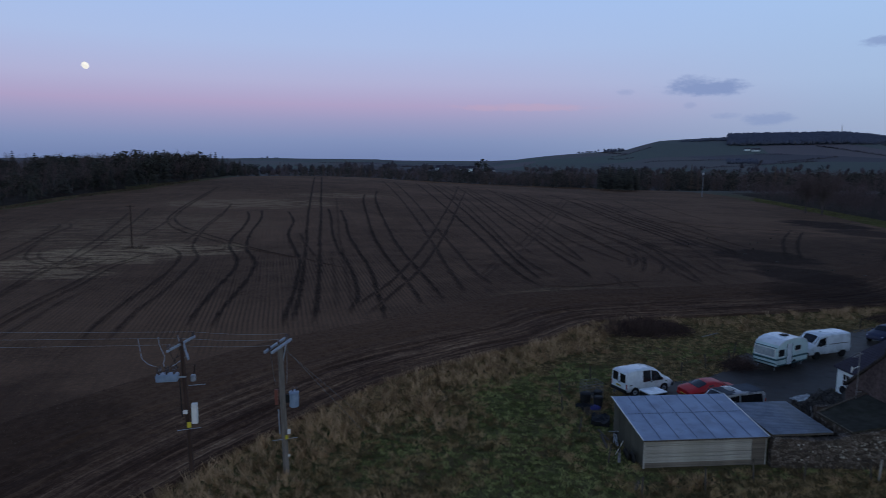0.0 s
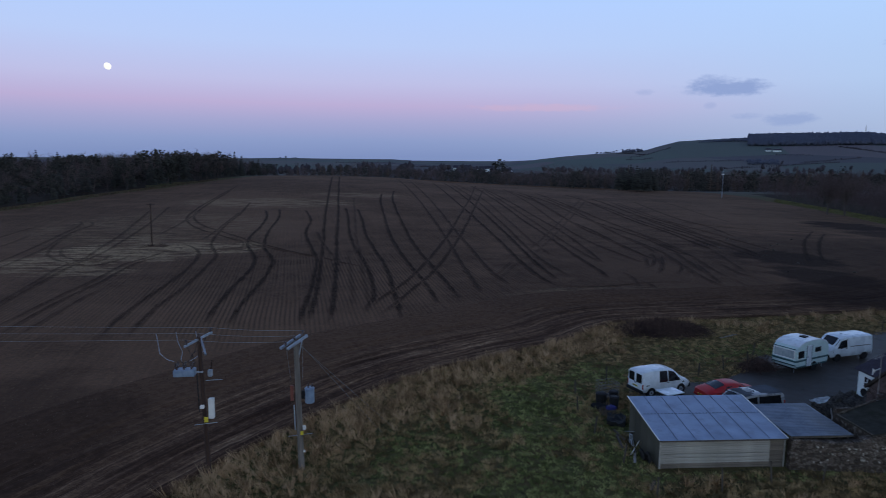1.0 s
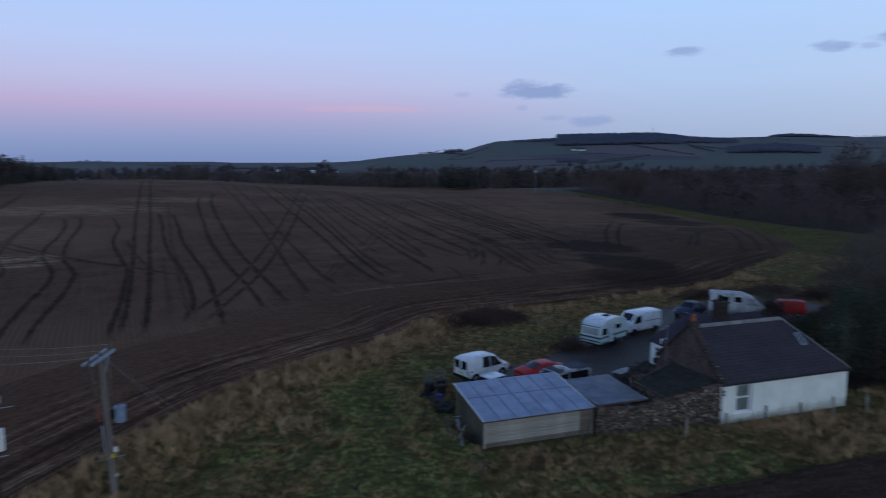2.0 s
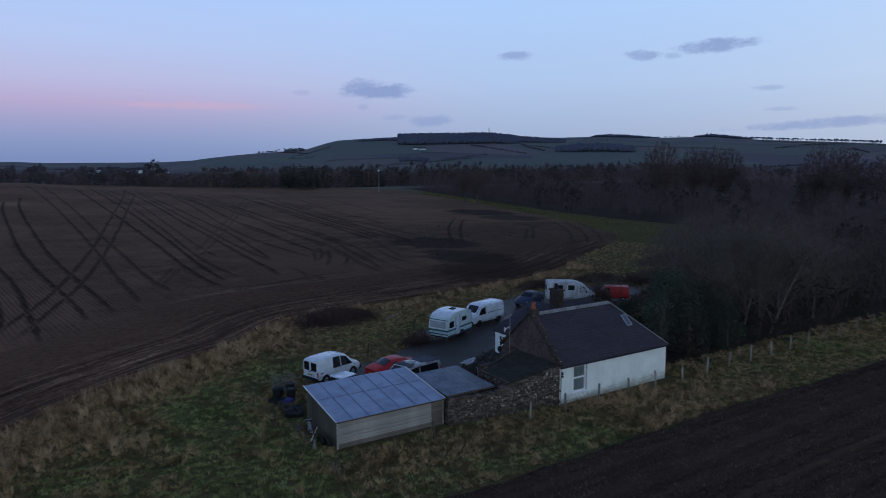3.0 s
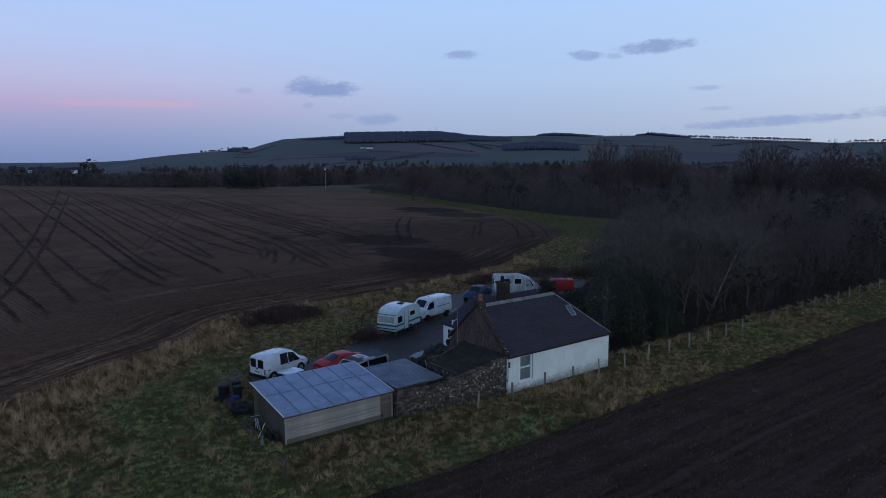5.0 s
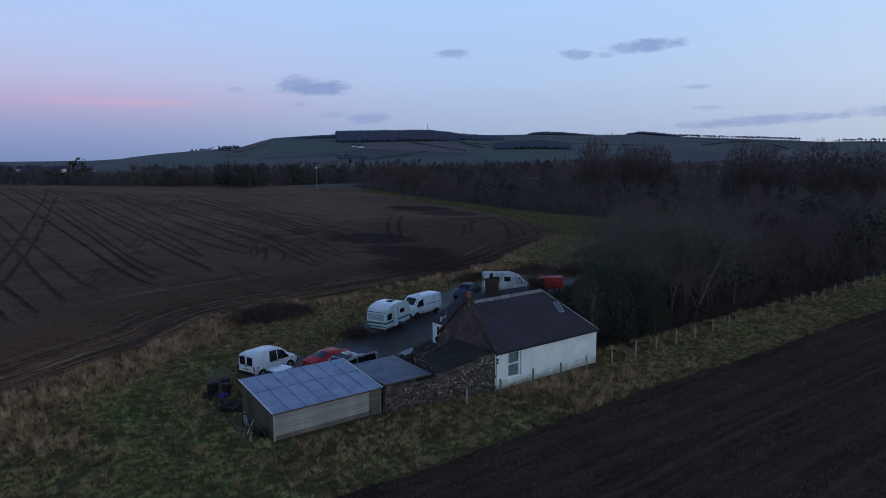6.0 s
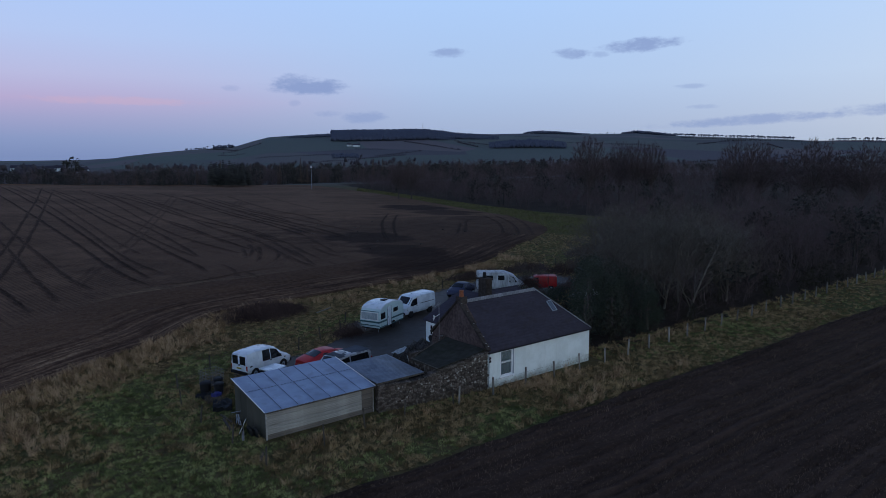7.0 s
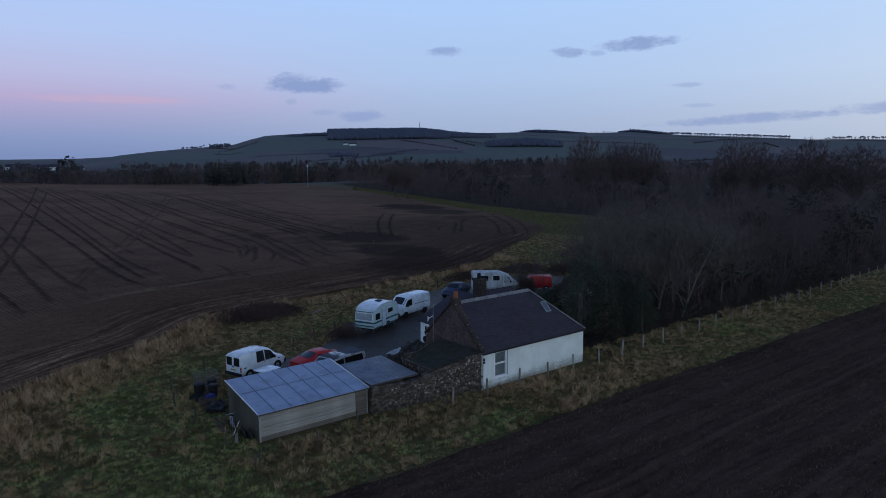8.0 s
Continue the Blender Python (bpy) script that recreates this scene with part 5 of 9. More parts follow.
def build_tin_roof():
    t = thing("lean_to_shelter", pose(0, 0, 0), "open shelter with blue-grey corrugated metal roof", "shelter")
    x0, x1, y0, y1 = -7.7, -4.35, 1.02, 5.25
    n = 132
    ys = np.linspace(y0, y1, n)
    verts, faces = [], []
    for k, yy in enumerate(ys):
        f = (yy - y0) / (y1 - y0)
        z = 1.80 + 0.14 * f + 0.032 * math.sin(k * 2 * math.pi / 6)
        verts += [(x0, yy, z), (x1 - 0.1 * f, yy, z + 0.02), (x1 - 0.1 * f, yy, z - 0.012), (x0, yy, z - 0.032)]
    for k in range(n - 1):
        i = 4 * k
        for a, b in ((0, 1), (1, 2), (2, 3), (3, 0)):
            faces.append((i + a, i + 4 + a, i + 4 + b, i + b))
    raw_mesh("metal_roof", verts, faces, TIN, t)
    for x in (x0 + 0.15, (x0 + x1) / 2, x1 - 0.3):
        part("rafter", boxed((x, (y0 + y1) / 2, 1.80), (0.07, y1 - y0 - 0.1, 0.09), Euler((math.atan(0.14 / 4.2), 0, 0)).to_matrix().to_4x4()), OLDWOOD, t)
    for x in (x0 + 0.15, x1 - 0.3):
        part("post", boxed((x, y1 - 0.2, 0.9), (0.1, 0.1, 1.8)), OLDWOOD, t)
    part("edge_board", boxed(((x0 + x1) / 2, y0 - 0.01, 1.74), (x1 - x0, 0.03, 0.09)), OLDWOOD, t)
    part("end_board", boxed((x1 - 0.03, (y0 + y1) / 2, 1.86), (0.03, y1 - y0, 0.05), Euler((math.atan(0.14 / 4.2), 0, 0)).to_matrix().to_4x4()), GALV, t)


build_tin_roof()


def build_shed():
    s = thing("shed", pose(0, 0, 0), "long low timber shed with grey sheet mono-pitch roof", "shed")
    x0, x1, y0, y1, z0, z1 = -14.5, -7.82, 1.36, 5.9, 1.60, 2.14
    rng = random.Random(2)
    n = 16
    hgt = (z0 + 0.02) / n
    front = part("front_wall", boxed(((x0 + x1) / 2, y0 + 0.09, z0 / 2 - 0.03), (x1 - x0 - 0.04, 0.1, z0 - 0.02)), PLANK, s, "weathered grey boards, pale in one part")
    split = x0 + 5.88
    for k in range(n):
        for a, b, mat in ((x0 + 0.02, split, PLANK), (split + 0.01, x1 - 0.02, PLANK_DARK)):
            bm = boxed(((a + b) / 2, 0, 0), (b - a, 0.03, hgt * 0.93))
            for v in bm.verts:
                v.co.y += -0.012 if v.co.z < 0 else 0.006
            part("board", bm, PLANK_DARK if k < 3 else mat, front, at=pose(0, y0 + rng.uniform(-0.005, 0.005), hgt * (k + 0.5), 0, rng.uniform(-0.12, 0.12)))
    side = part("side_wall", prism([(y0 + 0.15, -0.05), (y1, -0.05), (y1, z1 - 0.06), (y0 + 0.15, z0 - 0.04)], x0 + 0.03, x0 + 0.12, "x"), OLDWOOD, s)
    for k in range(5):
        a, b = y0 + (y1 - y0) * k / 5, y0 + (y1 - y0) * (k + 0.985) / 5
        za, zb = (z0 + (z1 - z0) * (v - y0) / (y1 - y0) - 0.05 for v in (a, b))
        part("side_panel", prism([(a, 0.0), (b, 0.0), (b, zb), (a, za)], x0 - 0.01 + 0.006 * (k % 2), x0 + 0.03, "x"), PANEL, side)
    part("side_wall", prism([(y0 + 0.15, -0.05), (y1, -0.05), (y1, z1 - 0.06), (y0 + 0.15, z0 - 0.04)], x1 - 0.12, x1 - 0.03, "x"), OLDWOOD, s)
    part("back_wall", boxed(((x0 + x1) / 2, y1 - 0.05, z1 / 2 - 0.05), (x1 - x0 - 0.1, 0.08, z1 - 0.06)), OLDWOOD, s)
    for xx in (x0, x1 - 0.02):
        part("corner_post", boxed((xx + 0.01, y0 - 0.005, z0 / 2), (0.08, 0.06, z0)), PLANK, s)
    # roof of fibre sheets in two rows
    deck("roof", [(x0 - 0.13, y0 - 0.16, z0), (x1 + 0.02, y0 - 0.16, z0), (x1 + 0.02, y1 + 0.1, z1 + 0.03), (x0 - 0.13, y1 + 0.1, z1 + 0.03)], 0.05, OLDWOOD, s)
    cols = 7
    rise = (z1 + 0.03 - z0) / (y1 + 0.1 - y0 + 0.16)
    for i in range(cols):
        for j in range(2):
            xa, xb = (x0 - 0.15 + (x1 - x0 + 0.19) * (i + e) / cols for e in (0.0, 1.0))
            ya, yb = ((y0 - 0.2, y0 + 2.62), (y0 + 2.55, y1 + 0.13))[j]
            bm = bmesh.new()
            q = [(xa, ya), (xb - 0.012, ya), (xb - 0.012, yb), (xa, yb)]
            up = [z0 + (y - y0 + 0.16) * rise + 0.012 + (0.014 if j else 0.0) for _, y in q]
            top = [bm.verts.new((x, y, z + 0.016)) for (x, y), z in zip(q, up)]
            low = [bm.verts.new((x, y, z)) for (x, y), z in zip(q, up)]
            bm.faces.new(top), bm.faces.new(low[::-1])
            for e in range(4):
                bm.faces.new((top[e], low[e], low[(e + 1) % 4], top[(e + 1) % 4]))
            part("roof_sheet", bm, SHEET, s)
    for i in range(cols + 1):
        x = x0 - 0.15 + (x1 - x0 + 0.19) * i / cols
        a, b = Vector((x, y0 - 0.2, z0 + 0.05)), Vector((x, y1 + 0.13, z1 + 0.09))
        bm = bmesh.new()
        box(bm, (a + b) / 2, (0.014 if 0 < i < cols else 0.06, (b - a).length, 0.025), (b - a).to_track_quat("Y", "Z").to_matrix().to_4x4())
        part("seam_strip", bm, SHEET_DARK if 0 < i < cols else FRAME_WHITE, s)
    for i in range(34):
        x = x0 + (x1 - x0) * (i + 0.5) / 34
        part("fixing", boxed((x, y0 + 2.56, z0 + 2.72 * rise + 0.05), (0.06 + 0.05 * rng.random(), 0.05, 0.03)), SHEET_DARK, s)
    part("fascia", boxed(((x0 + x1) / 2, y0 - 0.17, z0 - 0.03), (x1 - x0 + 0.14, 0.02, 0.1)), OLDWOOD, s)


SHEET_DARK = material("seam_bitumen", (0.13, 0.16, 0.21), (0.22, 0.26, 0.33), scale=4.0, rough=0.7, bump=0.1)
PLANK_DARK = material("damp_weathered_board", (0.10, 0.085, 0.070), (0.22, 0.19, 0.16), scale=3.0, rough=0.9, bump=0.4, stretch=(0.25, 1, 2.5), each=0.25)
PANEL = material("grey_green_panel", (0.045, 0.044, 0.032), (0.098, 0.092, 0.068), scale=1.6, rough=0.85, bump=0.2, stretch=(1, 1, 0.3), each=0.2)
build_shed()

# ---- fences ----
def fence_post(kind, h, w=0.1):
    bm = boxed((0, 0, h / 2 - 0.15), (w, w, h + 0.3))
    bmesh.ops.bevel(bm, geom=[e for e in bm.edges if abs(e.verts[0].co.z - e.verts[1].co.z) > 0.5 or min(v.co.z for v in e.verts) > h * 0.8], offset=0.012, segments=1, affect="EDGES")
    me = bpy.data.meshes.new(kind)
    bm.to_mesh(me)
    bm.free()
    return me


POST = fence_post("post", 1.2, 0.105)
POST.materials.append(POSTWOOD)
STAKE = fence_post("stake", 1.1, 0.08)
STAKE.materials.append(OLDWOOD)


def wire_between(name, pts, r, mat, parent=None, sag=0.0, seg=8):
    """A thin wire along the given points, sagging between them."""
    c = bpy.data.curves.new(name, "CURVE")
    c.dimensions, c.bevel_depth, c.bevel_resolution = "3D", r, 1
    line = []
    for a, b in zip(pts, pts[1:]):
        for k in range(seg):
            f = k / seg
            p = Vector(a).lerp(Vector(b), f)
            p.z -= 4 * sag * f * (1 - f)
            line.append(p)
    line.append(Vector(pts[-1]))
    s = c.splines.new("POLY")
    s.points.add(len(line) - 1)
    for q, p in zip(s.points, line):
        q.co = (*p, 1)
    c.materials.append(mat)
    ob = new(name, c)
    ob.parent = parent
    return ob


def build_fence(name, spots, mesh, label, wires=(0.35, 0.65, 0.95), jitter=4.0, seed=1):
    rng = random.Random(seed)
    f = thing(name, pose(0, 0, 0), label, "fence")
    tops = []
    for x, y in spots:
        ob = new("post", mesh)
        ob.parent = f
        x, y = x + rng.uniform(-0.06, 0.06), y + rng.uniform(-0.06, 0.06)
        ob.matrix_basis = pose(x, y, ground_at(x, y), rng.uniform(-jitter, jitter), rng.uniform(-jitter, jitter), rng.uniform(0, 90)) @ Matrix.Diagonal((1, 1, rng.uniform(0.92, 1.08), 1))
        tops.append((x, y, ground_at(x, y)))
    for z in wires:
        wire_between("strand", [(x, y, g + z) for x, y, g in tops], 0.003, FENCEWIRE, f, seg=1)
    return f


build_fence("field_fence", [(10.55 + 2.73 * k, -1.02 + 0.06 * max(0, k)) for k in range(-5, 26)], POST, "weathered post and wire fence along the verge")
build_fence("side_fence", [(-3.4, -0.75), (-6.9, -0.55), (-9.5, -0.5), (-12.4, -1.1), (-15.8, -1.5), (-16.1, 2.2), (-16.6, 5.9), (-16.6, 9.4), (-15.9, 12.4), (-12.9, 15.4), (-9.0, 15.5), (-5.7, 15.9), (-3.1, 17.2), (-0.7, 18.2), (1.2, 20.8)],
            STAKE, "dark stakes and wire round the yard", jitter=6.0, seed=4)
build_fence("wood_fence", [(-121 + 0.10 * k * k * 0.08 + 2.0 * k * 0.42, 129 + 6.5 * k) for k in range(0, 26)], STAKE, "thin fence along the edge of the wood", wires=(0.9,), seed=6)
build_fence("gate_stakes", [(13.2, 25.0), (17.8, 28.2), (43.9, 32.9), (39.0, 30.5), (50.0, 36.2)], STAKE, "tall dark stakes beside the track", wires=(0.7, 1.0), seed=9)

# ---- vehicles ----
class Shell:
    """A vehicle body lofted along x from cross sections: x, sill, waist, shoulder of roof, roof; half widths at sill, waist, roof."""

    def __init__(self, rows):
        self.rows = np.array(rows, float)

    def ring(self, x):
        s, w, r, zr, hs, hw, hr = (np.interp(x, self.rows[:, 0], self.rows[:, k]) for k in range(1, 8))
        half = [(0, s), (hs * 0.92, s), (hs, s + 0.10), (hw * 1.005, (s + w) / 2), (hw, w), ((hw + hr) / 2 + 0.012, (w + r) / 2), (hr, r), (hr * 0.86, zr - (zr - r) * 0.25), (hr * 0.45, zr), (0, zr + 0.008)]
        return half

    def skin(self):
        bm = bmesh.new()
        rings = []
        for x in self.rows[:, 0]:
            half = self.ring(x)
            pts = [(y, z) for y, z in half] + [(-y, z) for y, z in half[-2:0:-1]]
            rings.append([bm.verts.new((x, y, z)) for y, z in pts])
        n = len(rings[0])
        for a, b in zip(rings, rings[1:]):
            for i in range(n):
                bm.faces.new((a[i], b[i], b[(i + 1) % n], a[(i + 1) % n]))
        bm.faces.new(rings[0][::-1]), bm.faces.new(rings[-1])
        bmesh.ops.remove_doubles(bm, verts=bm.verts[:], dist=0.0005)
        return bm

    def on_side(self, x, f, sgn, out=0.012):
        """A point of the side between waist (f=0) and roof shoulder (f=1)."""
        h = self.ring(x)
        (y0, z0), (ym, zm), (y1, z1) = h[4], h[5], h[6]
        if f < 0:
            (y0, z0), (y1, z1), f = h[2], h[4], 1 + f
            y, z = y0 + (y1 - y0) * f, z0 + (z1 - z0) * f
        elif f < 0.5:
            y, z = y0 + (ym - y0) * 2 * f, z0 + (zm - z0) * 2 * f
        else:
            y, z = ym + (y1 - ym) * (2 * f - 1), zm + (z1 - zm) * (2 * f - 1)
        return Vector((x, sgn * (y + out), z))

    def side_panel(self, corners, sgn, thick=0.02, out=0.012):
        """A pane or strip that lies on the side; corners are (x, f)."""
        bm = bmesh.new()
        outer = [bm.verts.new(self.on_side(x, f, sgn, out)) for x, f in corners]
        inner = [bm.verts.new(self.on_side(x, f, sgn, out - thick)) for x, f in corners]
        n = len(outer)
        bm.faces.new(outer), bm.faces.new(inner[::-1])
        for i in range(n):
            bm.faces.new((outer[i], inner[i], inner[(i + 1) % n], outer[(i + 1) % n]))
        return bm

    def top_panel(self, x0, x1, w0, w1, out=0.014, seg=4):
        """A pane that lies on the upper skin between two stations (a windscreen, a sloping rear window, a roof hatch)."""
        bm = bmesh.new()

        def at(x, u):
            h = self.ring(x)
            ys, zs = [p[0] for p in h[6:]][::-1], [p[1] for p in h[6:]][::-1]
            y = abs(u)
            return Vector((x, u, float(np.interp(y, ys, zs))))

        nrm = Vector((-(self.ring(x1)[9][1] - self.ring(x0)[9][1]), 0, x1 - x0)).normalized()
        if nrm.z < 0:
            nrm = -nrm
        rows = []
        for x, w in ((x0, w0), (x1, w1)):
            rows.append([bm.verts.new(at(x, self.ring(x)[6][0] * w * (2 * k / seg - 1)) + nrm * out) for k in range(seg + 1)])
        low = [[bm.verts.new(v.co - nrm * 0.02) for v in r] for r in rows]
        for k in range(seg):
            bm.faces.new((rows[0][k], rows[0][k + 1], rows[1][k + 1], rows[1][k]))
            bm.faces.new((low[0][k], low[1][k], low[1][k + 1], low[0][k + 1]))
        return bm


def wheel(parent, x, y, r=0.31, w=0.2, rim=GALV):
    bm = bmesh.new()
    s = 1 if y > 0 else -1
    rod(bm, (x, y - w / 2, r), (x, y + w / 2, r), r, n=22)
    tyre = part("wheel", bm, RUBBER, parent, bevel=0.02)
    part("rim", rodded((x, y + s * (w / 2 - 0.02), r), (x, y + s * (w / 2 + 0.012), r), r * 0.62, r * 0.55, 16), rim, tyre)
    part("hub", rodded((x, y + s * (w / 2 + 0.01), r), (x, y + s * (w / 2 + 0.03), r), r * 0.2, r * 0.16, 10), PLASTIC, tyre)


def arches(parent, xs, half, r=0.36):
    for x in xs:
        for s in (1, -1):
            bm = bmesh.new()
            rod(bm, (x, s * (half - 0.20), 0.33), (x, s * (half + 0.008), 0.33), r, n=22)
            part("wheel_arch", bm, PLASTIC, parent)


def plate(parent, x, z, mat=YELLOW, w=0.52, h=0.11, face=-1, name="number_plate"):
    p = part(name, boxed((x, 0, z), (0.02, w, h)), mat, parent)
    for k, (y, bw) in enumerate(((-0.15, 0.14), (0.03, 0.12), (0.17, 0.09))):
        part("bar", boxed((x + face * 0.012, y * w / 0.52, z), (0.006, bw * w / 0.52, h * 0.6)), PLASTIC, p)


def small_van(m):
    """White small panel van with tailgate doors; x points forward from its tail."""
    v = thing("van", m, "small white panel van parked tail-on beside the fence", "van")
    s = Shell([(0.00, 0.42, 0.98, 1.66, 1.72, 0.80, 0.83, 0.70), (0.10, 0.34, 0.98, 1.74, 1.80, 0.84, 0.86, 0.72), (0.8, 0.30, 0.98, 1.80, 1.86, 0.86, 0.88, 0.73), (2.2, 0.28, 0.98, 1.78, 1.85, 0.86, 0.88, 0.72),
               (2.75, 0.28, 0.98, 1.66, 1.74, 0.86, 0.88, 0.70), (3.45, 0.28, 0.97, 1.10, 1.14, 0.86, 0.87, 0.78), (3.95, 0.30, 0.84, 0.92, 0.98, 0.84, 0.84, 0.72), (4.22, 0.34, 0.70, 0.76, 0.80, 0.74, 0.74, 0.60), (4.28, 0.38, 0.62, 0.66, 0.68, 0.66, 0.66, 0.5)])
    body = part("body", s.skin(), PAINT_WHITE, v, smooth=35)
    part("windscreen", s.top_panel(2.82, 3.40, 0.90, 0.96), GLASS, body)
    for sgn in (1, -1):
        part("window", s.side_panel([(1.40, 0.02), (2.10, 0.02), (2.10, 0.94), (1.48, 0.95)], sgn, 0.08, 0.05), GLASS, body, "tinted side window")
        part("window", s.side_panel([(2.20, 0.02), (3.22, 0.01), (2.76, 0.90), (2.22, 0.94)], sgn, 0.08, 0.05), GLASS, body)
        part("rub_strip", s.side_panel([(0.25, -0.30), (3.6, -0.30), (3.6, -0.14), (0.25, -0.14)], sgn, 0.03), PLASTIC, body)
        part("mirror", boxed((2.95, sgn * 1.0, 1.12), (0.14, 0.2, 0.2)), PLASTIC, body, bevel=0.03)
        part("door_handle", boxed((2.16, sgn * 0.895, 0.92), (0.16, 0.03, 0.04)), PLASTIC, body)
        part("tail_light", boxed((0.03, sgn * 0.79, 0.78), (0.1, 0.1, 0.36)), LAMP_RED, body, bevel=0.015)
        part("headlight", boxed((4.02, sgn * 0.62, 0.72), (0.3, 0.26, 0.16)), LAMP_CLEAR, body, bevel=0.03)
        door = part("rear_door", boxed((-0.004, sgn * 0.385, 1.05), (0.03, 0.74, 1.2)), PAINT_WHITE, body, bevel=0.012)
        part("window", boxed((-0.022, sgn * 0.39, 1.31), (0.02, 0.58, 0.62)), GLASS, door, bevel=0.008)
        part("handle", boxed((-0.03, sgn * 0.06, 0.95), (0.03, 0.04, 0.14)), PLASTIC, door)
    part("rear_bumper", boxed((-0.03, 0, 0.42), (0.16, 1.66, 0.22)), PLASTIC, v, bevel=0.03)
    part("front_bumper", boxed((4.2, 0, 0.44), (0.2, 1.6, 0.26)), PLASTIC, v, bevel=0.04)
    plate(v, -0.03, 0.72)
    arches(v, (0.72, 3.35), 0.88)
    for x in (0.72, 3.35):
        for y in (0.78, -0.78):
            wheel(v, x, y)
    return v


def big_van(m):
    """White panel van, bonnet towards the caravan; x points forward from its tail."""
    v = thing("van", m, "large white panel van parked nose to the caravan", "van")
    s = Shell([(0.0, 0.45, 1.15, 1.86, 1.96, 0.93, 0.95, 0.86), (0.06, 0.38, 1.15, 1.95, 2.05, 0.94, 0.97, 0.90), (2.0, 0.36, 1.15, 1.97, 2.08, 0.94, 0.98, 0.91), (3.25, 0.36, 1.15, 1.93, 2.05, 0.94, 0.98, 0.89),
               (3.50, 0.36, 1.15, 1.84, 1.95, 0.94, 0.98, 0.86), (4.12, 0.36, 1.14, 1.24, 1.32, 0.93, 0.96, 0.86), (4.55, 0.38, 1.02, 1.08, 1.15, 0.92, 0.93, 0.82), (4.78, 0.42, 0.86, 0.92, 0.98, 0.86, 0.86, 0.74), (4.84, 0.45, 0.72, 0.78, 0.82, 0.80, 0.78, 0.66)])
    body = part("body", s.skin(), PAINT_WHITE, v, smooth=35)
    part("windscreen", s.top_panel(3.52, 4.08, 0.94, 0.97), GLASS, body)
    for sgn in (1, -1):
        part("window", s.side_panel([(2.95, 0.05), (3.95, 0.04), (3.50, 0.82), (2.98, 0.85)], sgn, 0.09, 0.06), GLASS, body)
        part("rub_strip", s.side_panel([(0.2, -0.42), (4.4, -0.42), (4.4, -0.3), (0.2, -0.3)], sgn, 0.03), PLASTIC, body)
        part("side_rail", s.side_panel([(0.3, 0.05), (2.5, 0.05), (2.5, 0.12), (0.3, 0.12)], sgn, 0.03), ROOF_GREY, body)
        part("door_line", s.side_panel([(2.84, -0.85), (2.87, -0.85), (2.87, 0.9), (2.84, 0.9)], sgn, 0.014), PLASTIC, body)
        part("mirror", boxed((3.72, sgn * 1.12, 1.30), (0.14, 0.2, 0.3)), PLASTIC, body, bevel=0.03)
        part("door_handle", boxed((2.98, sgn * 0.97, 1.08), (0.16, 0.03, 0.05)), PLASTIC, body)
        part("headlight", boxed((4.66, sgn * 0.70, 0.90), (0.2, 0.28, 0.2)), LAMP_CLEAR, body, bevel=0.03)
        part("tail_light", boxed((0.02, sgn * 0.86, 1.0), (0.08, 0.1, 0.5)), LAMP_RED, body, bevel=0.015)
    part("roof_vent", boxed((2.6, 0.0, 2.14), (0.24, 0.2, 0.08)), PAINT_WHITE, body, bevel=0.02)
    part("front_bumper", boxed((4.76, 0, 0.5), (0.2, 1.76, 0.3)), PLASTIC, v, bevel=0.04)
    part("grille", boxed((4.82, 0, 0.80), (0.06, 0.9, 0.18)), PLASTIC, v, bevel=0.01)
    plate(v, 4.87, 0.52, FRAME_WHITE, face=1)
    arches(v, (0.85, 3.85), 0.95)
    for x in (0.85, 3.85):
        for y in (0.84, -0.84):
            wheel(v, x, y, 0.33)
    return v


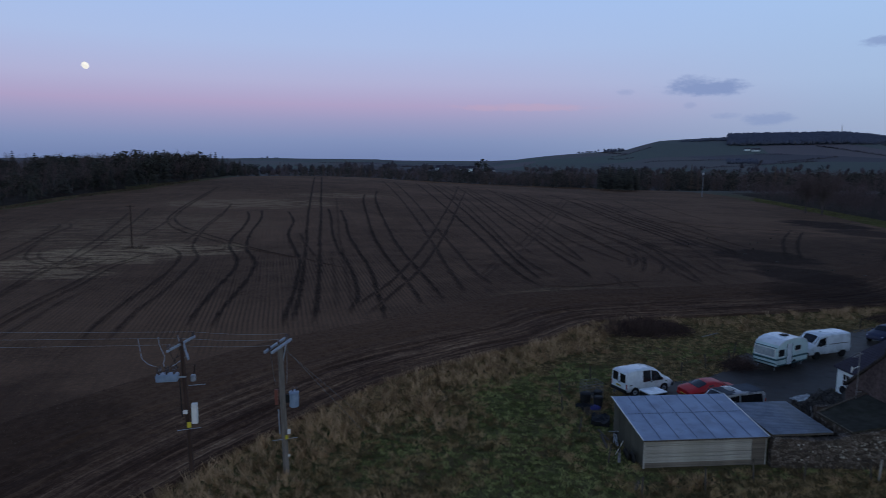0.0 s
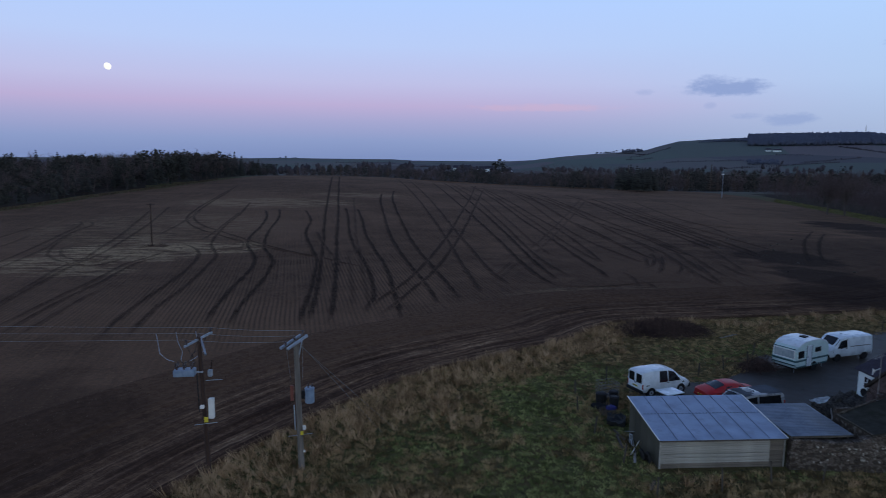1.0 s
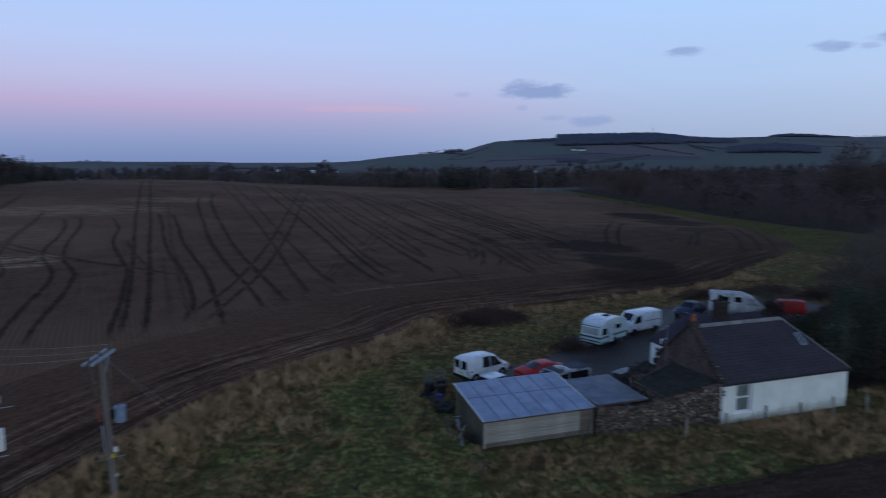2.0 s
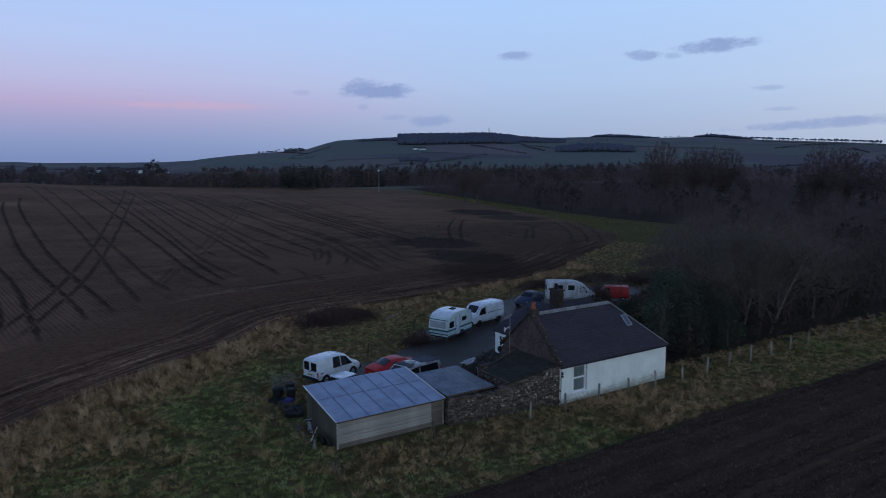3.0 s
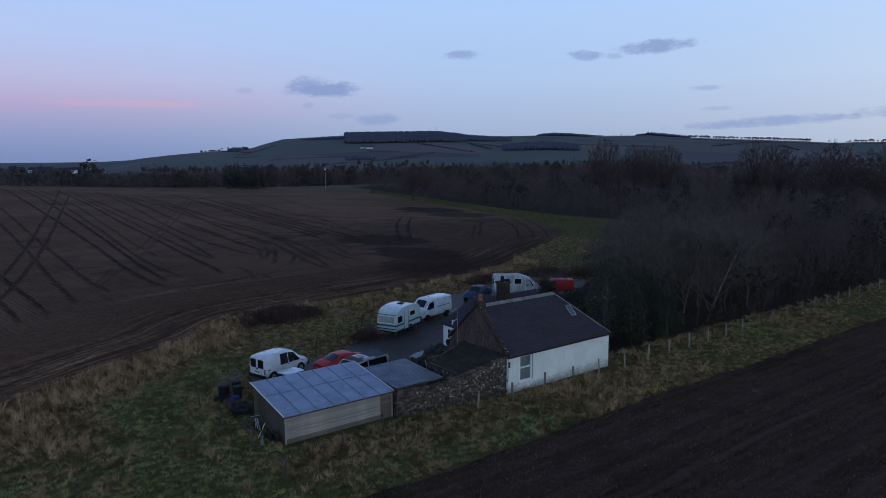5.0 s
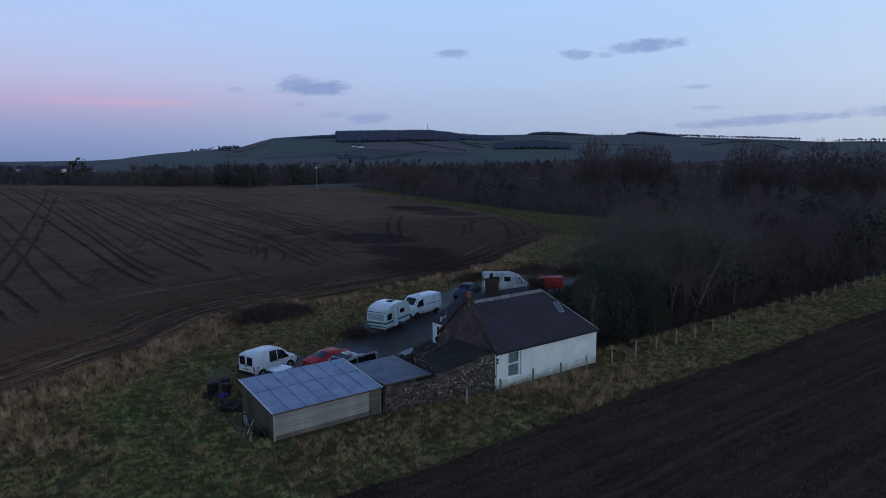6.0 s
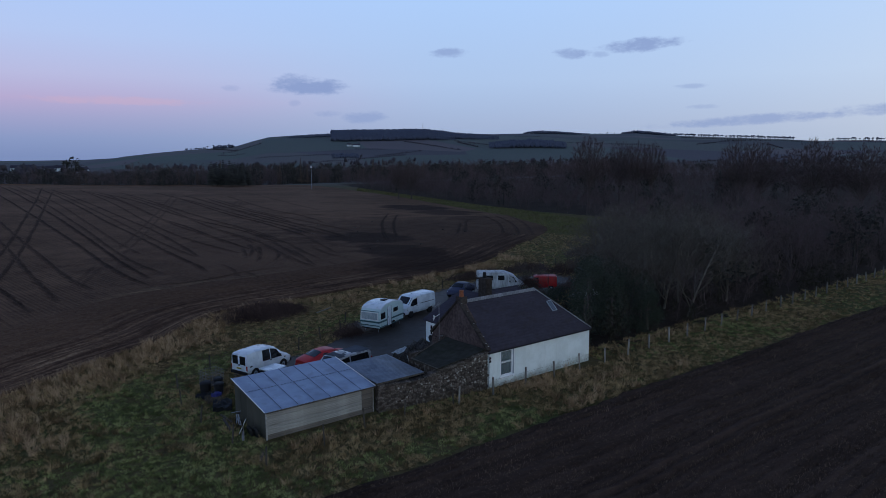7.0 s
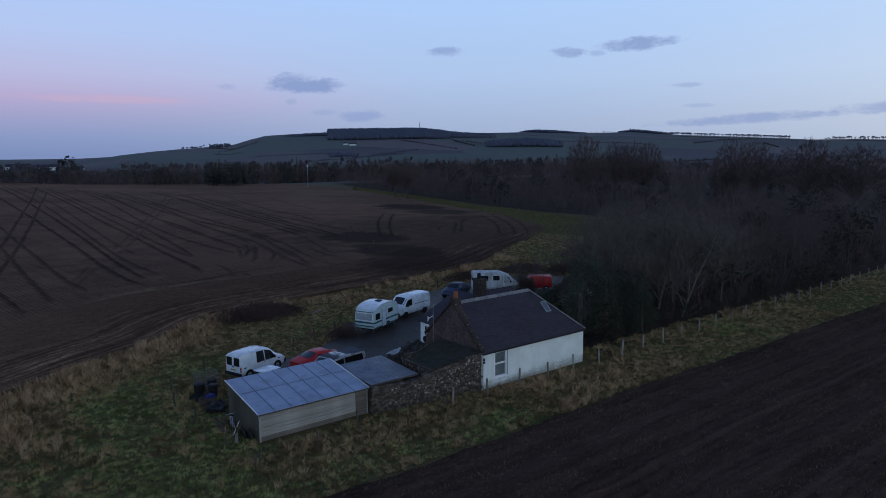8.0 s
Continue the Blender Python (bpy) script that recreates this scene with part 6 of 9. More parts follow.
def saloon(m, paint, label, roofmat=None, length=4.3, h=1.38):
    """A low car; x points forward from its tail."""
    v = thing("car", m, label, "car")
    k, q = length / 4.3, h / 1.38
    s = Shell([(x * k, *(a * q for a in (z0, z1, z2, z3)), w0, w1, w2) for x, z0, z1, z2, z3, w0, w1, w2 in
               ((0.0, 0.40, 0.74, 0.80, 0.84, 0.66, 0.70, 0.60), (0.12, 0.32, 0.84, 0.90, 0.94, 0.76, 0.80, 0.68), (0.62, 0.28, 0.90, 1.02, 1.07, 0.80, 0.86, 0.70), (1.40, 0.26, 0.92, 1.28, 1.35, 0.82, 0.88, 0.60), (2.05, 0.25, 0.91, 1.31, 1.38, 0.82, 0.88, 0.60),
                (2.5, 0.25, 0.90, 1.26, 1.33, 0.82, 0.88, 0.61), (3.2, 0.26, 0.86, 0.92, 0.97, 0.82, 0.86, 0.72), (3.85, 0.28, 0.74, 0.80, 0.86, 0.80, 0.82, 0.68), (4.2, 0.34, 0.60, 0.64, 0.70, 0.72, 0.72, 0.56), (4.3, 0.38, 0.52, 0.55, 0.58, 0.62, 0.62, 0.46))])
    body = part("body", s.skin(), paint, v, smooth=38)
    part("windscreen", s.top_panel(2.56 * k, 3.14 * k, 0.9, 0.92), GLASS, body)
    part("rear_window", s.top_panel(0.68 * k, 1.36 * k, 0.86, 0.92), GLASS, body)
    for sgn in (1, -1):
        part("window", s.side_panel([(1.15 * k, 0.12), (2.9 * k, 0.12), (2.45 * k, 0.86), (1.45 * k, 0.86)], sgn), GLASS, body)
        part("tail_light", boxed((0.08, sgn * 0.60, 0.72 * q), (0.14, 0.26, 0.12)), LAMP_RED, body, bevel=0.02)
        part("headlight", boxed((4.05 * k, sgn * 0.58, 0.62 * q), (0.24, 0.26, 0.12)), LAMP_CLEAR, body, bevel=0.03)
        part("mirror", boxed((2.75 * k, sgn * 0.96, 0.96 * q), (0.12, 0.18, 0.12)), paint, body, bevel=0.03)
        part("door_handle", boxed((1.75 * k, sgn * 0.885, 0.80 * q), (0.14, 0.02, 0.03)), PLASTIC, body)
    part("rear_bumper", boxed((0.04, 0, 0.46), (0.16, 1.5, 0.2)), paint, v, bevel=0.04)
    plate(v, -0.045, 0.56)
    arches(v, (0.85 * k, 3.4 * k), 0.86, 0.34)
    for x in (0.85 * k, 3.4 * k):
        for y in (0.76, -0.76):
            wheel(v, x, y, 0.3)
    return v


ROOF_MATT = material("matt_dark_roof", (0.065, 0.074, 0.090), (0.105, 0.118, 0.140), scale=1.5, rough=0.95, bump=0.0)


def people_carrier(m):
    v = thing("people_carrier", m, "silver people carrier with dark roof and long tinted side windows", "car")
    s = Shell([(0.0, 0.42, 0.98, 1.62, 1.70, 0.80, 0.86, 0.72), (0.12, 0.34, 0.98, 1.72, 1.79, 0.84, 0.88, 0.74), (2.0, 0.30, 0.98, 1.78, 1.86, 0.86, 0.90, 0.75), (3.0, 0.30, 0.97, 1.72, 1.80, 0.86, 0.90, 0.73), (3.8, 0.30, 0.96, 1.12, 1.18, 0.86, 0.89, 0.80),
               (4.3, 0.32, 0.82, 0.90, 0.96, 0.84, 0.84, 0.72), (4.6, 0.38, 0.62, 0.66, 0.7, 0.72, 0.72, 0.56)])
    body = part("body", s.skin(), PAINT_SILVER, v, smooth=35)
    part("roof_skin", s.top_panel(0.15, 2.95, 0.97, 0.97, 0.05, 10), ROOF_MATT, body, "dark grey roof panel")
    part("sunroof", s.top_panel(1.85, 2.4, 0.42, 0.42, 0.03), GLASS, body)
    part("windscreen", s.top_panel(3.04, 3.72, 0.92, 0.95), GLASS, body)
    for sgn in (1, -1):
        part("window", s.side_panel([(0.25, 0.08), (1.95, 0.08), (1.95, 0.88), (0.30, 0.88)], sgn), GLASS, body, "long dark side window")
        part("window", s.side_panel([(2.08, 0.08), (3.45, 0.06), (2.95, 0.86), (2.08, 0.88)], sgn), GLASS, body)
        part("tail_light", boxed((0.03, sgn * 0.80, 1.05), (0.1, 0.1, 0.5)), LAMP_RED, body, bevel=0.015)
        part("mirror", boxed((3.3, sgn * 1.02, 1.1), (0.14, 0.2, 0.18)), PAINT_SILVER, body, bevel=0.03)
        part("headlight", boxed((4.35, sgn * 0.6, 0.74), (0.26, 0.28, 0.16)), LAMP_CLEAR, body, bevel=0.03)
    part("rear_window", boxed((-0.008, 0, 1.35), (0.03, 1.3, 0.5)), GLASS, v, bevel=0.008)
    part("rear_bumper", boxed((-0.03, 0, 0.45), (0.16, 1.7, 0.24)), PLASTIC, v, bevel=0.03)
    plate(v, -0.02, 0.85)
    arches(v, (0.9, 3.6), 0.88)
    for x in (0.9, 3.6):
        for y in (0.8, -0.8):
            wheel(v, x, y)
    return v


def caravan(m):
    """Touring caravan; x runs from its window end to its other end."""
    v = thing("caravan", m, "old cream touring caravan with teal stripes and rounded roof ends", "caravan")
    prof = [(0.06, 0.42), (-0.04, 1.05), (0.06, 1.82), (0.24, 2.10), (0.60, 2.32), (1.25, 2.46), (2.2, 2.50), (3.0, 2.44), (3.65, 2.30), (4.02, 2.08), (4.18, 1.75), (4.2, 1.1), (4.12, 0.42)]
    w = 1.02
    body = part("body", prism(prof, -w, w), PAINT_CREAM, v, bevel=0.035, smooth=25)
    roof = [(0.22, 2.12), (0.59, 2.345), (1.24, 2.485), (2.2, 2.525), (3.01, 2.465), (3.67, 2.325), (4.05, 2.09), (3.9, 2.08), (3.5, 2.26), (2.9, 2.40), (2.2, 2.45), (1.3, 2.41), (0.7, 2.28), (0.36, 2.08)]
    part("roof_skin", prism(roof, -w - 0.006, w + 0.006), PAINT_WHITE, body, bevel=0.015, smooth=25)
    # window end
    part("end_window", boxed((-0.035, 0, 1.5), (0.04, 1.72, 0.62)), CURTAIN, body, "wide front window with pale blind", bevel=0.01)
    bm = bmesh.new()
    for c, sz in (((-0.06, 0, 1.83), (0.04, 1.82, 0.05)), ((-0.06, 0, 1.17), (0.04, 1.82, 0.05)), ((-0.06, 0.885, 1.5), (0.04, 0.05, 0.62)), ((-0.06, -0.885, 1.5), (0.04, 0.05, 0.62))):
        box(bm, c, sz)
    part("window_frame", bm, FRAME_WHITE, body)
    part("stripe", boxed((-0.03, 0, 0.98), (0.05, 2.05, 0.15)), STRIPE, body)
    part("stripe", boxed((-0.025, 0, 0.66), (0.05, 2.05, 0.08)), STRIPE, body)
    part("grab_rail", boxed((0.02, 0, 1.93), (0.06, 1.9, 0.05)), STRIPE, body)
    for s in (1, -1):
        y = s * (w + 0.004)
        part("stripe", boxed((2.08, y, 0.98), (4.15, 0.012, 0.15)), STRIPE, body)
        part("stripe", boxed((2.08, y, 0.50), (4.05, 0.012, 0.10)), STRIPE, body)
        part("window", boxed((0.62, y, 1.48), (0.74, 0.02, 0.56)), GLASS, body, bevel=0.006)
        part("window", boxed((2.75, y, 1.66), (0.78, 0.02, 0.38)), GLASS, body, bevel=0.006)
        for x in (0.62, 2.75):
            part("window_trim", boxed((x, s * (w + 0.016), 1.15 if x < 1 else 1.43), (0.86, 0.02, 0.05)), FRAME_WHITE, body)
    door = part("door", boxed((1.65, -w - 0.012, 1.28), (0.62, 0.024, 1.68)), PAINT_WHITE, body, "pale entrance door", bevel=0.008)
    for x in (1.31, 1.99):
        part("door_seal", boxed((x, -w - 0.012, 1.28), (0.035, 0.022, 1.72)), STRIPE, body)
    part("handle", boxed((1.42, -w - 0.03, 1.2), (0.04, 0.03, 0.12)), PLASTIC, door)
    hatch = part("roof_hatch", boxed((2.2, -0.1, 2.55), (0.55, 0.5, 0.09)), PLASTIC, body, "dark raised roof hatch", bevel=0.02)
    part("chassis", boxed((2.1, 0, 0.38), (4.0, 1.7, 0.12)), PLASTIC, v)
    for y in (0.93, -0.93):
        wheel(v, 2.35, y, 0.3, 0.16)
        part("wheel_arch", rodded((2.35, y * 1.06, 0.36), (2.35, y * 1.105, 0.36), 0.37, 0.37, 20), PLASTIC, v)
    for x in (0.3, 3.9):
        for y in (0.7, -0.7):
            part("jack_leg", rodded((x, y, 0.0), (x, y, 0.4), 0.03, n=6), GALV, v)
    bm = rodded((4.1, 0.5, 0.42), (5.2, 0.0, 0.42), 0.04)
    rod(bm, (4.1, -0.5, 0.42), (5.2, 0.0, 0.42), 0.04)
    part("drawbar", bm, PLASTIC, v)
    part("jockey_wheel", rodded((5.0, -0.03, 0.1), (5.0, 0.03, 0.1), 0.1, n=14), RUBBER, v)
    part("jockey_post", rodded((5.0, 0, 0.15), (5.0, 0, 0.7), 0.025, n=6), GALV, v)
    return v


def box_vehicle(m):
    """A pale boxy motor home seen behind the roofs."""
    v = thing("motor_home", m, "pale grey boxy motor home, streaked with algae", "motor home")
    s = Shell([(0.0, 0.5, 1.3, 2.35, 2.5, 0.98, 1.05, 0.96), (0.15, 0.45, 1.3, 2.5, 2.62, 1.0, 1.08, 1.0), (3.4, 0.45, 1.3, 2.45, 2.58, 1.0, 1.08, 0.98), (4.5, 0.45, 1.3, 2.05, 2.2, 1.0, 1.06, 0.92), (5.3, 0.45, 1.2, 1.4, 1.5, 0.96, 1.0, 0.86), (5.9, 0.5, 0.9, 1.0, 1.06, 0.9, 0.9, 0.74)])
    body = part("body", s.skin(), PAINT_STREAK, v, smooth=35)
    part("windscreen", s.top_panel(4.56, 5.22, 0.92, 0.95), GLASS, body)
    for sgn in (1, -1):
        part("window", s.side_panel([(0.9, 0.25), (1.9, 0.25), (1.9, 0.75), (0.9, 0.75)], sgn), GLASS, body)
        part("window", s.side_panel([(2.5, 0.25), (3.3, 0.25), (3.3, 0.75), (2.5, 0.75)], sgn), GLASS, body)
        part("window", s.side_panel([(3.9, 0.05), (4.9, 0.04), (4.45, 0.8), (3.95, 0.82)], sgn), GLASS, body)
    part("rear_window", boxed((-0.006, 0, 1.75), (0.03, 1.2, 0.6)), GLASS, body, bevel=0.01)
    arches(v, (1.1, 4.7), 1.04)
    for x in (1.1, 4.7):
        for y in (0.92, -0.92):
            wheel(v, x, y, 0.34)
    return v


def red_trailer(m):
    v = thing("red_van", m, "plain red van half hidden by shrubs", "van")
    s = Shell([(0.0, 0.45, 1.05, 1.72, 1.80, 0.82, 0.86, 0.74), (0.1, 0.38, 1.05, 1.82, 1.88, 0.86, 0.9, 0.78), (2.4, 0.36, 1.05, 1.84, 1.9, 0.86, 0.9, 0.78), (2.9, 0.36, 1.05, 1.74, 1.8, 0.86, 0.9, 0.76), (3.6, 0.36, 1.02, 1.12, 1.16, 0.86, 0.88, 0.78), (4.2, 0.42, 0.8, 0.86, 0.9, 0.8, 0.8, 0.66)])
    body = part("body", s.skin(), PAINT_RED, v, smooth=35)
    part("windscreen", s.top_panel(2.96, 3.54, 0.92, 0.95), GLASS, body)
    for sgn in (1, -1):
        part("window", s.side_panel([(2.35, 0.05), (3.3, 0.04), (2.9, 0.82), (2.38, 0.85)], sgn), GLASS, body)
        part("tail_light", boxed((0.02, sgn * 0.8, 0.9), (0.08, 0.1, 0.3)), LAMP_RED, body, bevel=0.015)
    arches(v, (0.75, 3.4), 0.88)
    for x in (0.75, 3.4):
        for y in (0.8, -0.8):
            wheel(v, x, y)
    return v


PAINT_STREAK = material("algae_streaked_white", (0.14, 0.15, 0.14), (0.58, 0.61, 0.63), scale=2.4, rough=0.5, bump=0.0, stretch=(1, 1, 0.35), detail=3.0)


def lidded_trailer(m):
    t = thing("trailer", m, "small trailer with flat white lid behind the shed", "trailer")
    part("body", boxed((0, 0, 0.62), (1.3, 1.05, 0.6)), PLASTIC, t, bevel=0.02)
    part("lid", boxed((0, 0, 0.96), (1.42, 1.16, 0.09)), PAINT_WHITE, t, "flat white lid", bevel=0.03)
    part("drawbar", rodded((0.6, 0, 0.4), (1.5, 0, 0.4), 0.04), GALV, t)
    part("jockey_post", rodded((1.4, 0, 0.0), (1.4, 0, 0.5), 0.03), GALV, t)
    part("lamp", boxed((-0.68, 0.4, 0.6), (0.05, 0.2, 0.12)), LAMP_RED, t)
    for y in (0.62, -0.62):
        wheel(t, 0.0, y, 0.27, 0.15)


def sized(ob, k):
    ob.matrix_basis = ob.matrix_basis @ Matrix.Diagonal((k, k, k, 1))
    return ob


sized(small_van(pose(-11.88, 12.2, 0.03, 0, 0, 19)), 0.96)
sized(big_van(pose(10.42, 20.75, 0.03, 0, 0, 195)), 0.95)
sized(caravan(pose(1.38, 16.87, 0.03, 0, 0, 25)), 0.96)
saloon(pose(-8.05, 10.55, 0.03, 0, 0, 9), PAINT_RED, "glossy red coupe with sloping rear window", length=4.3, h=1.36)
people_carrier(pose(-4.45, 8.15, 0.03, 0, 0, 194))
lidded_trailer(pose(-10.35, 10.1, 0.02, 0, 0, 200))
saloon(pose(18.9, 24.6, 0.03, 0, 0, 203), PAINT_BLUE, "dark blue car parked behind the cottage", length=4.0, h=1.45)
sized(box_vehicle(pose(19.75, 24.3, 0.03, 0, 0, -34)), 0.89)
sized(red_trailer(pose(27.5, 19.7, 0.03, 0, 0, 141)), 0.86)

# ---- the overhead line ----
def insulator(parent, p, h=0.22):
    bm = rodded(p, (p[0], p[1], p[2] + h), 0.045, 0.03, 8)
    for k in range(3):
        z = p[2] + h * (0.35 + 0.25 * k)
        rod(bm, (p[0], p[1], z), (p[0], p[1], z + 0.03), 0.075, 0.05, 10)
    part("insulator", bm, PORCELAIN, parent)


def turned(m, v):
    return tuple(m @ Vector(v))


POLE_A, POLE_B = (-37.5, 1.75), (-32.95, 2.15)
ARM_A, ARM_B = radians(38), radians(38)


def build_pole_a():
    gz = ground_at(*POLE_A)
    p = thing("power_pole", pose(*POLE_A, gz), "brown wooden power pole carrying switchgear and a white cabinet", "power pole", "power poles")
    part("pole", rodded((0.1, 0, -0.4), (-0.18, 0.0, 7.15), 0.125, 0.095, 14), POLEWOOD_R, p, smooth=50)
    m = pose(-0.18, 0, 0, 0, 0, 69)
    part("crossarm", boxed((0, 0, 0), (2.1, 0.08, 0.10)), GALV, p, at=pose(-0.18, 0, 7.02, 0, -5, 69))
    part("brace_arm", boxed((0, 0, 0), (1.0, 0.07, 0.10)), GALV, p, at=pose(0.1, -0.25, 6.72, 0, 38, -60))
    for u in (-0.92, 0.0, 0.92):
        insulator(p, turned(m, (u, 0, 7.08 + 0.087 * u)))
    sw = part("switch_tank", boxed((0, 0, 0), (1.0, 0.5, 0.36)), ENAMEL, p, "blue-grey switch tank", bevel=0.04, at=pose(-0.85, -0.15, 5.42, 0, 0, 5))
    for k in range(3):
        for s in (-0.14, 0.14):
            bm = rodded((-0.34 + 0.34 * k, s, 0.16), (-0.38 + 0.38 * k, s * 1.6, 0.52), 0.05, 0.035, 8)
            for j in range(3):
                z = 0.26 + 0.07 * j
                rod(bm, (-0.35 + 0.35 * k, s * (1.1 + 0.12 * j), z), (-0.35 + 0.35 * k, s * (1.1 + 0.12 * j), z + 0.025), 0.085, 0.06, 10)
            part("bushing", bm, PORCELAIN, sw)
    part("hanger", boxed((-0.45, -0.08, 5.4), (0.9, 0.07, 0.07)), GALV, p)
    part("small_transformer", boxed((0.30, 0.05, 5.3), (0.22, 0.22, 0.34)), GALV, p, bevel=0.04)
    part("small_bushing", rodded((0.34, 0.05, 5.5), (0.40, 0.05, 5.95), 0.05, 0.03), PORCELAIN, p)
    part("cabinet", boxed((0.34, -0.08, 3.55), (0.27, 0.22, 1.02)), FRAME_WHITE, p, "tall white control cabinet", bevel=0.025)
    part("junction_box", boxed((-0.08, -0.18, 3.66), (0.20, 0.12, 0.18)), FRAME_WHITE, p, bevel=0.02)
    part("warning_sign", boxed((0.08, -0.18, 3.0), (0.19, 0.02, 0.27)), YELLOW, p, "yellow danger sign")
    part("step_bar", rodded((-0.5, -0.1, 2.7), (0.6, -0.1, 2.82), 0.018, n=6), GALV, p)
    part("step_bar", rodded((0.1, -0.05, 4.95), (0.9, -0.05, 5.0), 0.02, n=6), GALV, p)
    part("conduit", rodded((-0.24, -0.12, 3.4), (-0.3, -0.1, 5.3), 0.03, n=6), PLASTIC, p)
    return p


def build_pole_b():
    gz = ground_at(*POLE_B)
    p = thing("power_pole", pose(*POLE_B, gz), "grey wooden power pole with a blue transformer", "power pole", "power poles")
    part("pole", rodded((0.05, 0, -0.4), (-0.12, 0, 6.76), 0.165, 0.125, 14), POLEWOOD_G, p, smooth=50)
    for y, dz in ((-0.08, 0.0), (0.09, 0.0)):
        off = pose(0, 0, 0, 0, 0, 69) @ Vector((-0.1, y * 2.2, 0))
        part("crossarm", boxed((0, 0, 0), (1.95, 0.10, 0.12)), GALV, p, at=pose(off.x - 0.15, off.y, 6.76 + dz, 0, -5, 69))
    m = pose(-0.2, 0, 0, 0, 0, 69)
    for u in (-0.86, 0.0, 0.86):
        insulator(p, turned(m, (u, 0, 6.82 + 0.087 * u)))
    part("brace_arm", boxed((0, 0, 0), (0.06, 0.06, 1.0)), GALV, p, at=pose(0.08, -0.05, 6.32, 12, 12, 0))
    tr = part("transformer", rodded((0, 0, -0.38), (0, 0, 0.38), 0.24, 0.24, 22), ENAMEL, p, "blue-grey round transformer", bevel=0.03, smooth=40, at=pose(0.50, 0.05, 3.95))
    part("lid", rodded((0, 0, 0.36), (0, 0, 0.43), 0.26, 0.20, 22), ENAMEL, tr)
    for a in range(3):
        part("bushing", rodded((0.11 * math.cos(a * 2.1), 0.11 * math.sin(a * 2.1), 0.40), (0.14 * math.cos(a * 2.1), 0.14 * math.sin(a * 2.1), 0.60), 0.04, 0.025), PORCELAIN, tr)
    part("bracket", boxed((0.20, 0.03, 4.0), (0.2, 0.16, 0.4)), PLASTIC, p)
    part("fuse_arm", boxed((-0.36, -0.02, 4.1), (0.16, 0.1, 0.8)), TERRACOTTA_DARK, p, "dull red fuse holder")
    part("fuse_rod", rodded((-0.42, 0, 4.7), (-0.42, 0, 4.95), 0.04), PORCELAIN, p)
    part("meter_box", boxed((0.24, -0.2, 2.35), (0.16, 0.08, 0.24)), FRAME_WHITE, p, bevel=0.02)
    part("warning_sign", boxed((0.12, -0.2, 2.05), (0.14, 0.02, 0.2)), YELLOW, p)
    part("step_bar", rodded((-0.6, -0.1, 1.85), (0.65, -0.1, 2.0), 0.018, n=6), GALV, p)
    part("cable_guard", rodded((-0.22, -0.12, 2.2), (-0.26, -0.1, 3.5), 0.03, n=6), GALV, p)
    part("tag", boxed((0.22, -0.2, 1.1), (0.1, 0.02, 0.12)), FRAME_WHITE, p)
    return p


TERRACOTTA_DARK = material("dull_red_insulation", (0.12, 0.035, 0.025), (0.22, 0.07, 0.05), scale=6.0, rough=0.6, bump=0.1)
build_pole_a(), build_pole_b()
FAR_POLE = (-68.9, 83.9)
far_pole = thing("power_pole", pose(*FAR_POLE, ground_at(*FAR_POLE)), "slim distant power pole standing in the field", "power pole", "power poles")
part("pole", rodded((0, 0, -0.3), (0, 0, 7.2), 0.13, 0.10, 12), POLEWOOD_R, far_pole, smooth=50)
part("crossarm", boxed((0, 0, 7.0), (1.4, 0.08, 0.1)), POLEWOOD_R, far_pole)


def arm_points(pole, off, us, z):
    m = pose(pole[0] + off, pole[1], 0, 0, 0, 69)
    return [Vector(turned(m, (u, 0, z + 0.087 * u + ground_at(*pole)))) for u in us]


wires_a, wires_b = arm_points(POLE_A, -0.18, (-0.92, 0.0, 0.92), 7.30), arm_points(POLE_B, -0.2, (-0.86, 0.0, 0.86), 7.04)
west = [Vector((-95, -1.0 + 0.9 * k, 9.0 + 0.35 * k)) for k in range(3)]
for a, b, c in zip(wires_a, wires_b, west):
    tagged(wire_between("overhead_wire", [a, b], 0.0095, WIRE, sag=0.08), "thin bare overhead wire strung between poles", "wire", "overhead wires")
    tagged(wire_between("overhead_wire", [c, a], 0.0095, WIRE, sag=0.35, seg=24), "thin bare overhead wire running out over the field", "wire", "overhead wires")
# jumper leads that loop down to the switch tank
for k in range(3):
    top = Vector((POLE_A[0] - 2.1 + 0.85 * k, POLE_A[1] - 0.2 + 0.25 * k, 7.35))
    end = Vector((POLE_A[0] - 1.35 + 0.36 * k, POLE_A[1] - 0.1, 5.95))
    mid = Vector((top.x + 0.15 * k, top.y, 6.35))
    tagged(wire_between("jumper_lead", [top, top + Vector((0.06, 0, -0.45)), mid + Vector((0.12, 0, 0.05)), mid.lerp(end, 0.55) + Vector((0, 0, -0.06)), end], 0.012, GALV, sag=0.015), "pale insulated lead looping down to the switch tank", "cable", "jumper leads")
    tagged(wire_between("jumper_lead", [wires_a[k], Vector((POLE_A[0] - 0.5, POLE_A[1], 6.3)), end + Vector((0.3, 0, 0))], 0.012, PLASTIC, sag=0.25), "dark looped lead below the crossarm", "cable", "jumper leads")
for k, foot in enumerate(((-28.9, 6.4), (-28.3, 7.2))):
    tagged(wire_between("stay_wire", [(POLE_B[0] + 0.02, POLE_B[1], 6.7 - 0.1 * k), (*foot, ground_at(*foot) + 0.1)], 0.008, WIRE), "taut steel stay wire anchored in the grass", "wire", "stay wires")
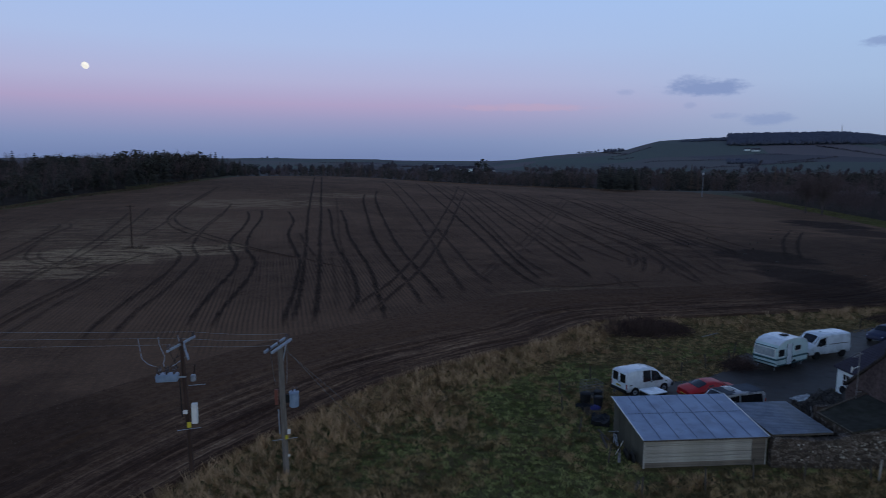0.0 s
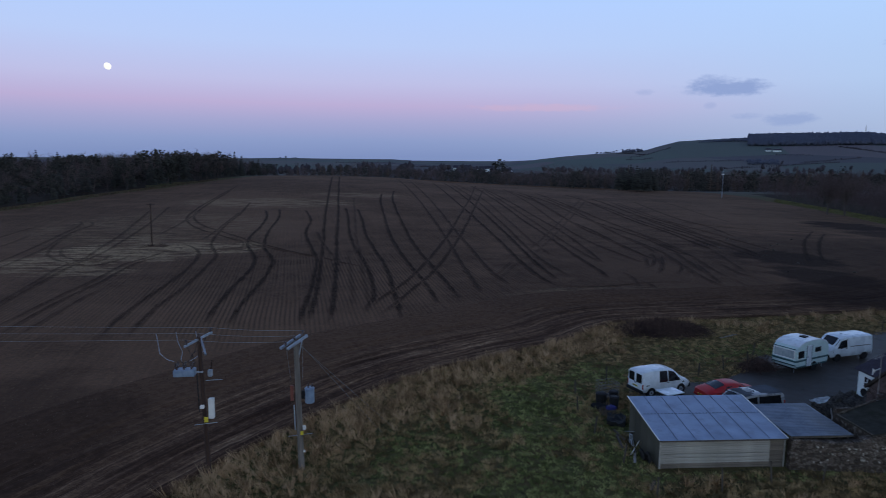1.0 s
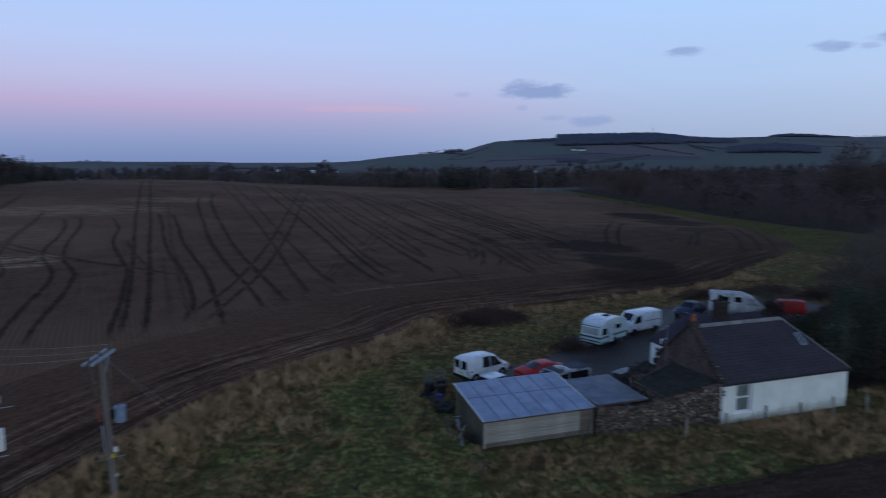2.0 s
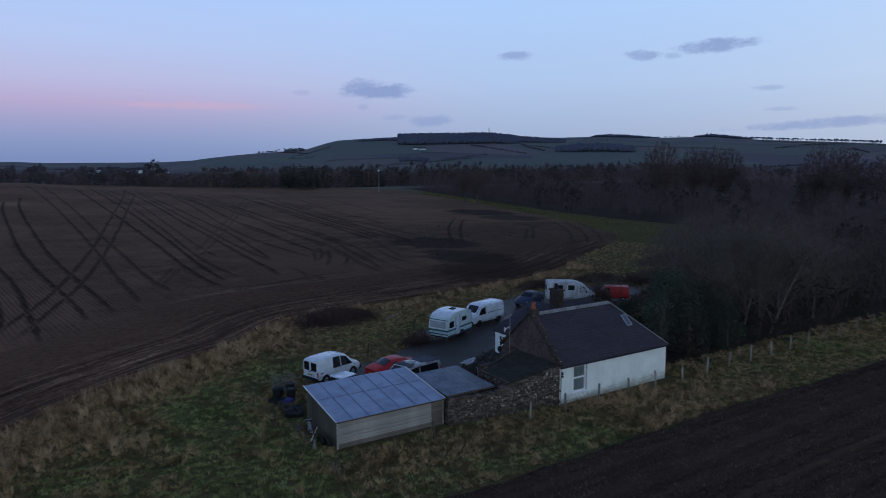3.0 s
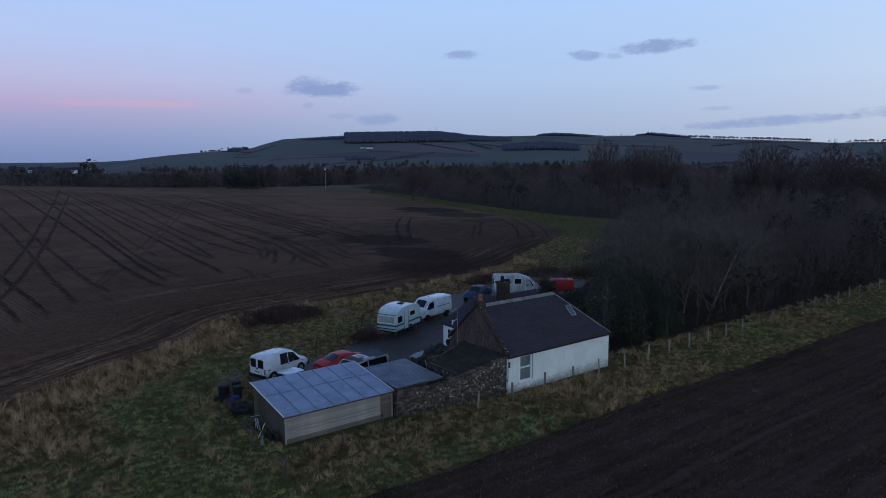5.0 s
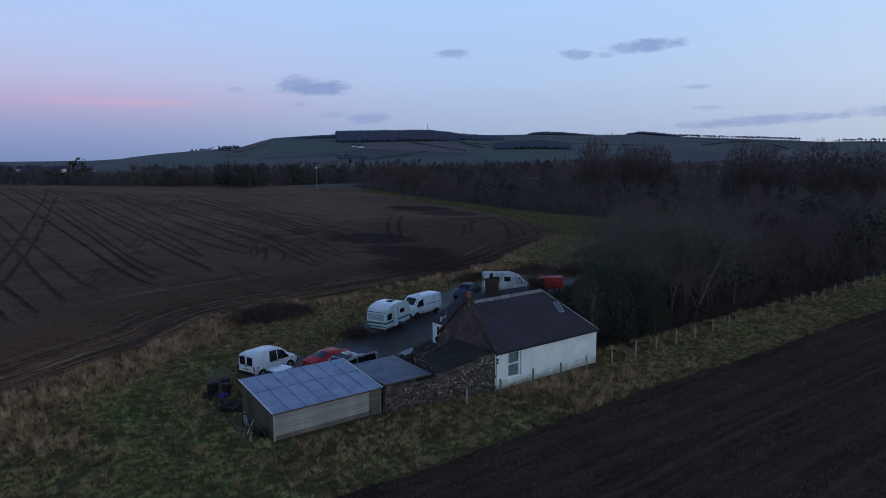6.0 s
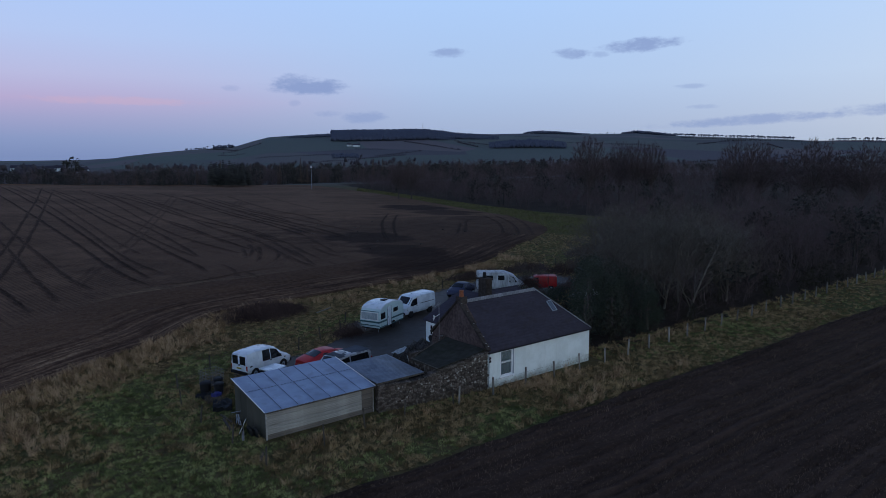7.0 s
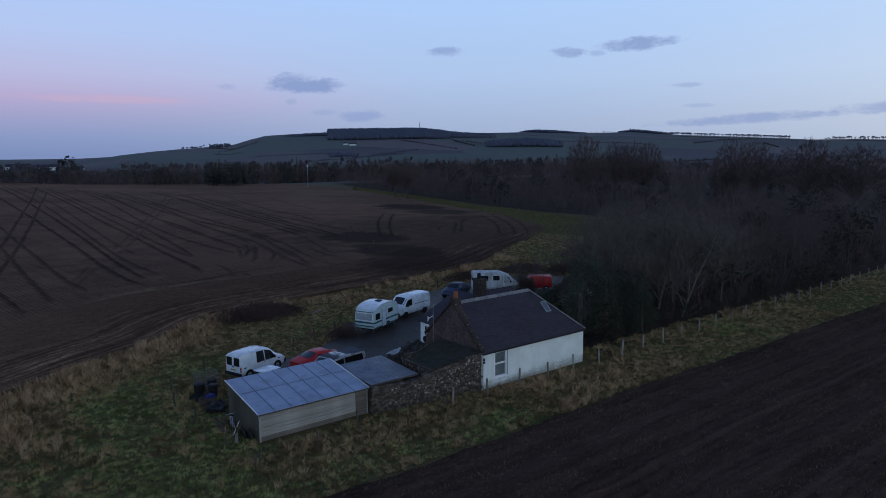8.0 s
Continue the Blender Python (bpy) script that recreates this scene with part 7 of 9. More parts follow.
for k in range(3):
    tagged(wire_between("drop_lead", [wires_b[k], (POLE_B[0] - 0.42 + 0.3 * k, POLE_B[1] - 0.05, 5.0 - 0.1 * k)], 0.01, WIRE, sag=0.05), "thin lead dropping to the fuses", "cable", "drop leads")

# ---- plants ----
def limbs(rng, h, spread=0.55, levels=3, first=7, more=5, lean=0.06, base=0.28, gnarl=0.25, low=0.35):
    """The branches of a bare tree as rows of start, end and the two radii; finer ones follow coarser ones."""
    segs = []

    def grow(p, d, length, r, level):
        steps = 3 if level == 0 else (1 if level == levels else 2)
        pts = [p]
        for s in range(steps):
            d = d + rng.normal(0, gnarl * (0.25 if level == 0 else 0.5), 3)
            d[2] += 0.05 * level
            d = d / np.linalg.norm(d)
            pts.append(pts[-1] + d * length / steps)
        rs = np.linspace(r, r * (0.5 if level < levels else 0.25), steps + 1)
        for a, b, r0, r1 in zip(pts, pts[1:], rs, rs[1:]):
            segs.append((level, *a, *b, r0, r1))
        if level >= levels:
            return
        n = first if level == 0 else more
        for k in range(n):
            f = (low + (1 - low) * (k + rng.random()) / n) if level == 0 else (0.25 + 0.75 * (k + rng.random()) / n)
            i = min(int(f * steps), steps - 1)
            q = pts[i] + (pts[i + 1] - pts[i]) * (f * steps - i)
            a = rng.uniform(0, 2 * np.pi)
            side = np.array([np.cos(a), np.sin(a), 0.15 + 0.5 * rng.random()])
            nd = d * (1 - spread) + side * spread
            nd = nd / np.linalg.norm(nd)
            grow(q, nd, length * (0.62 if level == 0 else 0.55) * rng.uniform(0.75, 1.2) * (1.15 - 0.45 * f), max(r * 0.42 * (1.2 - 0.5 * f), 0.006), level + 1)

    d0 = np.array([rng.normal(0, lean), rng.normal(0, lean), 1.0])
    grow(np.array([0.0, 0.0, -0.2]), d0 / np.linalg.norm(d0), h * 0.62, base, 0)
    s = np.array(segs)
    k = h / max(s[:, 6].max(), 0.1)
    s[:, 1:7] *= k
    return s


def tubes(segs, sides=3, least=0.0):
    """Tapered prisms for rows of start, end and radii."""
    a, b, r0, r1 = segs[:, 1:4], segs[:, 4:7], np.maximum(segs[:, 7], least), np.maximum(segs[:, 8], least * 0.6)
    d = b - a
    d = d / (np.linalg.norm(d, axis=1)[:, None] + 1e-9)
    ref = np.where(np.abs(d[:, 2:3]) > 0.9, np.array([[1.0, 0, 0]]), np.array([[0, 0, 1.0]]))
    u = np.cross(d, ref)
    u /= np.linalg.norm(u, axis=1)[:, None] + 1e-9
    w = np.cross(d, u)
    ang = np.arange(sides) * 2 * np.pi / sides
    ring = u[:, None] * np.cos(ang)[None, :, None] + w[:, None] * np.sin(ang)[None, :, None]
    v = np.concatenate([a[:, None] + ring * r0[:, None, None], b[:, None] + ring * r1[:, None, None]], 1)
    i = np.arange(sides)
    q = np.stack([i, (i + 1) % sides, (i + 1) % sides + sides, i + sides], -1)
    f = q[None] + (np.arange(len(segs)) * 2 * sides)[:, None, None]
    return v.reshape(-1, 3), f.reshape(-1, 4)


def slivers(segs, width):
    """Finest twigs: one narrow tapering blade each."""
    a, b = segs[:, 1:4], segs[:, 4:7]
    d = b - a
    s = np.cross(d, np.random.default_rng(len(segs)).normal(size=d.shape))
    s /= np.linalg.norm(s, axis=1)[:, None] + 1e-9
    v = np.stack([a - s * width, a + s * width, b + d * 0.25], 1)
    return v.reshape(-1, 3), np.arange(len(segs) * 3).reshape(-1, 3)


def triangles(f):
    return np.concatenate([f[:, [0, 1, 2]], f[:, [0, 2, 3]]]) if f.shape[1] == 4 else f


def bare_shape(s, least, twig, fine=2):
    v, f = tubes(s[s[:, 0] <= fine - 1], 3, least)
    w, g = slivers(s[s[:, 0] >= fine], twig)
    return np.concatenate([v, w]), np.concatenate([triangles(f), g + len(v)])


def leaf_cloud(rng, centres, radii, count, size):
    """Small folded leaves scattered through clumps."""
    which = rng.integers(0, len(centres), count)
    d = rng.normal(size=(count, 3))
    d /= np.linalg.norm(d, axis=1)[:, None]
    p = centres[which] + d * radii[which][:, None] * (rng.random((count, 1)) ** 0.33)
    t = rng.normal(size=(count, 3))
    t /= np.linalg.norm(t, axis=1)[:, None]
    s = np.cross(t, rng.normal(size=(count, 3)))
    s /= np.linalg.norm(s, axis=1)[:, None]
    L_ = size * rng.uniform(0.6, 1.4, (count, 1))
    v = np.stack([p - t * L_, p + s * L_ * 0.45, p + t * L_ + np.array([0, 0, -0.1]) * L_, p - s * L_ * 0.45], 1)
    return v.reshape(-1, 3), np.arange(count * 4).reshape(-1, 4)


def conifer_shape(rng, h, r, whorls=12, arms=7):
    """Drooping boughs in whorls round a stem."""
    vs, fs, n = [], [], 0
    for k in range(whorls):
        f = (k + 0.3 * rng.random()) / whorls
        z = h * (0.12 + 0.86 * f)
        R = r * (1 - f) ** 0.8 * rng.uniform(0.75, 1.15) + 0.12
        for j in range(arms):
            a = 2 * np.pi * (j + rng.random()) / arms
            d = np.array([np.cos(a), np.sin(a), 0])
            s = np.array([-d[1], d[0], 0])
            w = R * 0.36
            tip = d * R * rng.uniform(0.8, 1.15) + [0, 0, z - R * 0.25 - 0.1 * h / whorls]
            root = np.array([0, 0, z + 0.35 * h / whorls])
            m1, m2 = d * R * 0.6 + s * w + [0, 0, z - R * 0.22], d * R * 0.6 - s * w + [0, 0, z - R * 0.22]
            keel = d * R * 0.55 + [0, 0, z + 0.02 * h]
            vs += [root, m1, tip, m2, keel]
            fs += [(n, n + 1, n + 4), (n + 1, n + 2, n + 4), (n + 2, n + 3, n + 4), (n + 3, n, n + 4)]
            n += 5
    vs += [np.array(q) for q in ((0.1, 0, -0.2), (-0.05, 0.09, -0.2), (-0.05, -0.09, -0.2), (0, 0, h))]
    fs += [(n, n + 1, n + 3), (n + 1, n + 2, n + 3), (n + 2, n, n + 3)]
    return np.array(vs), np.array(fs)


def plant_out(name, shapes, spots, mat, label, category, rng, lo=0.8, hi=1.2):
    """Many plants as one mesh: shapes are (verts, faces); spots are x, y and size."""
    V, F, n = [], [], 0
    for x, y, s in spots:
        v, f = shapes[rng.integers(len(shapes))]
        a = rng.uniform(0, 2 * np.pi)
        c, sn = np.cos(a), np.sin(a)
        k = s * rng.uniform(lo, hi)
        wide = k * rng.uniform(0.9, 1.15)
        q = np.column_stack([(v[:, 0] * c - v[:, 1] * sn) * wide + x, (v[:, 0] * sn + v[:, 1] * c) * wide + y, v[:, 2] * k + ground_at(x, y)])
        V.append(q), F.append(f + n)
        n += len(v)
    ob = raw_mesh(name, np.concatenate(V), np.concatenate(F), mat)
    return tagged(ob, label, category, kind="stuff")


def scatter(rng, outline, gap, jitter=0.45, drop=0.0):
    o = np.asarray(outline, float)
    lo, hi = o.min(0), o.max(0)
    gx, gy = np.meshgrid(np.arange(lo[0], hi[0], gap), np.arange(lo[1], hi[1], gap))
    p = np.stack([gx.ravel(), gy.ravel()], 1)
    p = p + rng.uniform(-jitter, jitter, p.shape) * gap
    p = p[inside(p[:, 0], p[:, 1], o)]
    return p[rng.random(len(p)) >= drop]


def edge_distance(p, line):
    d = np.full(len(p), 1e9)
    for q in line[::2]:
        d = np.minimum(d, np.hypot(p[:, 0] - q[0], p[:, 1] - q[1]))
    return d


rng = np.random.default_rng(12)

# single bare trees at the edge of the wood
TREE_KINDS = []
for k in range(5):
    s = limbs(rng, 12.0, levels=4, first=14, more=5, base=0.12, spread=0.62, low=0.15, gnarl=0.45)
    TREE_KINDS.append(s)


TREE_MESHES = []
for s in TREE_KINDS:
    a = raw_mesh("trunk", *tubes(s[s[:, 0] <= 1], 6), BARK, smooth=True)
    v, f = tubes(s[(s[:, 0] > 1) & (s[:, 0] < 4)], 3, 0.012)
    w, g = slivers(s[s[:, 0] >= 4], 0.007)
    b = raw_mesh("crown", np.concatenate([v, w]), np.concatenate([triangles(f), g + len(v)]), TWIG)
    TREE_MESHES.append((a.data, b.data))
    bpy.data.objects.remove(a), bpy.data.objects.remove(b)


# ash trees with pale stems and upswept limbs
ASH_MESHES = []
for k in range(3):
    s = limbs(rng, 12.0, levels=4, first=12, more=7, base=0.10, spread=0.55, low=0.10, gnarl=0.42)
    a = raw_mesh("trunk", *tubes(s[s[:, 0] <= 1], 6, 0.025), ASHBARK, smooth=True)
    v, f = tubes(s[(s[:, 0] > 1) & (s[:, 0] < 3)], 3, 0.016)
    w, g = slivers(s[s[:, 0] >= 3], 0.0085)
    b = raw_mesh("crown", np.concatenate([v, w]), np.concatenate([triangles(f), g + len(v)]), ASHTWIG)
    ASH_MESHES.append((a.data, b.data))
    bpy.data.objects.remove(a), bpy.data.objects.remove(b)


# broad old trees seen far off: limbs that fan out to a rounded dome of twigs
def dome_segments(q, h=12.0, wide=5.2, count=96):
    segs = [(0, 0, 0, -0.3, 0.1, 0, h * 0.30, 0.34, 0.26), (0, 0.1, 0, h * 0.30, 0.05, 0.1, h * 0.52, 0.24, 0.12)]
    for k in range(count):
        up = 0.10 + 0.90 * (k + q.random()) / count
        a = k * 2.39996 + q.normal(0, 0.2)
        flat = math.sqrt(max(1 - up * up, 0.0)) * q.uniform(0.86, 0.99)
        tip = np.array([math.cos(a) * wide * flat, math.sin(a) * wide * flat, h * (0.46 + 0.50 * up * q.uniform(0.94, 1.0))])
        root = np.array([0.05, 0.0, h * q.uniform(0.22, 0.48)])
        bend = (root + tip) / 2 + np.array([tip[0] * 0.10, tip[1] * 0.10, -0.06 * h * (1 - up)]) + q.normal(0, 0.22, 3)
        pts = [root * (1 - t) ** 2 + bend * 2 * t * (1 - t) + tip * t * t for t in np.linspace(0, 1, 5)]
        rs = np.linspace(0.060, 0.006, 5)
        for p0, p1, r0, r1 in zip(pts, pts[1:], rs, rs[1:]):
            segs.append((1, *p0, *p1, r0, r1))
        out = tip - np.array([0, 0, h * 0.45])
        out /= np.linalg.norm(out)
        for j in range(12):
            f = q.uniform(0.2, 1.0) ** 0.6
            base = pts[min(int(f * 4), 3)] * (1 - (f * 4) % 1) + pts[min(int(f * 4) + 1, 4)] * ((f * 4) % 1)
            d = out + q.normal(0, 0.55, 3)
            d /= np.linalg.norm(d)
            end = base + d * q.uniform(0.3, 0.75)
            segs.append((2, *base, *end, 0.014, 0.006))
            for i in range(3):
                e = d + q.normal(0, 0.5, 3)
                segs.append((3, *(base + (end - base) * q.uniform(0.3, 1)), *(base + (end - base) * 0.7 + e / np.linalg.norm(e) * q.uniform(0.3, 0.7)), 0.01, 0.005))
    return np.array(segs)


BROAD_MESHES = []
for k in range(3):
    s = dome_segments(rng)
    a = raw_mesh("trunk", *tubes(s[s[:, 0] <= 1], 5, 0.014), BARK, smooth=True)
    b = raw_mesh("crown", *slivers(s[s[:, 0] > 1], 0.038), TWIG)
    BROAD_MESHES.append((a.data, b.data))
    bpy.data.objects.remove(a), bpy.data.objects.remove(b)


def bare_tree(x, y, h, kind, label, turn=0.0, wide=1.0, meshes=TREE_MESHES):
    k = h / 12.0
    t = thing("tree", pose(x, y, ground_at(x, y), 0, 0, turn) @ Matrix.Diagonal((k * wide, k * wide, k, 1)), label, "tree", "bare trees by the fence")
    for name, me in zip(("trunk", "crown"), meshes[kind % len(meshes)]):
        ob = new(name, me)
        ob.parent = t
    return t


for x, y, h, k in ((27.6, 3.2, 10.4, 0), (32.0, 7.0, 11.0, 1), (24.4, 8.2, 9.4, 2), (35.6, 13.0, 10.4, 0), (31.0, 14.5, 10.0, 2), (36.5, 4.4, 9.0, 1), (28.6, 6.4, 10.4, 1), (34.0, 10.0, 10.6, 2), (29.4, 10.6, 10.2, 0), (39.0, 8.2, 10.0, 2), (26.4, 12.2, 8.8, 0), (37.8, 16.5, 10.2, 1), (42.6, 14.0, 10.2, 0), (33.5, 18.2, 9.6, 1), (24.2, 21.4, 3.4, 2), (26.0, 21.8, 2.8, 0)):
    bare_tree(x, y, h, k, "bare ash with pale stem and upswept limbs", turn=x * 37 % 360, wide=1.4, meshes=ASH_MESHES)
for x, y, h, k in ((40.5, 11.5, 9.6, 4), (44.0, 5.2, 8.6, 3), (46.0, 8.2, 9.0, 0), (52.5, 5.5, 9.0, 2), (48.0, 13.5, 9.6, 1), (59.0, 6.4, 9.0, 3), (57.0, 14.0, 9.6, 4), (66.0, 7.5, 9.4, 1), (74.0, 8.0, 9.8, 0),
                   (41.5, 20.5, 9.0, 0), (49.5, 24.0, 9.4, 2), (60.7, 12.3, 9.6, 1), (62.6, 10.8, 9.6, 2)):
    bare_tree(x, y, h, k, "tall bare winter tree with fine dark twigs", turn=x * 37 % 360)
for az, d, h, k in ((49.9, 190, 20.8, 1), (61.4, 180, 19.0, 2), (66.4, 175, 18.8, 0), (52.3, 215, 19.4, 0), (53.6, 210, 19.2, 2), (54.8, 225, 19.4, 1), (62.9, 195, 18.6, 1), (34.9, 235, 14.5, 1), (33.8, 240, 13.8, 0), (69.6, 175, 17.5, 2)):
    x, y = -28 + d * math.sin(radians(az)), -31 + d * math.cos(radians(az))
    bare_tree(x, y, h, k, "broad bare tree standing above the wood", turn=az * 31 % 360, wide=0.66 if az < 60 else (0.95 if az > 66 else 0.75), meshes=BROAD_MESHES)


def evergreen(x, y, h, r, seed):
    q = np.random.default_rng(seed)
    t = thing("evergreen_tree", pose(x, y, ground_at(x, y)), "dense dark evergreen beside the cottage", "tree", "evergreens beside the cottage")
    n = 26
    zz = q.uniform(0.06, 0.98, n) * h
    rad = r * np.sqrt(np.clip(1.05 - (zz / h) ** 1.6, 0.05, 1))
    ang = q.uniform(0, 2 * np.pi, n)
    c = np.column_stack([np.cos(ang) * rad * 0.6, np.sin(ang) * rad * 0.6, zz])
    v, f = leaf_cloud(q, c, np.full(n, r * 0.42) * q.uniform(0.7, 1.2, n), 5200, 0.065)
    raw_mesh("crown", v, f, LEAF, t)
    part("trunk", rodded((0, 0, -0.2), (0, 0, h * 0.75), 0.16, 0.05), BARK, t)


for k, (x, y, h, r) in enumerate(((12.4, 2.6, 5.2, 1.7), (15.6, 5.0, 6.4, 2.0), (16.8, 3.4, 5.0, 1.9), (13.0, 9.6, 3.2, 1.6), (18.2, 6.8, 6.0, 2.0), (20.5, 9.0, 5.6, 2.2), (22.4, 4.6, 4.2, 2.0), (22.0, 7.2, 5.2, 2.2), (19.2, 11.8, 2.4, 1.8), (20.6, 2.6, 3.4, 1.7), (29.5, 10.0, 3.4, 2.0))):
    evergreen(x, y, h, r, 40 + k)

SCRUBLEAF = material("winter_undergrowth", (0.018, 0.017, 0.010), (0.048, 0.042, 0.026), scale=1.5, rough=0.85, bump=0.0, island=0.4)
# woods as masses
BARE = []
for k in range(7):
    s = limbs(rng, 10.0, levels=3, first=10, more=6, base=0.07, spread=0.62, low=0.06, gnarl=0.5)
    BARE.append(bare_shape(s, 0.02, 0.011))
BARE_FAR = []
for k in range(5):
    s = limbs(rng, 10.0, levels=3, first=8, more=5, base=0.08, spread=0.62, low=0.06, gnarl=0.45)
    BARE_FAR.append(bare_shape(s, 0.03, 0.026))
CONE = [conifer_shape(rng, 10.0, 2.3) for k in range(5)]


def puff(q, n=40, size=1.0, low=4.0):
    """A rough far-off crown of leaf clumps on a stem."""
    c = np.column_stack([q.normal(0, 1.6, 9), q.normal(0, 1.6, 9), q.uniform(low, 9.0, 9)])
    v, f = leaf_cloud(q, c, np.full(9, 1.6), n, size)
    w, g = tubes(np.array([[0, 0, 0, -0.3, 0, 0, 7.0, 0.25, 0.1]]), 3)
    return np.concatenate([v, w]), np.concatenate([f, g + len(v)])


PINE_FAR = [puff(rng, 250, 0.44, 1.5) for k in range(4)]


def conifer_twigs(q):
    """A leafless larch: short drooping twigs round a straight stem."""
    n = 170
    z = 10 * q.uniform(0.1, 1.0, n)
    a = q.uniform(0, 2 * np.pi, n)
    r = 2.0 * (1 - z / 10.4) * q.uniform(0.6, 1.2, n)
    tip = np.column_stack([np.cos(a) * r, np.sin(a) * r, z - 0.25 * r + 0.3])
    root = np.column_stack([np.cos(a) * 0.1, np.sin(a) * 0.1, z])
    v, f = slivers(np.column_stack([np.zeros(n), root, tip, np.zeros(n), np.zeros(n)]), 0.11)
    w, g = tubes(np.array([[0, 0, 0, -0.3, 0, 0, 10.0, 0.18, 0.04]]), 3)
    return np.concatenate([v, w]), np.concatenate([f, triangles(g) + len(v)])


PINE = [puff(rng, 190, 0.62, 2.0) for k in range(5)]
BUSH = [puff(rng, 300, 0.42, 1.0) for k in range(4)]
PINE_FINE = [puff(rng, 520, 0.34) for k in range(3)]

wood_edge = [(23, 15), (31, 19.5), (41, 24.5), (53, 31.5), (70, 41), (90, 53), (102, 66), (102, 95), (106, 124), (122, 184), (142, 255), (152, 300), (420, 300), (420, 2.5), (70, 1.4), (30, 0.8), (12, 0.5), (11.5, 8), (14, 14)]
wood_floor = sheet("wood_floor", wood_edge, 12.0, 0.03, material("leaf_litter", (0.022, 0.016, 0.012), (0.055, 0.040, 0.030), scale=1.2, rough=0.95, bump=0.5), "dark leaf litter under the wood", "ground", 0.5)


def split(spots, share):
    m = rng.random(len(spots)) < share
    return spots[m], spots[~m]


p = scatter(rng, wood_edge, 6.2)
p = p[(p[:, 1] > 3.0) & ((p[:, 0] > 27) | (p[:, 1] > 14))]
d = np.hypot(p[:, 0] + 28, p[:, 1] + 31)
# thinner deep inside, where only the tops show
p = p[(d < 150) | (rng.random(len(p)) < 0.36)]
d = np.hypot(p[:, 0] + 28, p[:, 1] + 31)
sizes = 0.84 + 0.18 * rng.random(len(p)) - 0.10 * (d < 100) - 0.06 * ((d > 110) & (d < 190)) + 0.06 * ease(190, 260, d)
near = d < 150
ev, de = split(np.column_stack([p, sizes])[near], 0.10)
plant_out("bare_wood", BARE, de, TWIG, "bare winter woodland of thin dark trees", "woodland", rng)
plant_out("pine_wood", PINE_FINE, ev * [1, 1, 0.85], NEEDLE, "dark pines among the bare trees", "woodland", rng)
ev, de = split(np.column_stack([p, sizes])[~near], 0.18)
plant_out("bare_wood", BARE_FAR, de, TWIG, "far bare woodland in brown haze of twigs", "woodland", rng)
plant_out("pine_wood", PINE_FAR, ev * [1, 1, 0.95], NEEDLE, "scattered dark pines in the far wood", "woodland", rng)
shrubs = scatter(rng, wood_edge, 3.3, drop=0.3)
shrubs = shrubs[(shrubs[:, 0] > 12.5) & (shrubs[:, 1] > 1.2)]
shrubs = shrubs[np.hypot(shrubs[:, 0] + 28, shrubs[:, 1] + 31) < 135]
plant_out("wood_undergrowth", BUSH, np.column_stack([shrubs, np.full(len(shrubs), 0.24)]), SCRUBLEAF, "low dark undergrowth at the foot of the trees", "undergrowth", rng, 0.6, 1.4)
# thin saplings and thorn between the trees, thickest along the fence
p = scatter(rng, wood_edge, 3.0, drop=0.15)
d = np.hypot(p[:, 0] + 28, p[:, 1] + 31)
p = p[(p[:, 0] > 19) & (p[:, 1] > 1.6) & (d < 125)]
plant_out("thicket", BARE, np.column_stack([p, 0.30 + 0.25 * rng.random(len(p))]), TWIG, "dense thicket of bare saplings and thorn under the trees", "thicket", rng)
p = scatter(rng, wood_edge, 4.2)
d, q_ = np.hypot(p[:, 0] + 28, p[:, 1] + 31), edge_distance(p, VERGE_EDGE)
p = p[(d > 118) & (q_ < 42) & (p[:, 1] > 55)]
plant_out("thicket", BARE_FAR, np.column_stack([p, 0.34 + 0.30 * rng.random(len(p))]), TWIG, "scrub of bare saplings at the far edge of the wood", "thicket", rng)
p = scatter(rng, [(18, 1.3), (95, 2.3), (95, 9.0), (60, 8.0), (18, 6.0)], 1.7, drop=0.1)
plant_out("low_thorn", BARE, np.column_stack([p, 0.10 + 0.10 * rng.random(len(p))]), TWIG, "low brown thorn and dead stems along the fence", "undergrowth", rng)

# the wood beside the far side of the field
left_wood = [(-101, 330), (-102, 290), (-105, 245), (-112, 200), (-120, 170), (-124, 146), (-130, 128), (-142, 92), (-160, 40), (-260, 40), (-260, 420), (-101, 420)]
p = scatter(rng, left_wood, 5.0)
p = p[(p[:, 0] > -165) | (rng.random(len(p)) < 0.3)]
ev, de = split(np.column_stack([p, (0.63 + 0.42 * ease(115, 235, p[:, 1]) - 0.35 * ease(290, 400, p[:, 1])) * (1 - 0.20 * ease(17, 33, -np.degrees(np.arctan2(p[:, 0] + 28, p[:, 1] + 31)))) * rng.uniform(0.86, 1.10, len(p))]), 0.36)
mixed = rng.random(len(ev)) < 0.6
plant_out("pine_wood", PINE, ev[mixed], NEEDLE, "dark rounded pines along the field", "woodland", rng, 0.92, 1.08)
plant_out("conifer_wood", CONE, ev[~mixed] * [1, 1, 1.0], NEEDLE, "dark conifer plantation along the field", "woodland", rng)
plant_out("bare_wood", BARE_FAR, de * [1, 1, 0.97], TWIG, "bare trees along the plantation edge", "woodland", rng)
sheet("wood_floor", left_wood, 14.0, 0.03, wood_floor.data.materials[0], "dark leaf litter under the plantation", "ground", 0.5)

# woods and hedges beyond the crest
beyond = [(-95, 395), (120, 330), (420, 310), (560, 420), (420, 640), (60, 640), (-120, 520)]
p = scatter(rng, beyond, 9.0, drop=0.1)
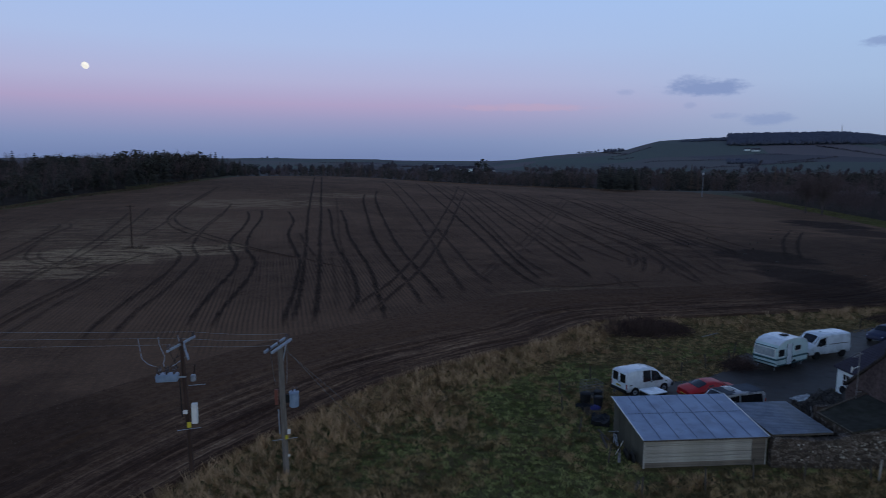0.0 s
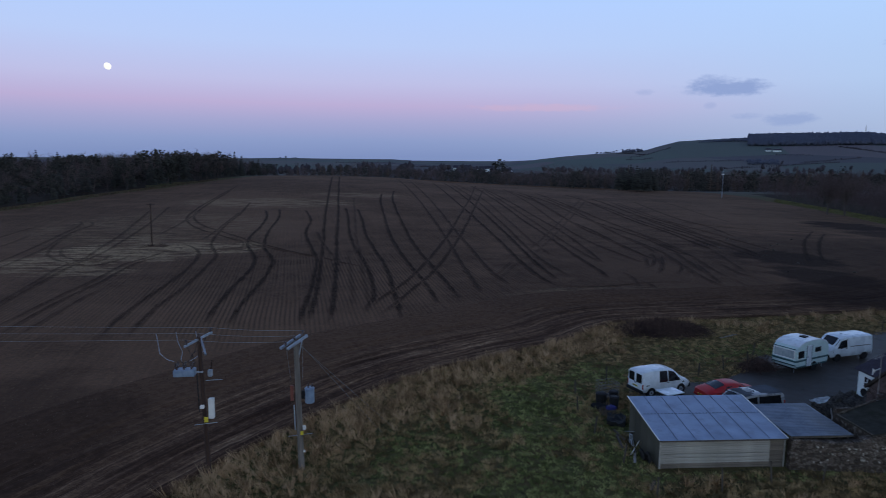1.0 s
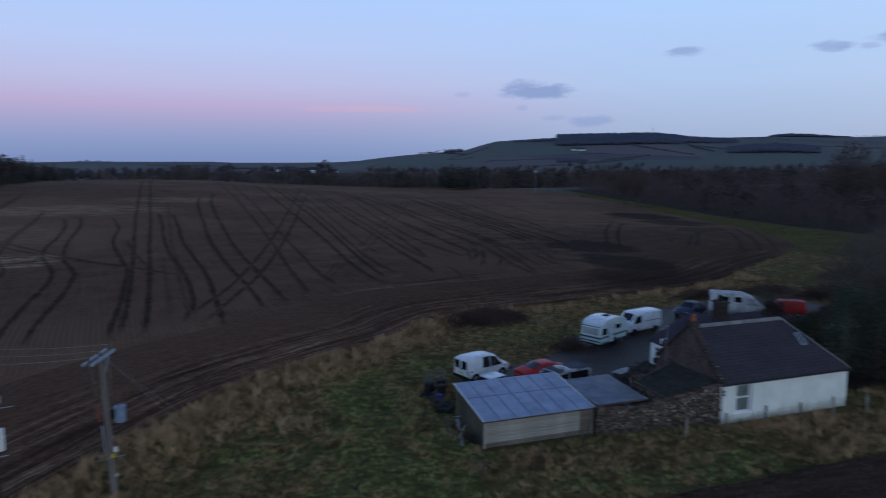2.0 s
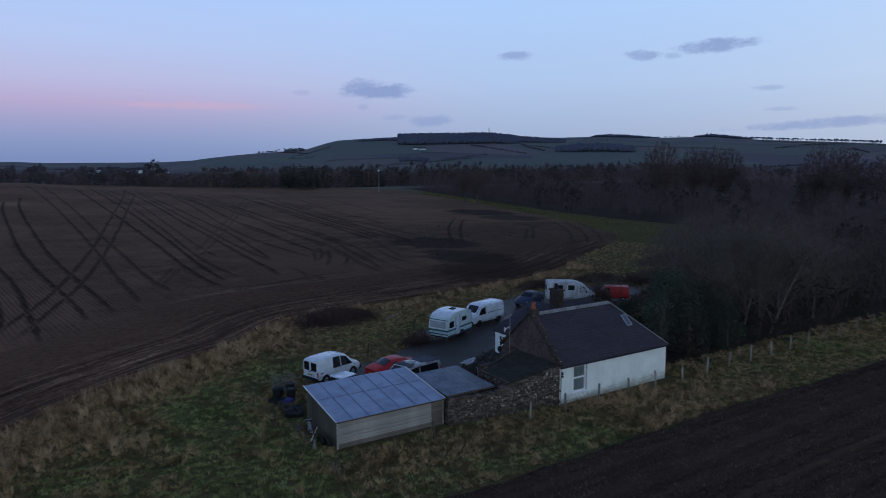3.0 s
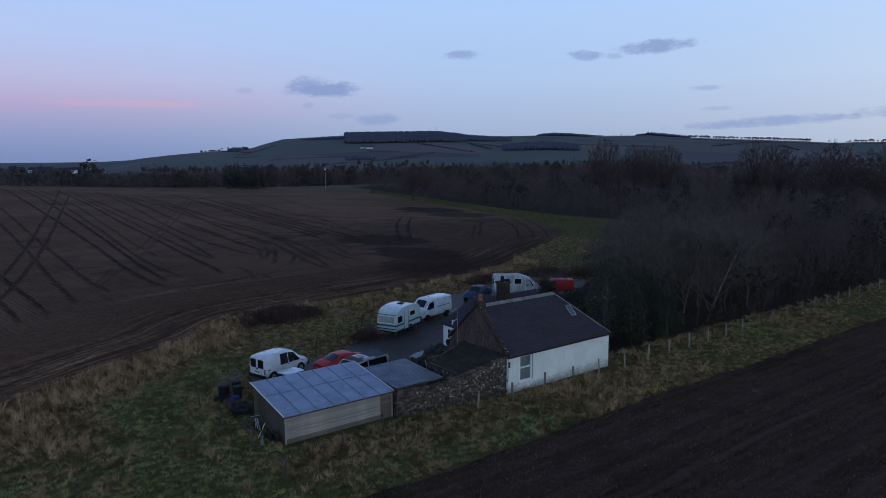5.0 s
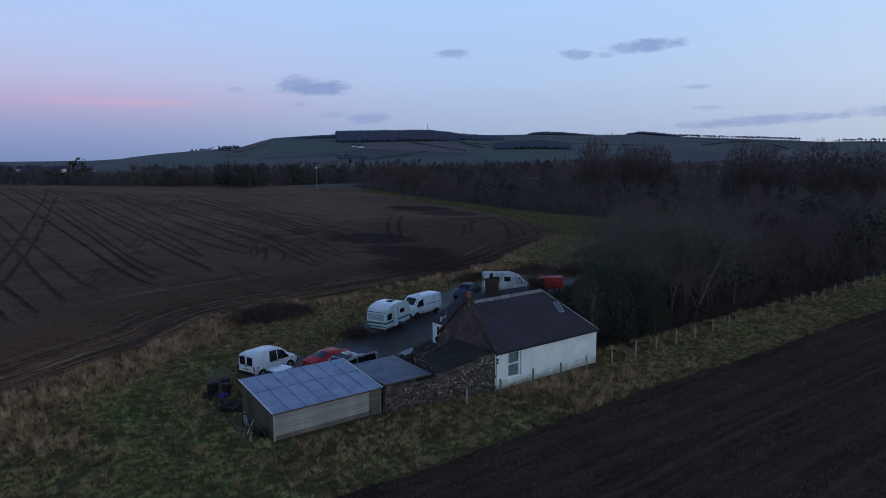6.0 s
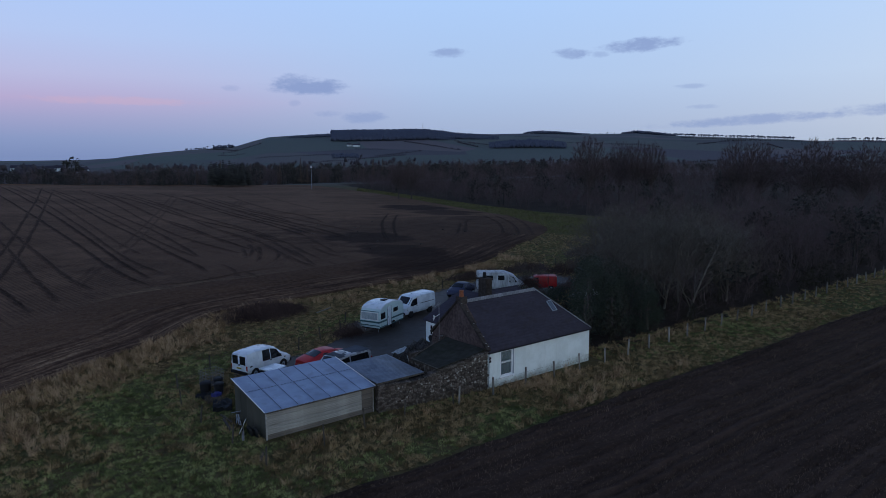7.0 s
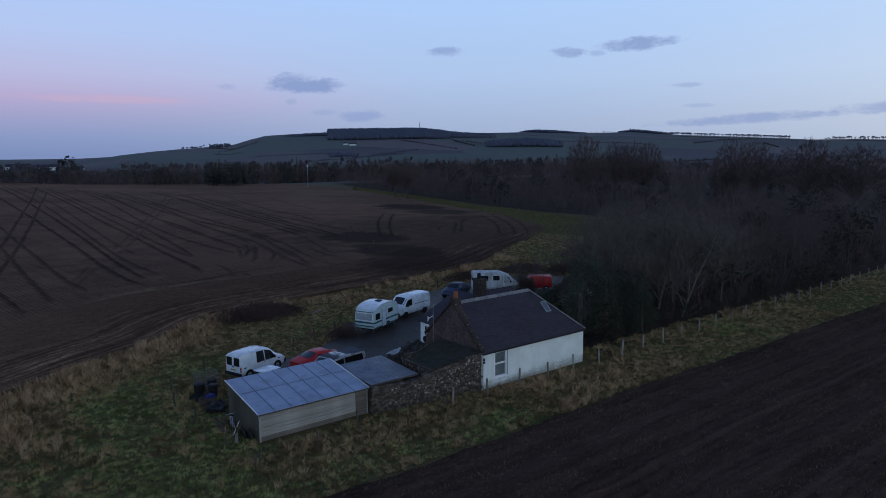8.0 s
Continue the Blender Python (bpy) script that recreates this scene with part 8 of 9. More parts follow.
ev, de = split(np.column_stack([p, (0.80 + 0.22 * rng.random(len(p))) * (1 + 0.35 * ease(20, 140, p[:, 0]))]), 0.24)
larch, de = split(de, 0.16)
plant_out("larch_wood", [conifer_twigs(rng) for k in range(3)], larch, LARCH, "tan bare larches in the tree belt", "woodland", rng)
plant_out("bare_wood", BARE_FAR, de, TWIG, "belt of bare trees beyond the field", "woodland", rng)
plant_out("pine_wood", PINE_FAR, ev, NEEDLE, "dark rounded pines in the tree belt", "woodland", rng)
clump = [(-28 + d * math.sin(radians(a)), -31 + d * math.cos(radians(a)), s) for a, d, s in ((18.6, 372, 1.35), (19.0, 380, 1.4), (19.5, 375, 1.45), (20.0, 370, 1.4), (20.4, 378, 1.4), (20.9, 372, 1.35), (21.4, 380, 1.3), (19.2, 386, 1.4), (20.6, 388, 1.4), (21.0, 390, 1.35), (18.9, 392, 1.35), (20.2, 394, 1.4))]
plant_out("conifer_clump", CONE, clump, NEEDLE, "close dark clump of conifers", "woodland", rng, 0.95, 1.05)
lone = [(-28 + 600 * math.sin(radians(8.7)), -31 + 600 * math.cos(radians(8.7)), 2.3)]
plant_out("lone_pine", PINE, lone, NEEDLE, "single tall pine above the far trees", "tree", rng, 1, 1)


def ring_spots(az0, az1, r0, r1, n, size, last=1.0):
    """Trees between two bearings and two distances; they dwindle to the share "last" towards the second bearing."""
    u, r = rng.random(n), rng.uniform(r0, r1, n)
    a = np.radians(az0 + (az1 - az0) * u)
    fall = 1 + (last - 1) * u * u
    return np.column_stack([-28 + r * np.sin(a), -31 + r * np.cos(a), size * fall * rng.uniform(0.85, 1.15, n)])


def hedges(n):
    out = []
    for k in range(n):
        a, r, t, l = radians(rng.uniform(-12, 76)), rng.uniform(900, 2150), rng.uniform(0, np.pi), rng.uniform(60, 260)
        m = int(l / 4.5)
        u = np.linspace(-l / 2, l / 2, m)
        out.append(np.column_stack([-28 + r * np.sin(a) + u * np.cos(t), -31 + r * np.cos(a) + u * np.sin(t), rng.uniform(0.28, 0.5, m)]))
    return np.concatenate(out)


# tree colour paled and blued to carry the haze of distance
HAZED_TREES = material("hazed_hill_trees", (0.080, 0.090, 0.126), (0.100, 0.112, 0.152), scale=0.02, rough=0.95, bump=0.0, island=0.05)
HEDGETREES = material("far_hedge_trees", (0.048, 0.042, 0.050), (0.092, 0.080, 0.086), scale=0.02, rough=0.95, bump=0.0, island=0.2)


def lump(q):
    """A far crown of a few facets."""
    bm = bmesh.new()
    bmesh.ops.create_icosphere(bm, subdivisions=1, radius=1.0)
    v = np.array([p.co for p in bm.verts]) * (1 + 0.22 * q.normal(size=(len(bm.verts), 1))) * [3.6, 3.6, 4.6] + [0, 0, 5.2]
    f = np.array([[p.index for p in face.verts] for face in bm.faces])
    bm.free()
    return v, f


ROUND_FAR = [lump(rng) for k in range(5)]
STALKED = [(np.concatenate([v * [0.8, 0.8, 0.42] + [0, 0, 5.4], w]), np.concatenate([f, triangles(g) + len(v)])) for (v, f), (w, g) in ((lump(rng), tubes(np.array([[0, 0, 0, -0.5, 0.2, 0, 7.0, 0.5, 0.35]]), 3)) for k in range(4))]
plant_out("hill_plantation", ROUND_FAR, np.concatenate([ring_spots(28.2, 35.6, 1640, 2280, 4200, 0.93), ring_spots(35.5, 38.6, 1640, 2280, 1500, 0.93, 0.22), ring_spots(28.3, 24.6, 1800, 1900, 420, 0.55, 0.3), ring_spots(37.2, 42.2, 1680, 1900, 1000, 0.72, 0.25)]), HAZED_TREES, "dark plantation along the hill top", "woodland", rng)
plant_out("hill_wood", ROUND_FAR, np.concatenate([ring_spots(44.6, 41.4, 1430, 1560, 480, 0.85, 0.5), ring_spots(44.6, 47.8, 1430, 1560, 480, 0.85, 0.5), ring_spots(46.2, 44.2, 2100, 2290, 260, 0.8, 0.35), ring_spots(46.2, 49.6, 2100, 2290, 400, 0.8, 0.2), ring_spots(54.0, 52.2, 2200, 2330, 200, 0.85, 0.4), ring_spots(54.0, 56.4, 2200, 2330, 240, 0.85, 0.4), ring_spots(18.8, 20.4, 1900, 1950, 40, 0.8), ring_spots(28.2, 30.4, 1200, 1290, 120, 0.45)]), HAZED_TREES, "dark woods on the far slopes", "woodland", rng)
plant_out("ridge_trees", STALKED, np.concatenate([ring_spots(55.5, 64.8, 2250, 2330, 260, 0.85), ring_spots(67.2, 72, 2270, 2330, 90, 0.85), ring_spots(48.0, 52.0, 2290, 2330, 30, 0.6), ring_spots(18.3, 19.2, 2290, 2330, 4, 1.0)]), HAZED_TREES, "row of trees on the skyline", "trees", rng)
plant_out("ridge_trees", ROUND_FAR, ring_spots(16.6, 18.2, 2240, 2290, 26, 0.5), HAZED_TREES, "clump of low trees on the hill shoulder", "trees", rng)
pines = [(-28 + 2300 * math.sin(radians(a)), -31 + 2300 * math.cos(radians(a)), h) for a, h in ((-10.35, 1.0), (-9.75, 0.95), (-9.55, 0.9), (-9.3, 1.0), (-9.1, 1.05), (-8.5, 0.85), (-8.3, 0.9), (-8.1, 0.8), (-7.7, 0.8), (-7.5, 0.45))]
plant_out("ridge_pines", STALKED, pines, HAZED_TREES, "open row of tall pines on a low hill", "trees", rng)
plant_out("plain_woods", ROUND_FAR, np.concatenate([hedges(34) * [1, 1, 0.8], ring_spots(-14, 10, 640, 760, 160, 0.7), ring_spots(12, 75, 900, 1100, 260, 0.7)]), HEDGETREES, "hedgerows and copses on the plain", "woodland", rng)
plant_out("plain_woods", BARE_FAR, ring_spots(12, 75, 620, 900, 420, 1.0), TWIG, "scattered bare copses on the plain", "woodland", rng)


# ---- grass ----
def blades(q, x, y, count, h, spread, width, lean, mat_=1.0):
    """Bent tapering blades in tufts at the given spots."""
    n = len(x) * count
    bx, by = np.repeat(x, count), np.repeat(y, count)
    hh = np.repeat(h, count) * q.uniform(0.55, 1.15, n)
    a = q.uniform(0, 2 * np.pi, n)
    rr = np.abs(q.normal(0, 1, n)) * spread
    px, py = bx + np.cos(a) * rr, by + np.sin(a) * rr
    pz = height(px, py)
    c = q.uniform(0, 2 * np.pi, len(x))
    comb = np.repeat(np.column_stack([np.cos(c), np.sin(c)]), count, 0) * np.repeat(q.uniform(0.2, 0.7, len(x)) * mat_, count)[:, None]
    tilt = np.column_stack([np.cos(a), np.sin(a)]) * (q.uniform(0.05, 0.45, n) * hh)[:, None] + (comb + np.array(lean)) * hh[:, None]
    b = q.uniform(0, np.pi, n)
    s = np.column_stack([np.cos(b), np.sin(b)]) * width * 0.5 * q.uniform(0.6, 1.4, (n, 1))
    root, mid, tip = np.column_stack([px, py]), np.column_stack([px, py]) + tilt * 0.4, np.column_stack([px, py]) + tilt
    v = np.stack([np.column_stack([root - s, pz - 0.03]), np.column_stack([root + s, pz - 0.03]), np.column_stack([mid + s * 0.8, pz + hh * 0.6]), np.column_stack([mid - s * 0.8, pz + hh * 0.6]),
                  np.column_stack([tip, pz + hh * 0.92]), np.column_stack([tip + s * 0.2, pz + hh * 0.9])], 1)
    f = np.array([(0, 1, 2, 3), (3, 2, 5, 4)])[None] + (np.arange(n) * 6)[:, None, None]
    return v.reshape(-1, 3), f.reshape(-1, 4)


def clear_of_buildings(p):
    x, y = p[:, 0], p[:, 1]
    built = (x > -14.8) & (x < 10.6) & (y > 0.75 - 0.11 * np.maximum(x + 8, 0)) & (y < 7)
    yardy = inside(x, y, [(-12.4, 9), (-11.5, 13.2), (-6, 14.3), (-2.5, 15.9), (1.5, 20.2), (8, 22), (15, 26.6), (24, 28.6), (34, 27), (33, 20.5), (22, 16.5), (14, 12.5), (10, 6), (-12.6, 6)])
    return ~(built | yardy)


def tufts(q, x, y, count, h, spread, width, lean, out=0.55):
    """Tussocks: narrow tapering blades that spread outwards from each spot."""
    n = len(x) * count
    hh = np.repeat(h, count) * q.uniform(0.5, 1.15, n)
    a = q.uniform(0, 2 * np.pi, n)
    rr = np.sqrt(q.random(n)) * np.repeat(q.uniform(0.7, 1.3, len(x)), count) * spread
    d = np.column_stack([np.cos(a), np.sin(a)])
    root = np.column_stack([np.repeat(x, count), np.repeat(y, count)]) + d * (rr * 0.6)[:, None]
    c = q.uniform(0, 2 * np.pi, len(x))
    comb = np.repeat(np.column_stack([np.cos(c), np.sin(c)]) * q.uniform(0.1, 0.7, (len(x), 1)), count, 0) + np.array(lean)
    tip = root + d * (hh * out * q.uniform(0.3, 1.3, n))[:, None] + comb * hh[:, None]
    b = q.uniform(0, np.pi, n)
    s = np.column_stack([np.cos(b), np.sin(b)]) * width * 0.5 * q.uniform(0.6, 1.4, (n, 1))
    z = height(root[:, 0], root[:, 1])
    v = np.stack([np.column_stack([root - s, z - 0.02]), np.column_stack([root + s, z - 0.02]), np.column_stack([tip, z + hh * q.uniform(0.7, 1.0, n)])], 1)
    return v.reshape(-1, 3), np.arange(n * 3).reshape(-1, 3)


grass_zone = np.concatenate([NEAR_EDGE[(NEAR_EDGE[:, 1] > -20)], [(70, 45), (41, 27), (31, 20), (23, 13), (12, 2), (70, 1.5), (70, -6.3), (-10, -6.0), (-22, -6.8), (-44, -20)]])
p = scatter(rng, grass_zone, 0.34)
p = p[clear_of_buildings(p)]
p = p[(p[:, 0] < 40) | (rng.random(len(p)) < 0.4)]
e = edge_distance(p, NEAR_EDGE)
# a mown green way from the yard round to the front of the shed
green_way = np.exp(-(edge_distance(p, spline([(-13, 17.5), (-17.2, 14.4), (-20, 9), (-20.6, 3), (-19.5, -1.5), (-15, -4.2), (-8, -4.9), (-2, -5.0)], 0.8)) / 2.4) ** 2)
patch = np.array([noise.noise(Vector((x * 0.16, y * 0.16, 3.0))) for x, y in p])
fine_patch = np.array([noise.noise(Vector((x * 0.7, y * 0.7, 9.0))) for x, y in p])
strip = (p[:, 1] < -0.3) & (p[:, 0] > -16)
beside = ease(8, 16, p[:, 0]) * strip
rough = (p[:, 1] > 13) & (p[:, 0] > -16)
edge_ = np.exp(-((e - 1.6) / 2.8) ** 2) * (1.25 - 0.75 * ease(-14, -2, p[:, 0]))
dry = edge_ + 0.46 * strip + 0.20 * rough + 0.44 + 0.55 * patch + 0.55 * fine_patch - 0.58 * green_way - 0.34 * beside + 0.16 * ease(-20, -27, p[:, 0])
pick = rng.random(len(p))
tall = (dry - 0.36 * rough - 0.22 * strip > 0.74) & (pick < 0.5) & (p[:, 0] < 40)
mid_ = ~tall & (dry + 0.6 * (pick - 0.5) > 0.36)
short = ~tall & ~mid_
v, f = tufts(rng, p[tall][:, 0], p[tall][:, 1], 30, rng.uniform(0.36, 0.84, tall.sum()) * np.clip(dry[tall], 0.55, 1.15), 0.17, 0.034, (-0.10, -0.12), 0.45)
tagged(raw_mesh("dry_grass", v, f, GRASS_DRY), "tall straw-coloured winter grass in tussocks", "grass", kind="stuff")
v, f = tufts(rng, p[short][:, 0], p[short][:, 1], 42, (0.10 + 0.13 * rng.random(short.sum())) * (1 + 0.9 * np.clip(fine_patch[short], -0.5, 0.6)), 0.25, 0.026, (-0.05, -0.06), 0.9)
tagged(raw_mesh("green_grass", v, f, GRASS_GREEN), "short tufted green grass", "grass", kind="stuff")
v, f = tufts(rng, p[mid_][:, 0], p[mid_][:, 1], 38, rng.uniform(0.14, 0.46, mid_.sum()) * (1 - 0.5 * rough[mid_] - 0.35 * beside[mid_]), 0.22, 0.027, (-0.08, -0.1), 0.7)
tagged(raw_mesh("withered_grass", v, f, GRASS_WITHER), "withered olive-brown grass in low tussocks", "grass", kind="stuff")
# verge of the wood beyond the field and tufts along the fence under the trees
verge_zone = np.concatenate([VERGE_EDGE[:60], [(140, 256), (122, 184), (105, 122), (100, 93), (90, 62), (70, 50)]])
p = scatter(rng, verge_zone, 0.9)
v, f = blades(rng, p[:, 0], p[:, 1], 7, rng.uniform(0.2, 0.5, len(p)), 0.3, 0.07, (-0.05, -0.06))
tagged(raw_mesh("verge_grass", v, f, VERGE), "green grass verge between field and wood", "grass", kind="stuff")
p = scatter(rng, [(-100, 250), (-107, 200), (-114, 173), (-118, 147), (-123, 131), (-134, 100), (-138, 101), (-127, 134), (-121, 150), (-117, 176), (-109, 204), (-102, 252)], 1.0)
v, f = blades(rng, p[:, 0], p[:, 1], 7, rng.uniform(0.3, 0.7, len(p)), 0.35, 0.09, (0, 0))
tagged(raw_mesh("wood_edge_grass", v, f, STUBBLE), "dry grass along the edge of the plantation", "grass", kind="stuff")


# ---- stubble on the worked ground ----
def stubble(name, zone, gap, base, label):
    q = np.random.default_rng(77)
    p = scatter(q, zone, gap, 0.5)
    p = p[q.random(len(p)) < 0.5 + 0.4 * np.sin(p[:, 1] * np.pi / 0.72 + 0.5 * np.sin(p[:, 0] * 0.11)) ** 2]
    n = len(p)
    z = height(p[:, 0], p[:, 1]) + base
    a, hh = q.uniform(0, 2 * np.pi, n), q.uniform(0.04, 0.14, n)
    d = np.column_stack([np.cos(a) * hh * 0.7, np.sin(a) * hh * 0.7, hh])
    s = np.column_stack([-np.sin(a), np.cos(a), np.zeros(n)]) * q.uniform(0.009, 0.022, (n, 1))
    r = np.column_stack([p, z])
    v = np.stack([r - s, r + s, r + d + s * 0.6, r + d - s * 0.6], 1)
    tagged(raw_mesh(name, v.reshape(-1, 3), np.arange(n * 4).reshape(-1, 4), STUBBLE), label, "stubble", kind="stuff")


stubble("stubble", [(-16, -6.6), (44, -6.7), (72, -6.9), (72, -17), (18, -27), (-6, -28), (-22, -20)], 0.105, 0.17, "short cut stubble on the ploughed field")
_d = np.gradient(NEAR_EDGE, axis=0)
_d /= np.linalg.norm(_d, axis=1)[:, None]
_n = np.stack([-_d[:, 1], _d[:, 0]], 1)
_m = (NEAR_EDGE[:, 1] > -12) & (NEAR_EDGE[:, 0] < 30)
stubble("stubble", np.concatenate([(NEAR_EDGE + _n * 0.6)[_m], (NEAR_EDGE + _n * 15.0)[_m][::-1]]), 0.26, 0.13, "short cut stubble along the field's edge")


# ---- brambles ----
def bramble(name, x, y, rx, ry, h, n, seed, label):
    q = np.random.default_rng(seed)
    segs = []
    for k in range(n):
        a, r = q.uniform(0, 2 * np.pi), q.random() ** 0.6 * q.uniform(0.85, 1.15)
        px, py = np.cos(a) * r * rx, np.sin(a) * r * ry
        top = h * (1 - 0.8 * r * r) * q.uniform(0.25, 1.15)
        b = q.uniform(0, 2 * np.pi)
        pts = [np.array([px, py, 0.0]) + np.array([np.cos(b) * 0.6 * t, np.sin(b) * 0.6 * t, top * (1 - (1.6 * t - 1) ** 2)]) * (1 + 0.15 * q.normal(size=3)) for t in (0, 0.35, 0.7, 1.0)]
        for u, w in zip(pts, pts[1:]):
            segs.append((0, *u, *w, 0.014, 0.009))
    v, f = tubes(np.array(segs), 3)
    v += np.array([x, y, ground_at(x, y)])
    return tagged(raw_mesh(name, v, f, SCRUB), label, "shrub")


bramble("bramble_thicket", -3.5, 28.6, 4.6, 2.6, 1.15, 3000, 1, "dark tangled leafless bramble thicket at the field edge")
bramble("bramble_thicket", -0.4, 17.3, 1.5, 1.0, 1.0, 500, 2, "brown bramble heap beside the caravan")
bramble("bramble_thicket", 29.0, 18.2, 3.0, 1.8, 1.3, 700, 3, "dark leafless shrubs near the red van")
bramble("bramble_thicket", 24.2, 20.6, 1.3, 0.9, 1.7, 900, 9, "leafless shrubs in front of the red van")
bramble("bramble_thicket", 38.0, 26.5, 4.5, 2.2, 1.5, 900, 4, "reddish brown scrub beside the track")
bramble("bramble_thicket", 52.0, 35.0, 6.0, 2.6, 1.6, 1000, 5, "reddish brown scrub at the wood edge")
bramble("bramble_thicket", 25.5, 31.0, 5.5, 1.8, 0.9, 1000, 7, "dark reddish scrub along the track")
bramble("bramble_thicket", 33.5, 30.5, 4.0, 2.0, 1.1, 900, 8, "dark leafless scrub between track and wood")
bramble("weed_clump", -68.2, 83.6, 2.6, 1.2, 0.7, 160, 6, "dark weeds round the pole in the field")

# ---- small things ----
def build_cage():
    """A wire cage of the kind that holds a plastic tank."""
    c = thing("wire_cage", pose(-13.9, 11.9, 0.0, 0, 0, 12), "empty grey wire pallet cage beside the shed", "cage")
    part("pallet", boxed((0, 0, 0.08), (1.2, 1.0, 0.14)), PLASTIC, c)
    for z in (0.2, 0.42, 0.64, 0.86, 1.08):
        bm = bmesh.new()
        for a, b in (((-0.6, -0.5), (0.6, -0.5)), ((0.6, -0.5), (0.6, 0.5)), ((0.6, 0.5), (-0.6, 0.5)), ((-0.6, 0.5), (-0.6, -0.5))):
            rod(bm, (*a, z), (*b, z), 0.013, n=5)
        part("hoop", bm, WIRE, c)
    for k in range(6):
        for y in (-0.5, 0.5):
            part("upright", rodded((-0.6 + 0.24 * k, y, 0.15), (-0.6 + 0.24 * k, y, 1.1), 0.012, n=5), WIRE, c)
    for k in range(1, 5):
        for x in (-0.6, 0.6):
            part("upright", rodded((x, -0.5 + 0.2 * k, 0.15), (x, -0.5 + 0.2 * k, 1.1), 0.012, n=5), WIRE, c)


def bin_(x, y, mat, label, r=0.3, h=0.85):
    b = thing("bin", pose(x, y, 0, 0, 0, x * 40 % 90), label, "bin")
    part("body", rodded((0, 0, 0), (0, 0, h), r * 0.85, r, 16), mat, b, smooth=40)
    part("lid", rodded((0, 0, h), (0, 0, h + 0.07), r * 1.06, r * 0.8, 16), mat, b, smooth=40)


def tarp(name, x, y, z, sx, sy, mat, label, category, seed, turn=0.0, crumple=0.08):
    q = random.Random(seed)
    bm = bmesh.new()
    bmesh.ops.create_grid(bm, x_segments=10, y_segments=8, size=0.5)
    for v in bm.verts:
        v.co = Vector((v.co.x * sx, v.co.y * sy, crumple * noise.noise(Vector((v.co.x * 4 + seed, v.co.y * 4, 0))) + crumple * 0.5 * q.random() + crumple))
    geo = bmesh.ops.extrude_face_region(bm, geom=bm.faces[:])
    for e in geo["geom"]:
        if isinstance(e, bmesh.types.BMVert):
            e.co.z -= crumple * 1.2 + 0.03
    return tagged(part(name, bm, mat, at=pose(x, y, z, 0, 0, turn), smooth=40), label, category)


def build_clutter():
    build_cage()
    bin_(-14.2, 9.6, PLASTIC, "black plastic bin beside the shed")
    bin_(-13.9, 10.6, PLASTIC, "black plastic bin beside the cage")
    bin_(-14.7, 10.7, PLASTIC, "squat black plastic bin", 0.36, 0.7)
    tarp("blue_sheet", -14.6, 8.9, 0.36, 0.5, 0.4, PLASTIC_BLUE, "crumpled dull blue plastic sheet", "plastic sheet", 3, 30, 0.12)
    crate = thing("crate", pose(-14.8, 8.9, 0), "dark wooden crate under a blue sheet", "crate")
    for k in range(4):
        part("slat", boxed((0, -0.3, 0.06 + 0.09 * k), (0.9, 0.02, 0.07)), OLDWOOD, crate)
        part("slat", boxed((0, 0.3, 0.06 + 0.09 * k), (0.9, 0.02, 0.07)), OLDWOOD, crate)
    part("base", boxed((0, 0, 0.03), (0.88, 0.58, 0.04)), OLDWOOD, crate)
    # old bicycle leaning at the shed's end
    b = thing("bicycle", pose(-15.15, 3.6, 0.0, 0, 14, 84), "old pale bicycle leaning against the shed end", "bicycle")
    for x in (-0.5, 0.5):
        bm = bmesh.new()
        n = 20
        for k in range(n):
            a0, a1 = 2 * math.pi * k / n, 2 * math.pi * (k + 1) / n
            rod(bm, (x + 0.32 * math.cos(a0), 0, 0.33 + 0.32 * math.sin(a0)), (x + 0.32 * math.cos(a1), 0, 0.33 + 0.32 * math.sin(a1)), 0.022, n=5)
        part("wheel", bm, RUBBER, b)
    bm = rodded((-0.5, 0, 0.33), (-0.1, 0, 0.85), 0.02, n=6)
    for p, q in (((-0.1, 0, 0.85), (0.4, 0, 0.85)), ((0.4, 0, 0.85), (0.5, 0, 0.33)), ((-0.02, 0, 0.32), (0.4, 0, 0.8)), ((-0.02, 0, 0.32), (-0.1, 0, 0.9)), ((-0.5, 0, 0.33), (-0.02, 0, 0.32))):
        rod(bm, p, q, 0.022, n=6)
    part("bicycle_frame", bm, GALV, b)
    part("saddle", boxed((-0.12, 0, 0.95), (0.26, 0.14, 0.06)), PLASTIC, b, bevel=0.02)
    part("handlebar", rodded((0.4, -0.26, 0.98), (0.4, 0.26, 0.98), 0.016, n=6), GALV, b)
    # sheeting, tyres and a board dumped between the cage and the shed's end
    tarp("black_sheeting", -14.7, 7.6, 0.0, 1.4, 1.1, PLASTIC, "heap of crumpled black plastic sheeting beside the shed", "plastic sheet", 21, 70, 0.2)
    tarp("black_sheeting", -14.8, 9.9, 0.0, 1.2, 1.0, PLASTIC, "low heap of black plastic sheeting round the bins", "plastic sheet", 24, 20, 0.15)
    for x, y, rx, ry in ((-14.80, 2.05, 0, 76), (-14.98, 2.45, 0, 70)):
        t = thing("tyre", pose(x, y, 0.31, rx, ry, 0), "worn black tyre leaning against the shed end", "tyre", "old tyres")
        bm = bmesh.new()
        n, m = 24, 8
        rings = [[bm.verts.new(((0.24 + 0.085 * math.cos(2 * math.pi * j / m)) * math.cos(2 * math.pi * i / n), (0.24 + 0.085 * math.cos(2 * math.pi * j / m)) * math.sin(2 * math.pi * i / n), 0.09 * math.sin(2 * math.pi * j / m))) for j in range(m)] for i in range(n)]
